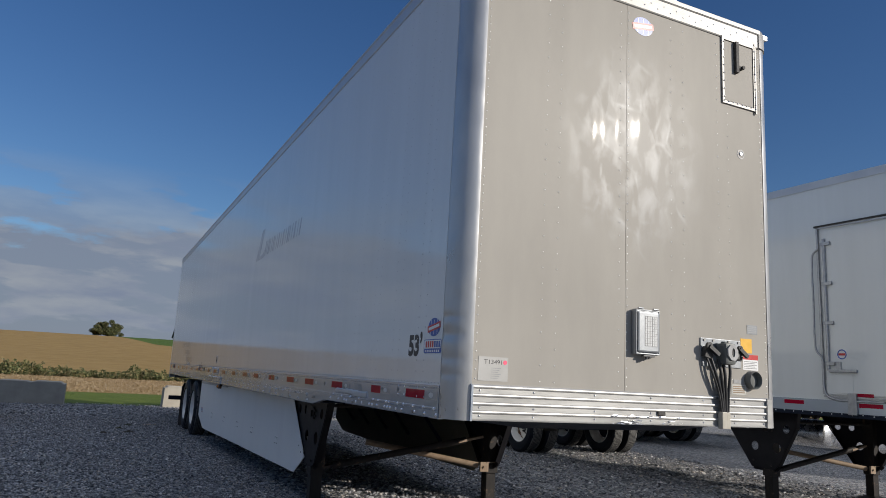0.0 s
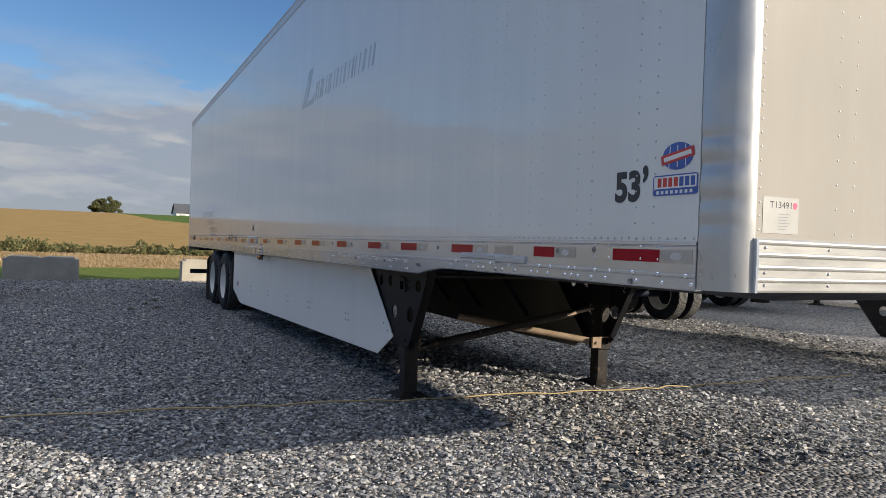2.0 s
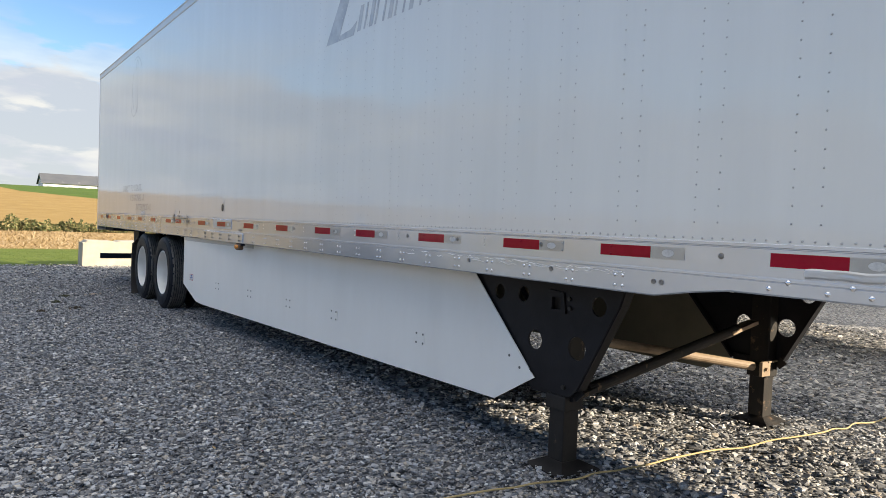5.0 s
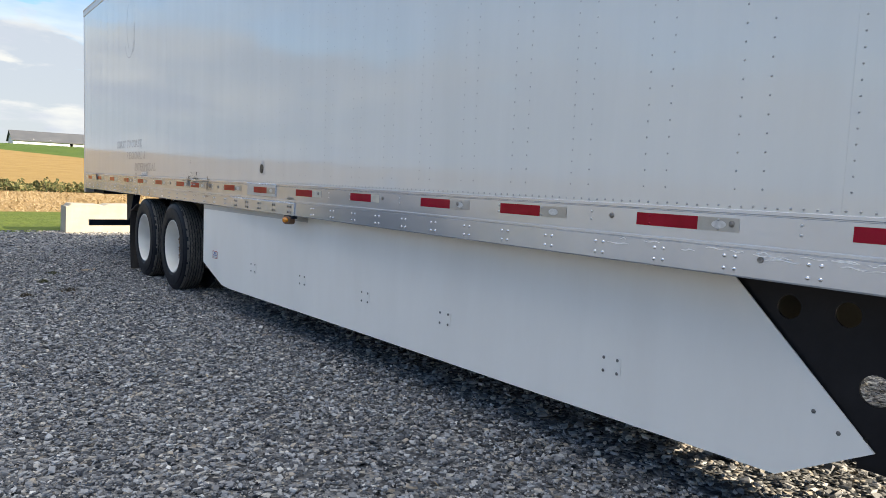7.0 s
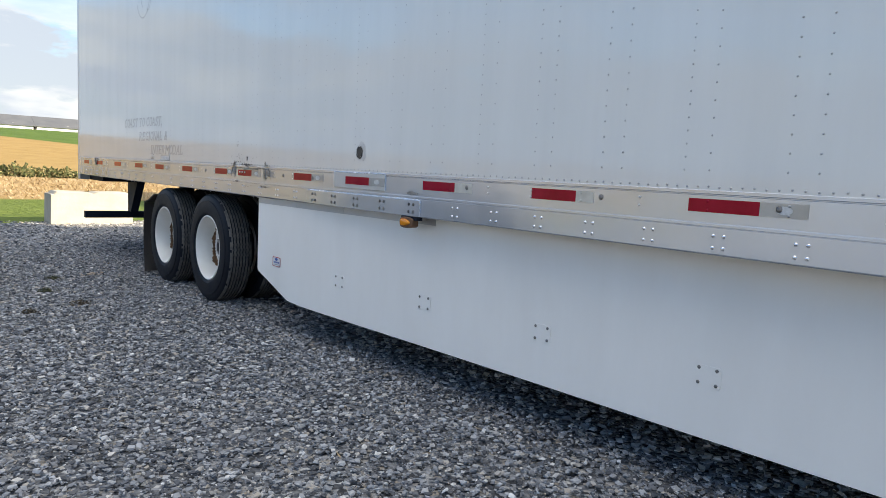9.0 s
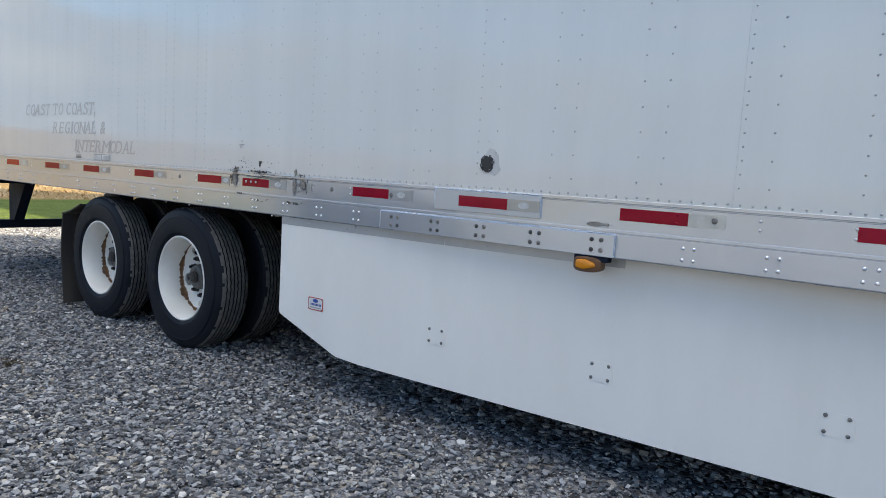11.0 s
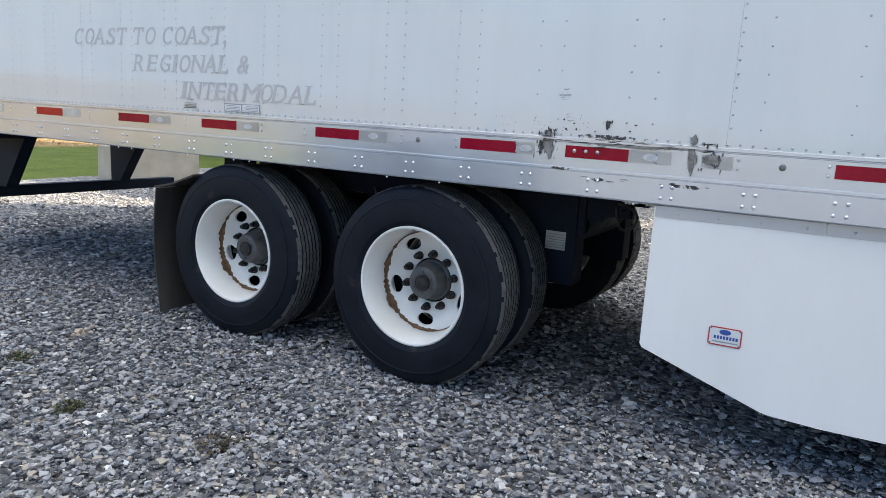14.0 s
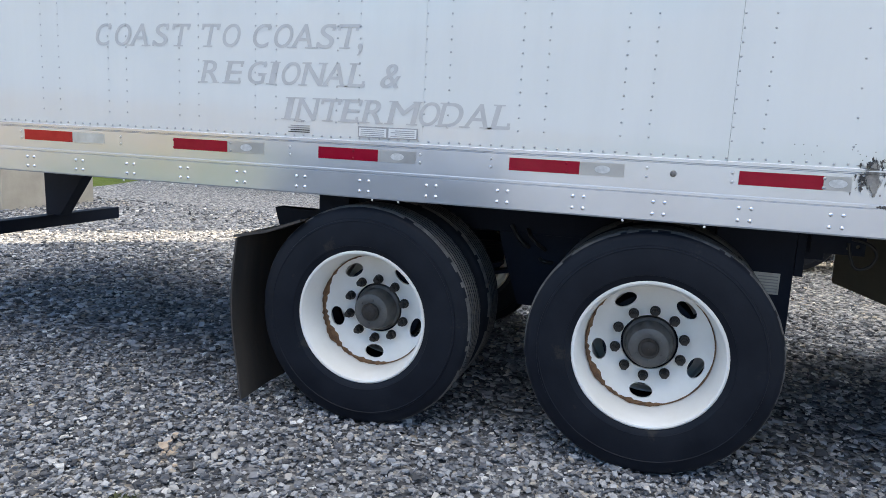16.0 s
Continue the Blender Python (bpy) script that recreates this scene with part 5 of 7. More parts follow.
# vent hatch high on the nose
bm = plate(rect(2.038, 2.378, 3.352, 3.868), [rect(2.056, 2.352, 3.372, 3.842)], 0.012, lambda u, v, w: (u, -w - 0.001, v))
vent = part("vent_hatch", bm, "rail_paint", T, "small riveted vent hatch with latch")
part("vent_panel", B(2.062, 2.346, -0.008, -0.001, 3.378, 3.836, 0.002), "nose", vent)
bm = bmesh.new()
box(bm, 2.155, 2.185, -0.035, -0.006, 3.60, 3.84, 0.004)
box(bm, 2.185, 2.22, -0.028, -0.006, 3.64, 3.66, 0.003)
tube(bm, (2.225, -0.01, 3.65), (2.225, -0.04, 3.65), 0.014)
part("vent_latch", bm, "scuff", vent)
domes("rivets", [(2.05 + 0.045 * i, -0.017, 3.37) for i in range(8)] + [(2.365, -0.017, 3.40 + 0.06 * i) for i in range(8)] + [(2.052, -0.017, 3.40 + 0.06 * i) for i in range(8)], (0, -1, 0), 0.006, 0.004, "rivet", T)
bm = bmesh.new()
beam(bm, (2.37, -0.012, 3.33), (2.37, -0.012, 3.88), 0.012, 0.01)
part("vent_strip", bm, "rail_paint", vent)

# document box
BX = 1.222
db = part("document_box", B(BX, BX + 0.195, -0.046, -0.001, 1.522, 1.807, 0.016), "box_metal", T, "grey metal document box with a printed grid")
part("box_lid", B(BX + 0.014, BX + 0.183, -0.057, -0.045, 1.540, 1.790, 0.010), "box_metal", db)
bm = bmesh.new()
for x0, x1, z0, z1 in ((BX + 0.004, BX + 0.191, 1.796, 1.803), (BX + 0.004, BX + 0.191, 1.526, 1.533), (BX + 0.004, BX + 0.011, 1.530, 1.800), (BX + 0.184, BX + 0.191, 1.530, 1.800)):
    box(bm, x0, x1, -0.0495, -0.044, z0, z1, 0.002)
part("box_rim", bm, "box_metal", db)
part("list_card", B(BX + 0.064, BX + 0.166, -0.0580, -0.0562, 1.575, 1.765), "card_metal", db)
bm = bmesh.new()
for i in range(6):
    box(bm, BX + 0.066 + 0.0192 * i, BX + 0.0684 + 0.0192 * i, -0.0592, -0.0579, 1.578, 1.762)
for i in range(13):
    box(bm, BX + 0.066, BX + 0.1644, -0.0592, -0.0579, 1.578 + 0.0152 * i, 1.5802 + 0.0152 * i)
part("card_lines", bm, "decal_grey", db)
for x in (BX + 0.035, BX + 0.155):
    part("box_hinge", tube(bmesh.new(), (x - 0.02, -0.053, 1.809), (x + 0.02, -0.053, 1.809), 0.006), "chain_grey", db)
bm = bmesh.new()
box(bm, BX + 0.060, BX + 0.150, -0.052, -0.03, 1.511, 1.522, 0.003)
tube(bm, (BX + 0.09, -0.043, 1.513), (BX + 0.09, -0.043, 1.496), 0.008)
tube(bm, (BX + 0.125, -0.045, 1.512), (BX + 0.105, -0.045, 1.502), 0.006)
part("box_latch", bm, "cap", db)

# air and electric couplings
gl = part("coupling_plate", B(1.80, 2.165, -0.008, -0.001, 1.485, 1.668, 0.003), "box_metal", T, "grey metal coupling plate with black air hoses")
bm = bmesh.new()
box(bm, 1.930, 2.022, -0.100, -0.006, 1.500, 1.640, 0.018)
tube(bm, (1.965, -0.05, 1.632), (1.965, -0.05, 1.650), 0.020, seg=14)
housing = part("electric_socket", bm, "cup", gl, "dark grey socket housing")
part("socket_lid", plate(circle(1.982, 1.578, 0.047, 0.055, 8, math.pi / 8), [circle(1.984, 1.578, 0.014, 0.030, 12)], 0.010, lambda u, v, w: (u, -0.101 - w, v)), "decal_grey", housing)
part("socket_slot", plate(circle(1.984, 1.578, 0.014, 0.030, 12), [], 0.004, lambda u, v, w: (u, -0.1005 - w, v)), "ink", housing)
bm = bmesh.new()
box(bm, 2.045, 2.085, -0.075, -0.02, 1.535, 1.575, 0.008)
tube(bm, (2.025, -0.06, 1.60), (2.07, -0.05, 1.555), 0.012)
part("side_clip", bm, "hose", gl)
for x, k in ((1.838, 1.0), (2.115, 0.75)):
    bm = bmesh.new()
    tube(bm, (x, -0.005, 1.585), (x, -0.050, 1.585), 0.032 * k, seg=16)
    tube(bm, (x - 0.012, -0.048, 1.612), (x - 0.012, -0.066, 1.612), 0.026 * k, seg=14)
    beam(bm, (x - 0.02, -0.062, 1.612), (x + 0.055 * k, -0.070, 1.560), 0.030 * k, 0.024)
    beam(bm, (x - 0.035 * k, -0.030, 1.56), (x + 0.03 * k, -0.030, 1.545), 0.036 * k, 0.03)
    part("gladhand", bm, "hose", gl)


def hose(name, pts, r, material, parent, smooth=True, res=8):
    cu = bpy.data.curves.new(name, "CURVE")
    cu.dimensions, cu.bevel_depth, cu.bevel_resolution, cu.resolution_u = "3D", r, 2, res
    sp = cu.splines.new("BEZIER")
    sp.bezier_points.add(len(pts) - 1)
    for bp, q in zip(sp.bezier_points, pts):
        bp.co, bp.handle_left_type, bp.handle_right_type = q, "AUTO", "AUTO"
    tmp = bpy.data.objects.new(name, cu)
    scene.collection.objects.link(tmp)
    me = bpy.data.meshes.new_from_object(tmp.evaluated_get(bpy.context.evaluated_depsgraph_get()))
    bpy.data.objects.remove(tmp)
    me.materials.clear()
    me.materials.append(M[material])
    me.shade_smooth()
    ob = new(name, me)
    ob.parent = parent
    return ob


for x0, x1, r in ((1.826, 1.950, 0.0075), (1.862, 1.962, 0.0105), (1.925, 1.972, 0.0095), (1.965, 1.990, 0.0105), (2.025, 2.004, 0.0105)):
    hose("air_hose", [(x0, -0.036, 1.535), (x0 + (x1 - x0) * 0.22, -0.046, 1.46), (x0 + (x1 - x0) * 0.72, -0.042, 1.33), (x1, -0.036, 1.19)], r, "hose", gl)
part("hose_cover", B(1.940, 1.982, -0.052, -0.012, 1.088, 1.197, 0.005), "beige", gl, "beige hose cover")
part("hose_cover", B(1.983, 2.018, -0.047, -0.012, 1.088, 1.195, 0.005), "beige", gl)
sk = bmesh.new()
revolve(sk, [(0.0, 0.062), (-0.04, 0.060), (-0.046, 0.056), (-0.04, 0.051), (-0.012, 0.049), (-0.012, 0.001)], 28)
bmesh.ops.transform(sk, matrix=pose(2.262, -0.001, 1.412, 0, 0, 90), verts=sk.verts)
cup = part("round_socket", sk, "cup", T, "black round cup socket", True)
bolts("plate_screw", bolt_mesh("plate_screw", 0.008, 0.007, "bolt", True), [(x, -0.007, 1.655) for x in (1.83, 1.91, 2.05, 2.14)], gl, 90)

# stickers on the nose
s = part("unit_sticker", flat_nose(rect(0.155, 0.345, 1.315, 1.448), -0.0005), "sticker_pale", T, "white unit sticker with pink dot")
lettering("sticker_text", "T13491", "ink", s, (0.19, -0.0017, 1.408), (1, 0, 0), (0, 0, 1), 0.115, 0.024, thick=0.0004)
part("sticker_dot", flat_nose(circle(0.325, 1.420, 0.0125), -0.0018, 0.0005), "pink", s)
for i in range(6):
    part("sticker_line", flat_nose(rect(0.235, 0.30 - 0.01 * (i % 3), 1.385 - 0.011 * i, 1.388 - 0.011 * i), -0.0018, 0.0003), "silver", s)
part("yellow_sticker", flat_nose(rect(2.172, 2.278, 1.592, 1.688), -0.0005), "decal_yellow", T)
s = part("warning_sticker", flat_nose(rect(2.192, 2.335, 1.478, 1.582), -0.0005), "decal_white", T)
part("warning_band", flat_nose(rect(2.192, 2.335, 1.548, 1.582), -0.0018, 0.0004), "decal_red", s)
for i in range(5):
    part("sticker_line", flat_nose(rect(2.20, 2.325 - 0.02 * (i % 2), 1.488 + 0.011 * i, 1.493 + 0.011 * i), -0.0018, 0.0003), "decal_grey", s)
s = part("info_sticker", flat_nose(rect(2.235, 2.335, 1.722, 1.785), -0.0005), "silver", T)
for i in range(4):
    part("sticker_line", flat_nose(rect(2.245, 2.325, 1.732 + 0.013 * i, 1.737 + 0.013 * i), -0.0018, 0.0003), "decal_grey", s)
s = part("info_sticker", flat_nose(rect(2.085, 2.215, 1.312, 1.378), -0.0005), "silver_old", T)
for i in range(4):
    part("sticker_line", flat_nose(rect(2.093, 2.20, 1.322 + 0.013 * i, 1.329 + 0.013 * i), -0.0018, 0.0003), "rusty", s)
part("info_sticker", flat_nose(rect(2.10, 2.19, 1.385, 1.41), -0.0005), "decal_grey", T)
ringm = plate(circle(2.215, 3.0, 0.034, seg=24), [circle(2.215, 3.0, 0.027, seg=24)], 0.002, lambda u, v, w: (u, -0.0005 - w, v))
part("inspection_ring", ringm, "decal_grey", T)
part("inspection_plug", flat_nose(circle(2.215, 3.004, 0.014), -0.0005, 0.006), "alu", T)


def globe(place, parent, cu, cv, ru, rv, s=1):
    """A faded round badge: blue disc with white lines and a red slanted band."""
    g = part("round_badge", plate(circle(cu, cv, ru, rv, 28), [], 0.0008, place), "decal_blue", parent, "faded blue and red round badge")
    up = lambda e: (lambda u, v, w: place(u, v, 0.0009 + e + w))
    for k in (-0.55, 0.0, 0.55):
        part("badge_line", plate([(cu + k * ru - 0.002, cv - rv * 0.8), (cu + k * ru + 0.002, cv - rv * 0.8), (cu + k * ru * 0.9 + 0.002, cv + rv * 0.8), (cu + k * ru * 0.9 - 0.002, cv + rv * 0.8)], [], 0.0002, up(0)), "decal_white", g)
    t = 0.16 * s
    a = [(cu + du * math.cos(t) - dv * math.sin(t), cv + du * math.sin(t) + dv * math.cos(t)) for du, dv in rect(-ru * 1.08, ru * 1.08, -rv * 0.36, rv * 0.36)]
    part("badge_band", plate(a, [], 0.0003, up(0.0004)), "decal_red", g)
    a = [(cu + du * math.cos(t) - dv * math.sin(t), cv + du * math.sin(t) + dv * math.cos(t)) for du, dv in rect(-ru * 0.9, ru * 0.9, -rv * 0.16, rv * 0.16)]
    part("badge_bar", plate(a, [], 0.0003, up(0.0009)), "decal_white", g)


globe(lambda u, v, w: (u, -0.0005 - w, v), T, 1.315, 3.735, 0.085, 0.066, 1)
globe(lambda u, v, w: (-0.0014 - w, u, v), T, 0.265, 1.605, 0.080, 0.053, -1)
lettering("length_mark", "53", "ink", T, (-0.0012, 0.622, 1.437), (0, -1, 0), (0, 0, 1), 0.155, 0.132, bold=0.045)
lettering("length_mark", "\u2019", "ink", T, (-0.0012, 0.455, 1.512), (0, -1, 0), (0, 0, 1), 0.032, 0.072, bold=0.03)
b = part("model_badge", flat_side([(0.165, 1.455), (0.385, 1.455), (0.392, 1.462), (0.392, 1.528), (0.385, 1.535), (0.165, 1.535), (0.158, 1.528), (0.158, 1.462)], -0.0014), "decal_blue", T, "white badge with blue edge and red bars")
part("badge_field", flat_side(rect(0.164, 0.386, 1.482, 1.530), -0.0027, 0.0003), "decal_white", b)
for i in range(7):
    part("badge_bar", flat_side(slanted(0.345 - 0.029 * i, 0.366 - 0.029 * i, 1.488, 1.524, 0), -0.0031, 0.0003), "decal_red" if i < 4 else "decal_blue", b)
for i in range(8):
    part("badge_bar", flat_side(rect(0.358 - 0.025 * i, 0.372 - 0.025 * i, 1.461, 1.474), -0.0027, 0.0003), "decal_white", b)

# worn-off lettering high on the side, left as slanted bars
part("worn_letter", flat_side([(5.93, 2.68), (5.72, 2.68), (5.50, 3.06), (5.66, 3.06)], -0.0014, 0.0005), "ghost_pale", T)
part("worn_letter", flat_side([(5.715, 2.68), (5.47, 2.68), (5.42, 2.78), (5.52, 2.735), (5.69, 2.72)], -0.0014, 0.0005), "ghost_pale", T)
y = 5.42
for bars, pitch in ((1, 0.095), (3, 0.265), (3, 0.265), (2, 0.205), (2, 0.235), (3, 0.285), (2, 0.245), (2, 0.22)):
    for k in range(bars):
        yy = y - k * (pitch - 0.075) / bars * 1.25
        wd = 0.052 if k == bars // 2 else 0.026
        part("worn_letter", flat_side([(yy, 2.695), (yy - wd, 2.695), (yy - wd - 0.050, 2.875), (yy - 0.050, 2.875)], -0.0014, 0.0005), "ghost_pale", T)
    y -= pitch
# faint broken outline of an old emblem
def ribbon(pts, width):
    side = []
    for i, (u, v) in enumerate(pts):
        (ua, va), (ub, vb) = pts[max(i - 1, 0)], pts[min(i + 1, len(pts) - 1)]
        du, dv = ub - ua, vb - va
        ln = math.hypot(du, dv)
        side.append((-dv / ln * width / 2, du / ln * width / 2))
    return [(u + a, v + b) for (u, v), (a, b) in zip(pts, side)] + [(u - a, v - b) for (u, v), (a, b) in reversed(list(zip(pts, side)))]


for cy, cz, ry, rz, a0, a1 in ((12.98, 3.20, 0.26, 0.34, 165, 330), (12.80, 3.36, 0.12, 0.36, 30, 130), (12.78, 3.30, 0.34, 0.42, -50, 40), (12.84, 3.38, 0.40, 0.40, 70, 150), (12.80, 3.12, 0.10, 0.20, 200, 300)):
    arc = [(cy - ry * math.cos(radians(a0 + (a1 - a0) * i / 22)) * -1, cz + rz * math.sin(radians(a0 + (a1 - a0) * i / 22))) for i in range(23)]
    part("worn_emblem", flat_side(ribbon(arc, 0.011), -0.0014, 0.0004), "ghost_pale", T)

# slogan in three stepped lines of slanted letters with serifs
SERIFS = {"T": ((0.5, 0, 0.26), (0.02, 2, 0.0), (0.98, 2, 0.0)), "I": ((0.5, 0, 0.8), (0.5, 1, 0.8)), "R": ((0.14, 0, 0.26), (0.12, 1, 0.2), (0.92, 0, 0.16)), "E": ((0.14, 0, 0.22), (0.12, 1, 0.2), (0.97, 2, 0.0), (0.97, 3, 0.0)),
          "N": ((0.10, 0, 0.2), (0.08, 1, 0.2), (0.90, 1, 0.2)), "L": ((0.18, 0, 0.28), (0.18, 1, 0.28), (0.97, 3, 0.0)), "M": ((0.08, 0, 0.14), (0.92, 0, 0.18), (0.06, 1, 0.14), (0.94, 1, 0.14)),
          "A": ((0.06, 0, 0.2), (0.94, 0, 0.22)), "D": ((0.14, 0, 0.2), (0.12, 1, 0.2)), "C": ((0.95, 2, 0.0),), "G": ((0.95, 2, 0.0), (0.86, 4, 0.22)), "S": ((0.92, 2, 0.0), (0.06, 3, 0.0))}
WIDE = {"I": 0.028, "M": 0.122, "O": 0.086, "N": 0.096, "A": 0.100, "D": 0.094, "R": 0.088, "E": 0.080, "T": 0.084, "L": 0.076, "C": 0.080, "S": 0.070, "G": 0.086, "&": 0.084, ",": 0.016}
LEAN = 0.24


def slogan_line(text, centres, z, height):
    for ch, yc in zip(text, centres):
        wd = WIDE[ch]
        y0 = yc + wd / 2 + LEAN * height * 0.5
        if ch == ",":
            lettering("slogan_letter", ch, "ghost", T, (-0.0014, yc + 0.008, z - 0.028), (0, -1, 0), (0, 0, 1), 0.022, 0.05, 0.2, copies=2)
            continue
        ob = lettering("slogan_letter", ch, "ghost", T, (-0.0014, y0, z), (0, -1, 0), (0, 0, 1), wd, height, 0.0, copies=2)
        for v in ob.data.vertices:
            v.co.y -= LEAN * (v.co.z - z)
        bm = bmesh.new()
        for u, row, half in SERIFS.get(ch, ()):
            y = y0 - u * wd
            t = 0.055 * height
            if row in (0, 1, 4):
                zz = (0.0, height - t, 0.44 * height)[(0, 1, 4).index(row)]
                q = [(y + half * wd, zz), (y - half * wd - 0.006, zz), (y - half * wd - 0.006, zz + t), (y + half * wd, zz + t)]
            else:
                zz = height * 0.74 if row == 2 else 0.0
                q = [(y + 0.006, zz), (y - 0.006, zz), (y - 0.006, zz + 0.26 * height), (y + 0.006, zz + 0.26 * height)]
            bm.faces.new([bm.verts.new((-0.0024, a - LEAN * b, z + b)) for a, b in q])
        if len(bm.faces):
            bm.from_mesh(ob.data)
            bm.to_mesh(ob.data)
        bm.free()


slogan_line("COASTTOCOAST,", (13.654, 13.540, 13.441, 13.325, 13.221, 13.064, 12.954, 12.803, 12.694, 12.596, 12.486, 12.389, 12.337), 1.657, 0.100)
slogan_line("REGIONAL&", (13.060, 12.940, 12.825, 12.740, 12.656, 12.547, 12.442, 12.337, 12.186), 1.500, 0.098)
slogan_line("INTERMODAL", (12.662, 12.574, 12.463, 12.364, 12.260, 12.127, 12.013, 11.918, 11.803, 11.702), 1.352, 0.097)
s = part("info_sticker", flat_side(rect(12.055, 12.325, 1.292, 1.338), -0.0036), "decal_grey", T, "white information sticker with grey print")
part("sticker_field", flat_side(rect(12.195, 12.320, 1.296, 1.332), -0.0046, 0.0003), "decal_white", s)
part("sticker_field", flat_side(rect(12.060, 12.185, 1.296, 1.334), -0.0046, 0.0003), "decal_white", s)
for i in range(4):
    part("sticker_line", flat_side(rect(12.205, 12.312, 1.300 + 0.008 * i, 1.303 + 0.008 * i), -0.0051, 0.0003), "decal_grey", s)
    part("sticker_line", flat_side(rect(12.068, 12.175 - 0.02 * (i % 2), 1.300 + 0.008 * i, 1.303 + 0.008 * i), -0.0051, 0.0003), "decal_grey", s)
for i in range(4):
    part("small_print", flat_side(rect(12.555, 12.66 - 0.012 * (i % 2), 1.299 + 0.009 * i, 1.303 + 0.009 * i), -0.0032, 0.0005), "ink" if i in (0, 1) else "decal_grey", T)
# old wire ring on the rail near the tail
bm = bmesh.new()
revolve(bm, [(-0.004 + 0.006 * math.cos(a), 0.045 + 0.006 * math.sin(a)) for a in [2 * math.pi * i / 8 for i in range(8)]], 24, close=True)
bmesh.ops.transform(bm, matrix=pose(-0.008, 15.05, 1.235), verts=bm.verts)
part("wire_ring", bm, "bolt", T)

# underside: crossmembers, coupler, frame, rear
part("floor_panel", B(0.03, W_T - 0.03, 0.05, L_T - 0.1, 1.125, 1.14), "black", T)
cm = bmesh.new()
box(cm, 0.03, W_T - 0.03, -0.004, 0.004, 1.04, 1.125)
box(cm, 0.03, W_T - 0.03, -0.03, 0.03, 1.036, 1.043)
box(cm, 0.03, W_T - 0.03, -0.03, 0.03, 1.118, 1.1245)
CROSS = mesh_of("crossmember", cm, "black")
y = 2.9
while y < 15.8:
    o = part("crossmember", CROSS, "black", T)
    o.location = (0, y, 0)
    y += 0.3045
bm = bmesh.new()
loft(bm, [[(0.66, y, zb), (W_T - 0.66, y, zb), (W_T - 0.10, y, 1.10), (W_T - 0.10, y, 1.124), (0.10, y, 1.124), (0.10, y, 1.10)] for y, zb in ((0.16, 1.095), (0.35, 1.04), (2.1, 1.03), (2.4, 1.06))])
part("coupler_plate", bm, "black", T, "black steel upper coupler")
bm = bmesh.new()
tube(bm, (W_T / 2, 0.92, 1.04), (W_T / 2, 0.92, 0.985), 0.037)
tube(bm, (W_T / 2, 0.92, 0.997), (W_T / 2, 0.92, 0.982), 0.05)
part("kingpin", bm, "leg", T)
landing_gear(T, W_T, 3.42, 1.04)


SKIRT_Y = (3.5, 4.7, 5.95, 6.86, 7.8, 8.68, 9.4, 9.9)
SKIRT_X = (0.230, 0.205, 0.172, 0.148, 0.110, 0.060, 0.022, 0.004)


def skirt_x(y):
    """The skirts toe inwards towards the front."""
    return sum(float(np.interp(y + d, SKIRT_Y, SKIRT_X)) for d in (-0.3, -0.15, 0, 0.15, 0.3)) / 5


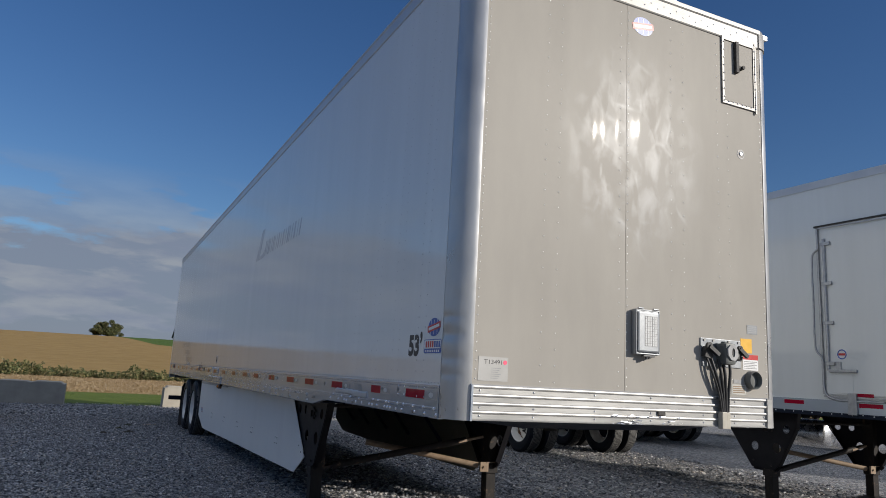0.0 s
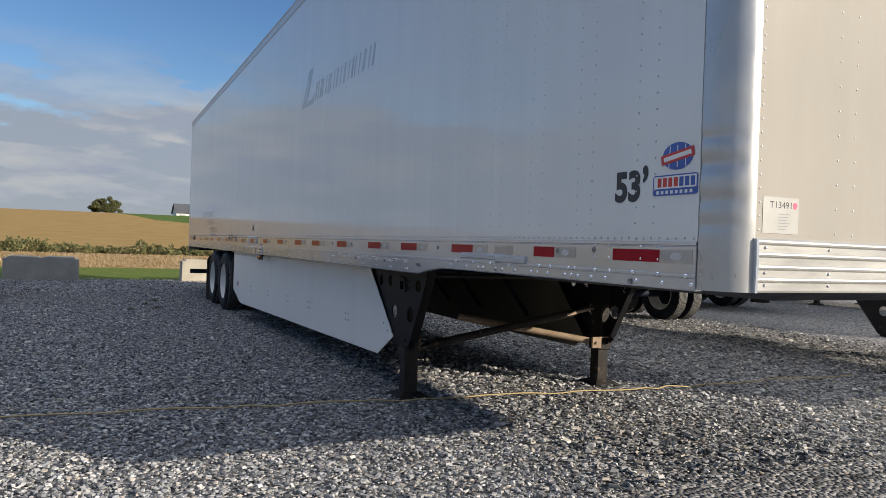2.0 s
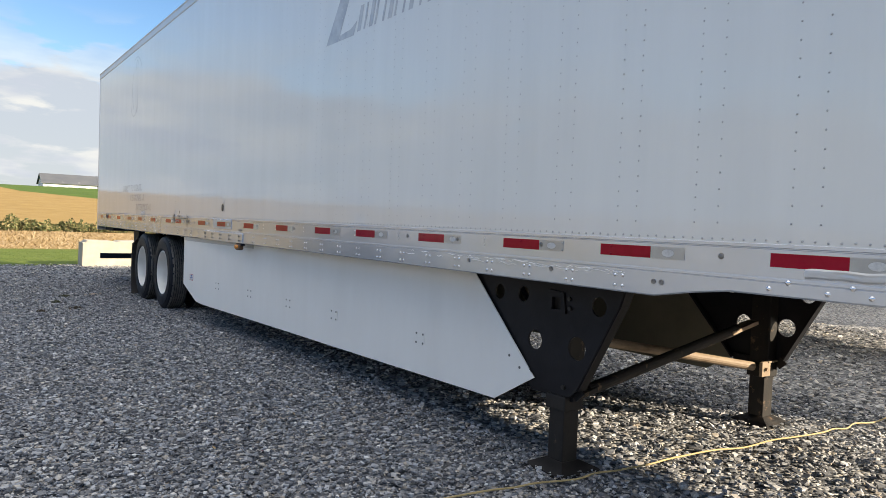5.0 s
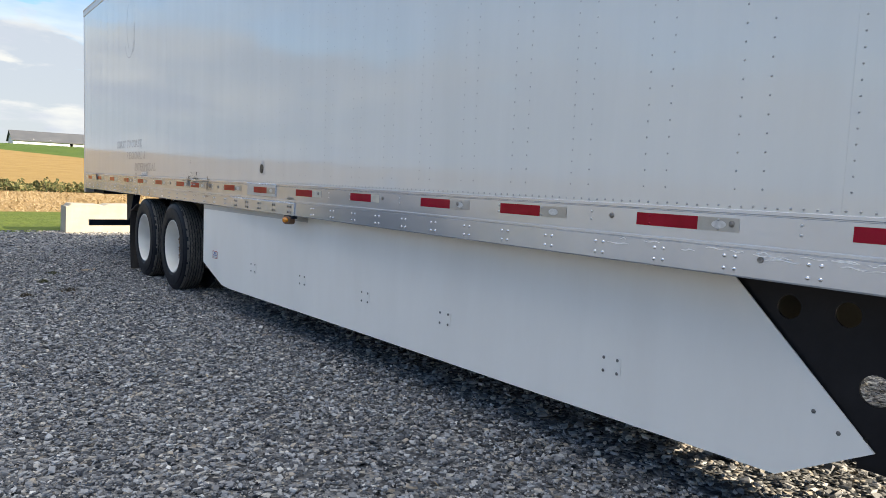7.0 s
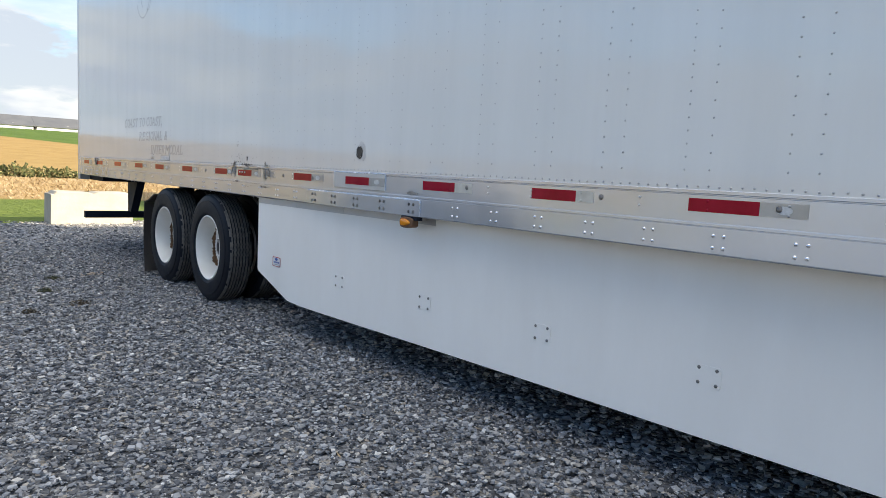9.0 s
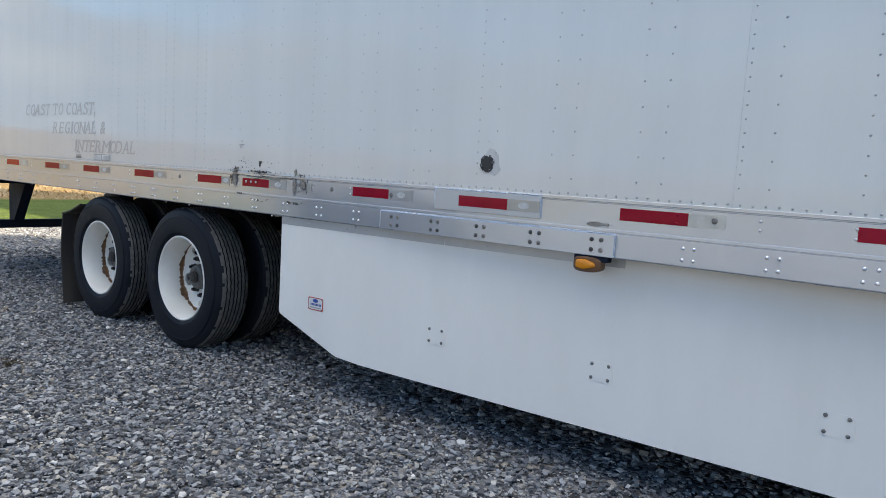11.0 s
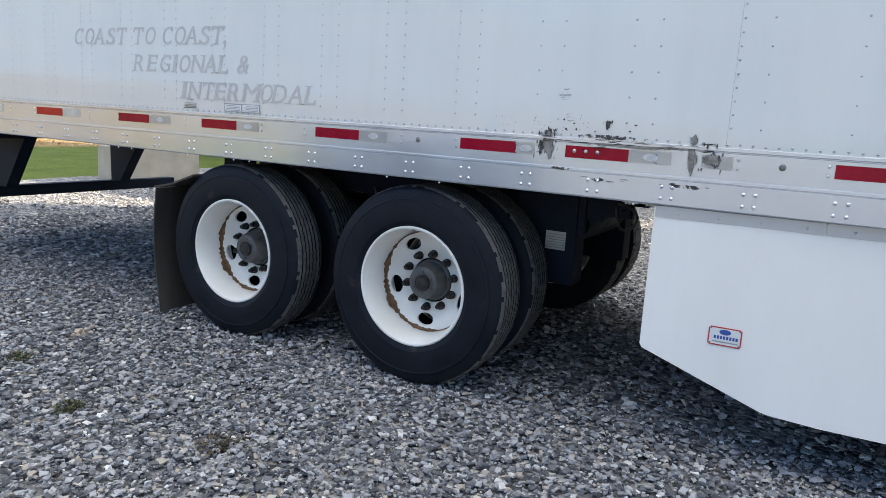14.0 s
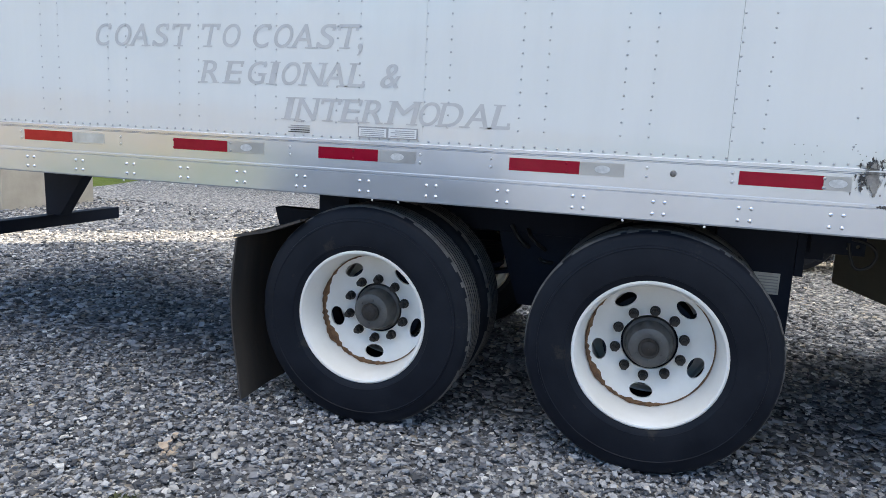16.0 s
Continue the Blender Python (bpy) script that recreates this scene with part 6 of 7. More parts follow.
SK = [(9.895, 1.026), (9.895, 0.452), (9.885, 0.435), (9.41, 0.268), (9.38, 0.262), (9.2, 0.252)] + [(9.2 - 5.25 * i / 14, 0.252 - 0.004 * math.sin(math.pi * i / 14) + 0.031 * (i / 14) ** 1.6) for i in range(1, 15)] + [(3.62, 0.470), (4.185, 1.026)] + [(4.185 + 5.71 * i / 14, 1.026) for i in range(1, 14)]
for side in (0, 1):
    bm = plate(SK, [], 0.006, lambda u, v, w: (skirt_x(u) + w, u, v))
    if side:
        for v in bm.verts:
            v.co.x = W_T - v.co.x
    s = part("side_skirt", bm, "skirt", T, "white aerodynamic side skirt panel")
    bm = plate([(y, min(z, 1.0)) for y, z in SK], [], 0.002, lambda u, v, w: (skirt_x(u) + 0.0085 + w, u, v))
    if side:
        for v in bm.verts:
            v.co.x = W_T - v.co.x
    part("skirt_liner", bm, "olive", s, "dull olive grey back of the skirt")
    flip = (lambda x: W_T - x) if side else (lambda x: x)
    for a, b in ((9.89, 9.28), (9.275, 8.67), (8.665, 7.72)):
        bm = bmesh.new()
        loft(bm, [[(flip(skirt_x(u) - 0.003), u, 0.985), (flip(skirt_x(u) + 0.0), u, 0.985), (flip(skirt_x(u) + 0.0), u, 1.03), (flip(skirt_x(u) - 0.003), u, 1.03)] for u in (a, b)])
        part("skirt_rail", bm, "alu_dull", s)
    if not side:
        domes("skirt_rivets", [(skirt_x(u) - 0.003, u, 1.006) for u in [7.8 + 0.154 * i for i in range(14)]], (-1, 0, 0), 0.006, 0.004, "rivet", s)
        for y, z in ((8.692, 0.515), (7.795, 0.519), (6.878, 0.520), (5.987, 0.523), (4.745, 0.520)):
            a = [(y - 0.050, z - 0.044), (y + 0.045, z - 0.044), (y + 0.055, z - 0.036), (y + 0.055, z + 0.036), (y + 0.045, z + 0.044), (y - 0.050, z + 0.044), (y - 0.060, z + 0.036), (y - 0.060, z - 0.036)]
            q = part("fixing_plate", plate(a, [], 0.0025, lambda u, v, w: (skirt_x(u) - 0.0005 - w, u, v)), "skirt", s)
            domes("fixing_bolts", [(skirt_x(y + dy) - 0.003, y + dy, z + dz) for dy in (-0.04, 0.038) for dz in (-0.031, 0.031)], (-1, 0, 0), 0.0085, 0.006, "bolt", q)
        domes("fixing_bolts", [(skirt_x(u) - 0.0005, u, v) for u, v in ((3.83, 0.56), (3.74, 0.505))], (-1, 0, 0), 0.009, 0.006, "bolt", s)
        a = [(9.515, 0.505), (9.625, 0.505), (9.632, 0.511), (9.632, 0.573), (9.625, 0.580), (9.515, 0.580), (9.508, 0.573), (9.508, 0.511)]
        up = lambda e: (lambda u, v, w: (skirt_x(u) - 0.0006 - e - w, u, v))
        q = part("skirt_label", plate(a, [], 0.0015, up(0)), "decal_red", s, "white maker's label with red edge and blue bars")
        part("label_field", plate(rect(9.513, 9.627, 0.510, 0.575), [], 0.0004, up(0.0016)), "decal_white", q)
        part("label_badge", plate(circle(9.57, 0.561, 0.022, 0.011, 16), [], 0.0003, up(0.0021)), "decal_blue", q)
        for i in range(8):
            part("label_bar", plate(rect(9.610 - 0.0115 * i - 0.008, 9.610 - 0.0115 * i, 0.532, 0.545), [], 0.0003, up(0.0021)), "decal_blue", q)
        part("label_bar", plate(rect(9.52, 9.615, 0.518, 0.523), [], 0.0003, up(0.0021)), "decal_grey", q)
        domes("label_rivets", [(skirt_x(u) - 0.002, u, v) for u in (9.517, 9.623) for v in (0.513, 0.572)], (-1, 0, 0), 0.004, 0.003, "bolt", q)
    # struts behind the skirt
    for y in (8.66, 7.77, 6.87, 5.955, 4.83):
        part("skirt_strut", beam(bmesh.new(), (flip(skirt_x(y) + 0.02), y, 0.50), (flip(skirt_x(y) + 0.45), y, 1.05), 0.04, 0.03), "black", s)
# amber marker lamp under the rail
def pod(y, z, ry, rz, tip, steps):
    """A rounded lamp body that stands out along -x and tapers towards its forward end."""
    bm = bmesh.new()
    rings = []
    for x, k in steps:
        ring = []
        for i in range(24):
            c, d = math.cos(2 * math.pi * i / 24), math.sin(2 * math.pi * i / 24)
            u, v = math.copysign(abs(c) ** 0.55, c), math.copysign(abs(d) ** 0.55, d)
            ring.append((x, y + ry * k * u, z + rz * k * v * (1 - tip * max(0.0, -u))))
        rings.append(ring)
    loft(bm, rings)
    return bm


lm = part("marker_lamp", pod(7.833, 0.997, 0.064, 0.033, 0.12, ((0.02, 1.0), (-0.018, 1.0), (-0.024, 0.94), (-0.026, 0.86))), "lamp_base", T, "brown marker lamp base")
part("amber_lens", pod(7.836, 0.998, 0.046, 0.021, 0.55, ((-0.022, 1.0), (-0.032, 0.97), (-0.038, 0.86), (-0.041, 0.6))), "amber", lm, "amber marker lens", True)
bm = bmesh.new()
for i in range(4):
    box(bm, -0.0418, -0.036, 7.826 + 0.011 * i, 7.8285 + 0.011 * i, 0.988, 1.008)
part("lens_rib", bm, "amber", lm)
part("lamp_bracket", B(-0.012, 0.03, 7.745, 7.90, 1.012, 1.0335, 0.002), "black", lm)

# tandem, suspension and rear end
for y in (11.055, 12.305):
    axle_set(T, y, W_T, -31.0 if y < 12 else 38.0)
front_wheel = [o for o in T.children if o.name.startswith("wheel")][0]
bm = bmesh.new()
for k in range(5):
    a = -2.32 + 0.05 * k
    bmesh.ops.create_icosphere(bm, subdivisions=1, radius=0.010 - 0.001 * abs(k - 2), matrix=Matrix.Translation((0.0265, 11.055 + (0.287 + 0.003 * (k % 2)) * math.cos(a), 0.488 + 0.287 * math.sin(a))) @ Matrix.Diagonal((0.5, 1, 1, 1)))
spot = part("rust_spot", bm, "rust", front_wheel)
spot.matrix_parent_inverse = front_wheel.matrix_local.inverted()
for x in (0.80, W_T - 0.80):
    s = -1 if x > 1.3 else 1
    f = part("slider_rail", B(x - 0.05, x + 0.05, 10.33, 12.80, 0.835, 1.035, 0.006), "black", T)
    part("hanger", B(x - 0.095, x + 0.06, 10.455, 10.80, 0.475, 1.0, 0.006), "black", f)
    part("rail_stop", B(x - 0.09, x - 0.052, 10.415, 10.453, 0.755, 1.0, 0.004), "black", f)
    for y in (11.64, 12.95):
        bm = bmesh.new()
        loft(bm, [[(x - 0.045, y - a, z), (x + 0.045, y - a, z), (x + 0.045, y + b, z), (x - 0.045, y + b, z)] for z, a, b in ((0.86, 0.22, 0.22), (0.66, 0.14, 0.16), (0.46, 0.07, 0.09))])
        part("hanger", bm, "black", f)
    for y in (11.045, 12.292):
        bm = bmesh.new()
        for k in range(3):
            loft(bm, [[(x - 0.038, y + d, z + k * 0.022), (x + 0.038, y + d, z + k * 0.022), (x + 0.038, y + d, z + 0.02 + k * 0.022), (x - 0.038, y + d, z + 0.02 + k * 0.022)] for d, z in ((-0.56 + 0.1 * k, 0.63), (-0.25, 0.57), (0.0, 0.555), (0.25, 0.57), (0.56 - 0.1 * k, 0.63))])
        part("leaf_spring", bm, "black", f)
        bm = bmesh.new()
        tube(bm, (x + 0.15 * s, y + 0.22, 0.60), (x + 0.15 * s, y + 0.45, 0.66), 0.085)
        part("brake_chamber", bm, "black", f)
bm = bmesh.new()
tube(bm, (0.95, 10.6, 0.80), (1.7, 10.6, 0.80), 0.14, seg=24)
part("air_tank", bm, "black", T)
lb = part("plate_label", flat_side(rect(10.508, 10.622, 0.662, 0.762), 0.7035), "silver_old", T, "small yellowed instruction label")
for i in range(6):
    part("label_line", flat_side(rect(10.515, 10.615 - 0.012 * (i % 2), 0.672 + 0.014 * i, 0.677 + 0.014 * i), 0.7021, 0.0004), "decal_grey", lb)
part("slider_bracket", plate(rect(10.18, 10.40, 0.875, 1.03), [circle(10.21, 0.915, 0.009), circle(10.25, 0.905, 0.007)], 0.012, lambda u, v, w: (0.70 + w, u, v)), "black", T)
hose("brake_hose", [(0.69, 10.24, 0.95), (0.69, 10.17, 0.93), (0.69, 10.14, 0.90), (0.69, 10.14, 0.86), (0.69, 10.17, 0.825), (0.69, 10.21, 0.82), (0.69, 10.23, 0.85), (0.70, 10.25, 0.93)], 0.007, "hose", T)
bm = bmesh.new()
rng = random.Random(12)
box(bm, 0.05, 0.075, 9.90, 10.04, 1.026, 1.045)
for k in range(9):
    y = 9.905 + 0.0145 * k
    box(bm, 0.055, 0.07, y, y + 0.010, 1.026 - 0.012 * rng.random(), 1.03)
part("torn_bracket", bm, "alu_dull", T)
hose("brake_hose", [(0.72, 11.78, 0.88), (0.70, 11.72, 0.80), (0.80, 11.66, 0.74), (0.74, 11.60, 0.70), (0.86, 11.52, 0.72)], 0.011, "hose", T)
hose("brake_hose", [(0.75, 11.70, 0.86), (0.68, 11.66, 0.82), (0.74, 11.60, 0.76)], 0.009, "hose", T)
# mud flaps
for side in (0, 1):
    bm = bmesh.new()
    rows = []
    for i in range(9):
        z = 0.80 - 0.79 * i / 8
        rows.append([(x - 0.085, 12.93 + 0.03 * math.sin(i * 0.5) + 0.05 * (1 - abs((x - 0.36) / 0.32)) * 0.4 - o, z) for o in (0.0, 0.009) for x in ((0.09, 0.2, 0.36, 0.52, 0.68) if o == 0 else (0.68, 0.52, 0.36, 0.2, 0.09))])
    loft(bm, rows)
    if side:
        for v in bm.verts:
            v.co.x = W_T - v.co.x
    f = part("mud_flap", bm, "flap", T, "worn black rubber mud flap", True)
    bm = bmesh.new()
    a = 0.005 if not side else W_T - 0.595
    loft(bm, [[(a, y, z), (a + 0.59, y, z), (a + 0.59, y, z + 0.012), (a, y, z + 0.012)] for y, z in ((12.945, 0.80), (12.78, 0.835), (12.60, 0.90))])
    part("flap_bracket", bm, "flap", f)
    bm = bmesh.new()
    box(bm, a + 0.3, a + 0.42, 12.50, 12.66, 0.89, 1.03, 0.004)
    part("flap_hanger", bm, "black", f)
# rear frame and underride guard
bm = bmesh.new()
box(bm, 0.0, 0.11, L_T - 0.10, L_T, 0.955, 3.99, 0.006)
box(bm, W_T - 0.11, W_T, L_T - 0.10, L_T, 0.955, 3.99, 0.006)
box(bm, 0.11, W_T - 0.11, L_T - 0.10, L_T, 0.955, 1.15, 0.006)
box(bm, 0.11, W_T - 0.11, L_T - 0.10, L_T, 3.80, 3.99, 0.006)
part("rear_frame", bm, "alu_dull", T, "plain metal rear frame")
part("rear_doors", B(0.112, W_T - 0.112, L_T - 0.07, L_T - 0.02, 1.152, 3.798), "skin", T)
part("rear_underframe", B(0.14, W_T - 0.14, 15.3, L_T - 0.1, 0.955, 1.035), "black", T)
g = part("underride_guard", B(0.03, W_T - 0.03, 15.85, 15.95, 0.395, 0.495, 0.006), "black", T, "black steel rear underride guard")
for x in (0.70, W_T - 0.70):
    bm = bmesh.new()
    loft(bm, [[(x - 0.055, y0, z), (x + 0.055, y0, z), (x + 0.055, y1, z), (x - 0.055, y1, z)] for z, y0, y1 in ((0.49, 15.80, 15.94), (0.97, 15.45, 15.95))])
    part("guard_post", bm, "black", g)

# ---- the neighbouring trailer ----
NX, NY, W_N, L_N = 5.66, -0.42, 2.56, 10.86
nb = thing("neighbour_trailer", (NX, NY, 0), "white box trailer with a side door parked alongside", "trailer")
Z_N = 3.845
bm = bmesh.new()
box(bm, 0.0, W_N, 0.0, L_N, 1.29, Z_N - 0.09, 0.0)
part("cargo_box", bm, "skin", nb)
bm = bmesh.new()
loft(bm, [[(-0.012, y, Z_N - 0.10), (-0.012, y, Z_N - 0.01), (0.02, y, Z_N), (W_N - 0.02, y, Z_N), (W_N + 0.012, y, Z_N - 0.01), (W_N + 0.012, y, Z_N - 0.10)] for y in (-0.02, 6.0, L_N + 0.02)])
part("roof", bm, "alu_dull", nb)
for x in (-0.008, W_N + 0.008):
    bm = bmesh.new()
    loft(bm, [[(x - 0.008, y, 1.135), (x + 0.008, y, 1.135), (x + 0.008, y, 1.30), (x - 0.008, y, 1.30)] for y in (0.0, 6.0, L_N)])
    part("bottom_rail", bm, "alu", nb, "dull aluminium rail")
    bm = bmesh.new()
    box(bm, x - 0.012, x + 0.012, 0.0, L_N, 1.12, 1.165, 0.002)
    part("rail_lip", bm, "black", nb)
domes("rivets", [(-0.0205, 0.1 + 0.12 * i, 1.148 + 0.008 * (i % 2)) for i in range(89)], (-1, 0, 0), 0.008, 0.005, "rivet", nb)
for i in range(11):
    hi = 1.02 + 0.92 * i
    part("red_tape", plate(rect(hi - 0.26, hi, 1.235, 1.279), [], 0.0015, lambda u, v, w: (-0.0165 - w, u, v)), "red", nb)
part("red_tape", plate(rect(1.77, 2.03, 1.338, 1.382), [], 0.0015, lambda u, v, w: (-0.0225 - w, u, v)), "red", nb)
# side door with hinge post, hold-back rods and lock
D0, D1 = 0.55, 2.35
dr = part("side_door", B(-0.022, -0.002, D0, D1 - 0.05, 1.36, 3.22, 0.004), "skin", nb, "white side door with steel hinges and rods")
bm = bmesh.new()
for a, b in (((D0 - 0.03, 3.24), (D1, 3.26)), ((D1, 3.26), (D1 - 0.01, 1.36)), ((D1 - 0.01, 1.34), (D0 - 0.03, 1.32)), ((D0 - 0.03, 1.32), (D0 - 0.03, 3.24))):
    beam(bm, (-0.016, a[0], a[1]), (-0.016, b[0], b[1]), 0.022, 0.022)
part("door_frame", bm, "chain_grey", dr)
part("drip_strip", B(-0.04, -0.004, D0 - 0.05, D1 + 0.03, 3.265, 3.285, 0.003), "scuff", dr)
bm = bmesh.new()
tube(bm, (-0.035, D1 - 0.09, 1.62), (-0.035, D1 - 0.09, 3.12), 0.018)
for z in (1.70, 2.15, 2.6, 3.06):
    box(bm, -0.05, -0.01, D1 - 0.17, D1 - 0.05, z - 0.02, z + 0.02, 0.004)
part("hinge_post", bm, "chain_grey", dr)
hose("holdback_rod", [(-0.03, D1 - 0.02, 3.02), (-0.045, D1 + 0.045, 2.95), (-0.05, D1 + 0.055, 2.84), (-0.05, D1 + 0.055, 2.4), (-0.05, D1 + 0.055, 1.95), (-0.045, D1 + 0.045, 1.84), (-0.03, D1 - 0.01, 1.76), (-0.03, D1 - 0.02, 1.62), (-0.03, D1 - 0.02, 1.44), (-0.03, D1 - 0.05, 1.35), (-0.03, D1 - 0.14, 1.31), (-0.03, D1 - 0.3, 1.30), (-0.03, D1 - 0.7, 1.30)], 0.012, "chain_grey", dr)
bm = bmesh.new()
box(bm, -0.055, -0.02, D1 - 0.42, D1 - 0.10, 1.60, 1.635, 0.008)
box(bm, -0.05, -0.02, D1 - 0.24, D1 - 0.19, 1.62, 1.72, 0.006)
part("door_lock", bm, "chain_grey", dr)
part("lock_bracket", B(-0.045, -0.018, D1 - 0.40, D1 - 0.30, 1.15, 1.38, 0.006), "chain_grey", dr)
part("lock_plate", B(-0.026, -0.02, D1 - 0.36, D1 - 0.12, 1.38, 1.58, 0.003), "skin", dr)
b = part("round_badge", plate(circle(D1 - 0.245, 1.80, 0.055, seg=24), [circle(D1 - 0.245, 1.80, 0.043, seg=24)], 0.001, lambda u, v, w: (-0.0225 - w, u, v)), "decal_blue", dr)
part("badge_band", plate(rect(D1 - 0.285, D1 - 0.205, 1.788, 1.812), [], 0.001, lambda u, v, w: (-0.0225 - w, u, v)), "decal_red", b)
part("floor_panel", B(0.03, W_N - 0.03, 0.1, L_N - 0.1, 1.17, 1.28), "black", nb)
landing_gear(nb, W_N, 3.30, 1.15)
for y in (8.80, 10.07):
    axle_set(nb, y, W_N, 40.0)
for x in (0.80, W_N - 0.80):
    part("slider_rail", B(x - 0.05, x + 0.05, 7.6, 10.75, 0.88, 1.17, 0.006), "black", nb)

tank = bmesh.new()
revolve(tank, [(-0.05, 0.001), (-0.045, 0.09), (-0.02, 0.17), (0.02, 0.20), (1.0, 0.20), (1.04, 0.17), (1.06, 0.001)], 28)
bmesh.ops.transform(tank, matrix=pose(2.36, 4.05, 0.79, 0, 0, 90), verts=tank.verts)
part("fuel_tank", tank, "alu_bright", nb, "bright round metal tank", True)

# ---- two more box trailers in the row, whose shade falls on the lawn and the gravel ----
ot = thing("row_trailer", (10.3, 9.15, 0), "white box trailer further along the row", "trailer", group="trailers further along the row")
part("cargo_box", B(0.0, 2.55, 0.0, 16.15, 1.20, 3.92), "skin", ot)
part("roof", B(-0.01, 2.56, -0.01, 16.16, 3.92, 4.0, 0.02), "alu_dull", ot)
for x in (-0.012, 2.562):
    part("bottom_rail", B(x - 0.01, x + 0.01, 0.0, 16.15, 1.08, 1.24, 0.004), "alu", ot)
part("floor_panel", B(0.03, 2.52, 0.1, 16.05, 1.10, 1.19), "black", ot)
landing_gear(ot, 2.55, 12.9, 1.10)
for y in (2.0, 3.25):
    axle_set(ot, y, 2.55, 20.0)
for x in (0.80, 1.75):
    part("slider_rail", B(x - 0.05, x + 0.05, 0.8, 4.6, 0.88, 1.10, 0.006), "black", ot)
copy_thing(ot, pose(15.35, -2.0, 0))

# ---- a flatbed parked on the other side, whose wheel end just shows ----
fb = thing("flatbed_trailer", (-6.33, 12.35, 0), "low grey flatbed trailer parked on the gravel", "trailer")
part("deck", B(0.0, 2.5, 0.3, 2.95, 0.98, 1.14, 0.01), "alu_dull", fb)
for y in (1.0, 2.25):
    axle_set(fb, y, 2.5, 15.0)
part("side_rail", B(2.44, 2.53, 0.25, 2.95, 1.02, 1.22, 0.01), "alu", fb)
bm = bmesh.new()
loft(bm, [[(2.05, y, z), (2.52, y, z), (2.52, y, z + 0.02), (2.05, y, z + 0.02)] for y, z in ((0.38, 0.95), (0.5, 1.06), (0.9, 1.09), (2.4, 1.09), (2.85, 0.98))])
part("fender", bm, "black", fb)
bm = bmesh.new()
loft(bm, [[(1.95, y, z), (x, y, z), (x, y + 0.012, z), (1.95, y + 0.012, z)] for z, x, y in ((0.12, 2.44, 0.30), (0.6, 2.48, 0.33), (1.0, 2.51, 0.34), (1.16, 2.53, 0.34))])
part("mud_flap", bm, "flap", fb, "black rubber mud flap")
lp = bmesh.new()
tube(lp, (2.35, 0.28, 1.34), (2.35, 0.22, 1.34), 0.09, seg=24)
part("round_lamp", lp, "decal_white", fb)
part("lamp_bracket", B(2.31, 2.39, 0.27, 0.31, 1.14, 1.28), "chain_grey", fb)

# ---- concrete barrier blocks along the yard's edge ----
def block(x0, x1, y0, label):
    ob = bmesh.new()
    n = 28
    top, w = [], x1 - x0
    for i in range(n + 1):
        u = i / n
        z = 0.635 - 0.035 * max(0.0, 1 - abs(u - 0.5) / 0.07) + 0.012 * noise.noise(Vector((x0 + u * 4, 3.1, 0)))
        if u < 0.04 or u > 0.96:
            z -= 0.05
        top.append((u * w, z))
    ring = [(0.0, 0.0), (w, 0.0), (w + 0.01, 0.05), (w, 0.55)] + [(u, z) for u, z in reversed(top)] + [(0.0, 0.55), (-0.01, 0.05)]
    loft(ob, [[(u + (0.015 if abs(k) else 0) * (1 if u < w / 2 else -1), y, z - (0.02 if abs(k) and z > 0.5 else 0)) for u, z in ring] for y, k in ((0.0, 1), (0.03, 0), (0.57, 0), (0.60, 1))])
    o = part("barrier_block", ob, "concrete")
    o.location = (x0, y0, -0.02)
    return tagged(o, label, "concrete block", group="concrete blocks along the yard's edge")


block(-4.12, -2.40, 19.25, "cast concrete barrier block on the gravel edge")
block(0.20, 1.66, 19.35, "cast concrete barrier block on the gravel edge")
block(4.40, 6.00, 19.45, "cast concrete barrier block on the gravel edge")

# ---- cord lying across the gravel ----
rng = random.Random(3)
CORD = [(-4.2, 3.72), (-2.4, 3.54), (-1.14, 3.42), (-0.3, 3.32), (0.35, 3.24), (1.0, 3.18), (2.3, 3.03), (2.9, 2.99), (4.0, 2.99), (5.4, 2.92)]
pts = []
for (xa, ya), (xb, yb) in zip(CORD, CORD[1:]):
    for k in range(5):
        u = k / 5
        pts.append((xa + (xb - xa) * u, ya + (yb - ya) * u + 0.014 * rng.uniform(-1, 1), (0.026 if xa < 2 else 0.034) + 0.008 * rng.uniform(-1, 1)))
cord = hose("cord", pts, 0.0055, "rope", None)
tagged(cord, "thin yellow cord lying across the gravel", "cord")

# ---- field edge, weeds, tree and barns ----
def leaf_cloud(rng, n, centre, spread, size, up=0.3):
    """Small bent leaves scattered in an ellipsoid: verts and faces."""
    vs, fs = [], []
    for _ in range(n):
        while True:
            d = np.array([rng.uniform(-1, 1) for _ in range(3)])
            if d @ d <= 1:
                break
        c = np.array(centre) + d * np.array(spread)
        a = np.array([rng.gauss(0, 1), rng.gauss(0, 1), rng.gauss(0, 0.7) + up])
        a /= np.linalg.norm(a)
        b = np.cross(a, [rng.gauss(0, 1), rng.gauss(0, 1), rng.gauss(0, 1)])
        b /= max(np.linalg.norm(b), 1e-6)
        s = size * rng.uniform(0.6, 1.4)
        o = len(vs)
        vs += [tuple(c - a * s), tuple(c + b * s * 0.45), tuple(c + a * s), tuple(c - b * s * 0.45)]
        fs += [(o, o + 1, o + 2, o + 3)]
    return vs, fs


def leaf_mesh(name, clouds, material):
    vs, fs = [], []
    for v, f in clouds:
        o = len(vs)
        vs += v
        fs += [tuple(i + o for i in q) for q in f]
    me = bpy.data.meshes.new(name)
    me.from_pydata(vs, [], fs)
    me.materials.append(M[material])
    return me


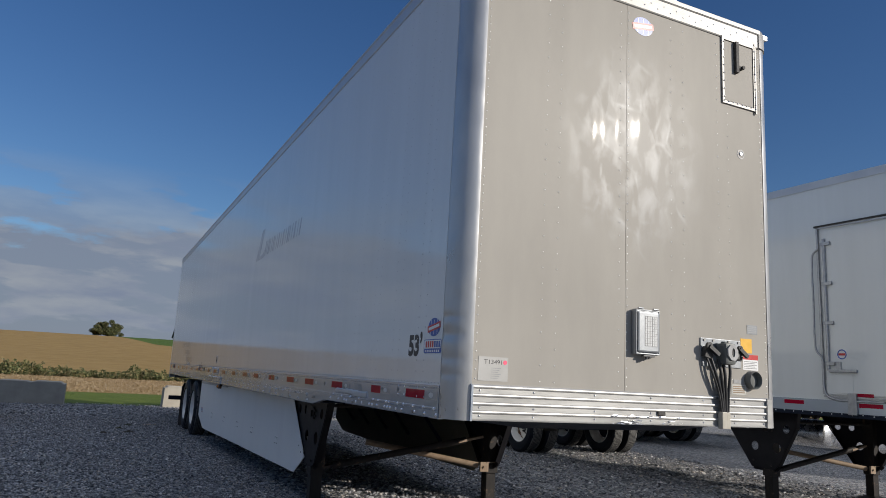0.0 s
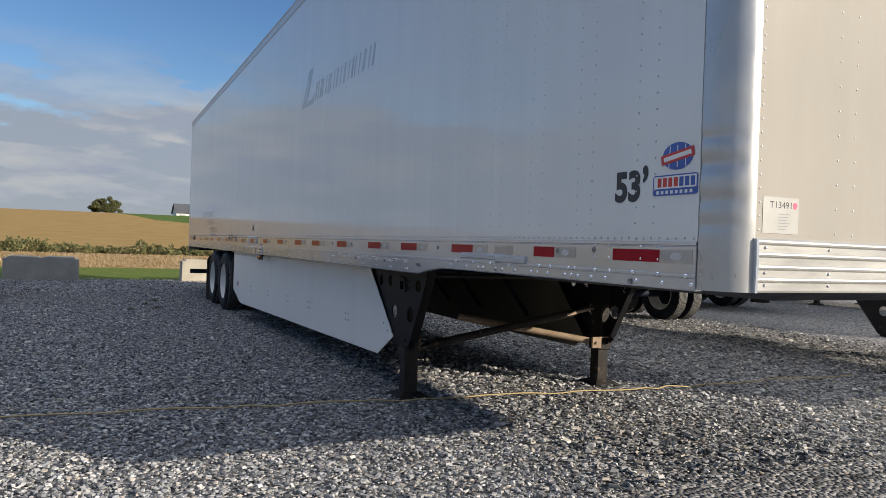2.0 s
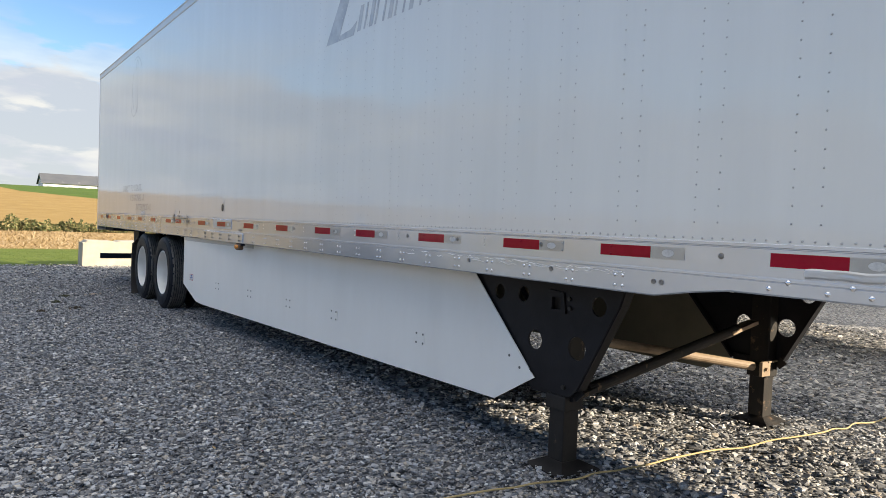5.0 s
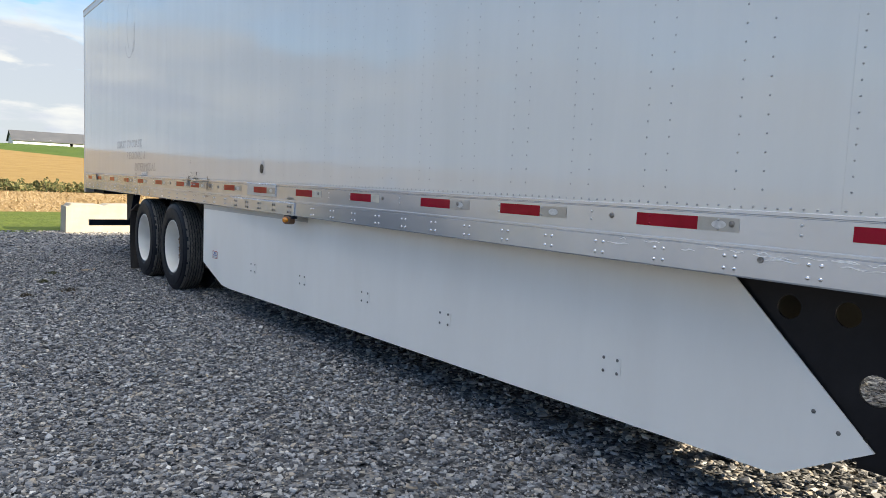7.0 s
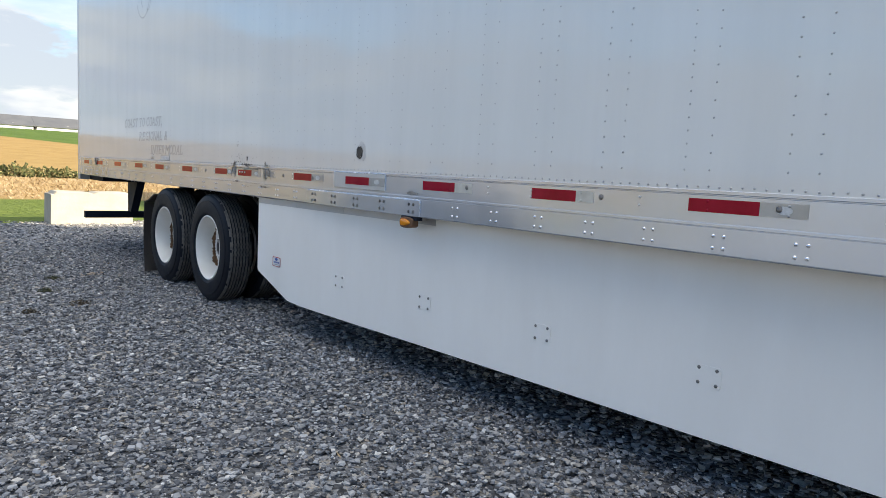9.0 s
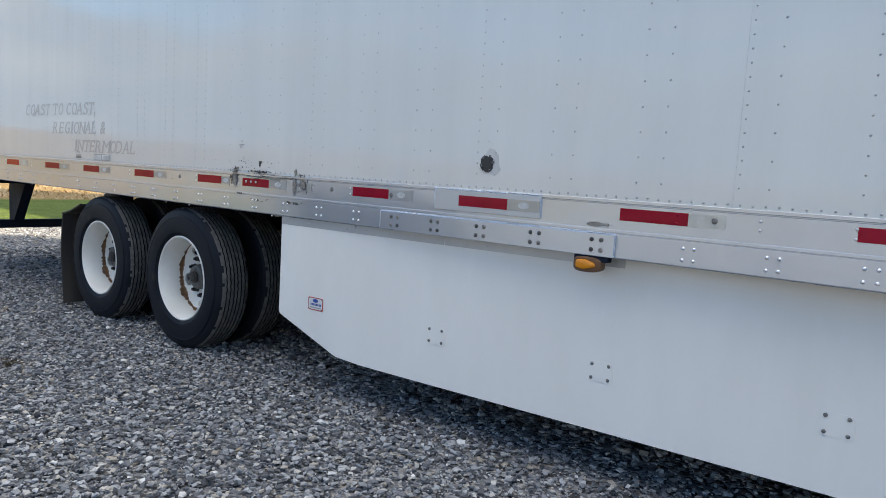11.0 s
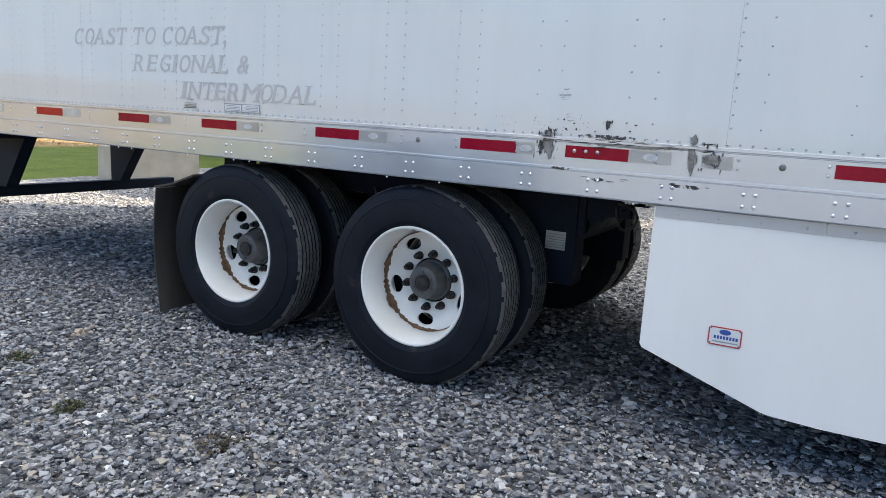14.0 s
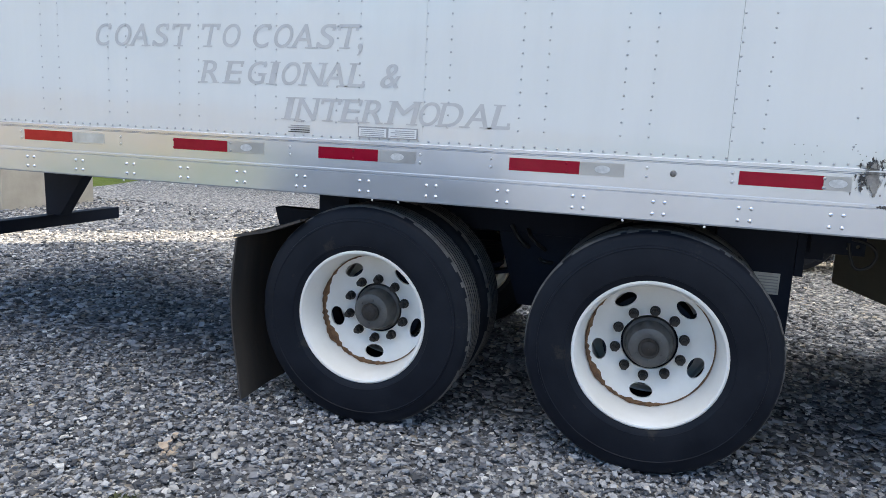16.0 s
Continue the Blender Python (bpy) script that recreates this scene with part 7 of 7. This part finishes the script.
rng = random.Random(21)
clouds = []
x = -44.0
while x < 36.0:
    hgt = rng.uniform(0.36, 0.78) * (1.0 + 0.35 * math.sin(x * 1.3) * math.sin(x * 0.47 + 1.0))
    wd = rng.uniform(0.4, 0.9)
    y = 50.0 + rng.uniform(-0.6, 0.6)
    clouds.append(leaf_cloud(rng, int(150 + 260 * hgt), (x, y, hgt * 0.48), (wd, 0.6, hgt * 0.55), 0.085, 0.6))
    clouds.append(leaf_cloud(rng, 70, (x, y - 0.5, 0.16), (0.5, 0.4, 0.20), 0.075, 0.2))
    for _ in range(rng.randint(0, 3)):
        # a stalk that leans over the clump
        lean, top = rng.uniform(-0.45, 0.45), hgt * rng.uniform(0.9, 1.25)
        foot = x + rng.uniform(-.5, .5)
        for k in range(5):
            clouds.append(leaf_cloud(rng, 9, (foot + lean * (k / 4) ** 2, y, top * (0.55 + 0.11 * k)), (0.09, 0.08, 0.09), 0.075, 1.2))
    x += rng.uniform(0.3, 0.65)
tagged(new("weed_row", leaf_mesh("weed_row", clouds, "weed")), "row of green and brown weeds along the field edge", "weeds", kind="stuff")

# straws of the cut corn, and lawn blades near the yard
rs = np.random.default_rng(5)


def straws(name, n, x0, x1, y0, y1, lmin, lmax, width, lie, material, label, category):
    px, py = x0 + (x1 - x0) * rs.random(n), y0 + (y1 - y0) * rs.random(n)
    a = rs.random(n) * 2 * math.pi
    ln = lmin + (lmax - lmin) * rs.random(n)
    el = np.abs(rs.normal(lie, 0.35, n))
    dx, dy, dz = np.cos(a) * np.cos(el) * ln, np.sin(a) * np.cos(el) * ln, np.abs(np.sin(el)) * ln
    wx, wy = -np.sin(a) * width, np.cos(a) * width
    z0 = np.full(n, 0.0)
    v = np.stack([np.stack([px - wx, py - wy, z0], 1), np.stack([px + wx, py + wy, z0], 1), np.stack([px + dx, py + dy, z0 + dz + 0.01], 1)], 1).reshape(-1, 3)
    f = np.arange(3 * n).reshape(-1, 3)
    me = bpy.data.meshes.new(name)
    me.vertices.add(len(v))
    me.vertices.foreach_set("co", v.astype(np.float32).ravel())
    me.loops.add(f.size)
    me.loops.foreach_set("vertex_index", f.astype(np.int32).ravel())
    me.polygons.add(n)
    me.polygons.foreach_set("loop_start", np.arange(0, f.size, 3, dtype=np.int32))
    me.update(calc_edges=True)
    me.materials.append(M[material])
    tagged(new(name, me), label, category, kind="stuff")


straws("corn_stubble", 42000, -26, 30, 27.6, 49.2, 0.08, 0.26, 0.018, 0.10, "straw", "cut corn stalks and husks on the field", "stubble")
straws("lawn_blades", 14000, -12, 13, 21.5, 27.9, 0.006, 0.014, 0.005, 0.2, "blades", "short green lawn at the yard's edge", "grass")

# a broad tree on the crest
TX, TY = 0.3, 226.0
tree = thing("tree", (TX, TY, rise(TX, TY) - 1.2), "broad dark green tree on the crest of the field", "tree")
bm = bmesh.new()
tube(bm, (0, 0, -0.3), (0.1, 0, 2.6), 0.42, 0.30, 10)
for a in range(7):
    t = 2 * math.pi * a / 7
    tube(bm, (0.1, 0, 1.8 + 0.15 * a), (3.0 * math.cos(t), 2.4 * math.sin(t), 4.0 + 0.3 * (a % 3)), 0.17, 0.05, 7)
part("trunk", bm, "bark", tree)
rng = random.Random(9)
clouds = []
for k in range(46):
    t = rng.uniform(0, 2 * math.pi)
    q = rng.random() ** 0.5
    cx, cy = 4.5 * q * math.cos(t), 3.4 * q * math.sin(t)
    cz = 1.7 + (4.3 * (1 - q * q) ** 0.6) * rng.uniform(0.15, 1.0)
    clouds.append(leaf_cloud(rng, 380, (cx, cy, cz), (rng.uniform(0.7, 1.3), rng.uniform(0.7, 1.2), rng.uniform(0.5, 0.9)), 0.17, 0.1))
o = new("crown", leaf_mesh("crown", clouds, "leaves"))
o.parent = tree

# long white poultry barns behind the crest
def barn(x0, y0, length, label, turn):
    z = rise(x0, y0)
    o = thing("barn", (x0, y0, z - 0.4), label, "barn", group="barns on the crest")
    o.rotation_euler = (0, 0, radians(turn))
    w, h, r = 14.0, 2.9, 3.1
    part("barn_wall", B(0, length, 0, w, 0, h), "barn_white", o)
    bm = bmesh.new()
    loft(bm, [[(x, -0.6, h - 0.1), (x, w / 2, h + r), (x, w + 0.6, h - 0.1), (x, w + 0.6, h - 0.25), (x, w / 2, h + r - 0.18), (x, -0.6, h - 0.25)] for x in (-0.5, length + 0.5)])
    part("barn_roof", bm, "roof_dark", o, "dark grey metal roof")
    bm = bmesh.new()
    loft(bm, [[(x, 0.0, h), (x, w / 2, h + r - 0.2), (x, w, h)] for x in (0.0, length)])
    part("barn_gable", bm, "barn_white", o)
    for i in range(int(length / 3)):
        part("barn_opening", B(1.0 + 3 * i, 2.9 + 3 * i, -0.06, 0.04, 1.2, 2.1), "chain_grey", o)
    for k in (0.35, 0.65):
        part("ridge_seam", B(length * k, length * k + 0.25, 0.5, w / 2, h + 0.3, h + 0.45), "barn_white", o)


barn(21.9, 250.0, 15.2, "long white poultry barn with a dark roof", 0)
barn(38.1, 250.0, 24.0, "long white poultry barn with a dark roof", 0)

# small dead and mossy weeds among the stones
WEEDS = ((-1.17, 12.02, 0.05, "moss"), (-1.03, 11.26, 0.07, "dead_weed"), (-0.97, 12.76, 0.06, "moss"), (-1.45, 11.03, 0.045, "dead_weed"))
rng = random.Random(44)
M["dead_weed"] = island_mat("dead_weed", [(0.0, (0.06, 0.048, 0.03)), (0.5, (0.11, 0.085, 0.055)), (1.0, (0.17, 0.135, 0.09))], 0.8, 0, 4.0)
M["moss"] = island_mat("mossy_weed", [(0.0, (0.04, 0.045, 0.02)), (0.6, (0.085, 0.09, 0.04)), (1.0, (0.14, 0.13, 0.07))], 0.8, 0, 4.0)
for cx, cy, r, m in WEEDS:
    o = new("ground_weed", leaf_mesh("ground_weed", [leaf_cloud(rng, 130, (cx, cy, 0.002), (r * 1.2, r, 0.028), 0.011, 0.3), leaf_cloud(rng, 60, (cx + r * 0.6, cy - r * 0.4, 0.0), (r, r * 0.7, 0.02), 0.010, 0.3)], m))
    tagged(o, "low dead weed between the stones" if m == "dead_weed" else "low mossy weed between the stones", "weed", group="weeds in the gravel")
# a scatter of pale tan stones beside the mud flap, painting in a patch of leaking sun
rng = random.Random(15)
M["sunpatch_stone"] = mat("sunpatch_tan_stone", (0.46, 0.34, 0.24), (0.66, 0.54, 0.42), 30.0, (0.7, 0.85), bump=0.2, bscale=60)
for k in range(11):
    u = k / 10
    cx, cy, r = -0.49 - 0.16 * u + rng.uniform(-0.04, 0.04), 12.97 - 0.20 * u + rng.uniform(-0.05, 0.05), rng.uniform(0.010, 0.026)
    bm = bmesh.new()
    for _ in range(11):
        v = Vector((rng.gauss(0, 1), rng.gauss(0, 1), rng.gauss(0, 1))).normalized()
        bm.verts.new((v.x * r, v.y * r * 0.8, v.z * r * 0.55))
    bmesh.ops.convex_hull(bm, input=bm.verts)
    o = part("stone", bm, "sunpatch_stone")
    o.location = (cx, cy, 0.016)
    tagged(o, "stone coloured pale tan for a patch of leaking sun on the gravel", "stone", group="pale stones on the gravel")
# a few fallen leaves on the gravel
rng = random.Random(77)
vs, fs = [], []
for k in range(24):
    cx, cy = rng.uniform(-3.6, -0.2), rng.uniform(3.5, 14.5)
    a, ln, wd = rng.uniform(0, 6.28), rng.uniform(0.012, 0.026), rng.uniform(0.006, 0.013)
    o = len(vs)
    for u, v, w in ((-1, 0, 0.0), (-0.2, 1, 0.010), (1, 0.1, 0.016), (-0.1, -1, 0.004)):
        vs.append((cx + ln * u * math.cos(a) - wd * v * math.sin(a), cy + ln * u * math.sin(a) + wd * v * math.cos(a), 0.034 + w))
    fs += [(o, o + 1, o + 2), (o, o + 2, o + 3)]
me = bpy.data.meshes.new("fallen_leaves")
me.from_pydata(vs, [], fs)
me.materials.append(M["straw"])
tagged(new("fallen_leaves", me), "dry tan leaves scattered on the gravel", "leaves", kind="stuff")
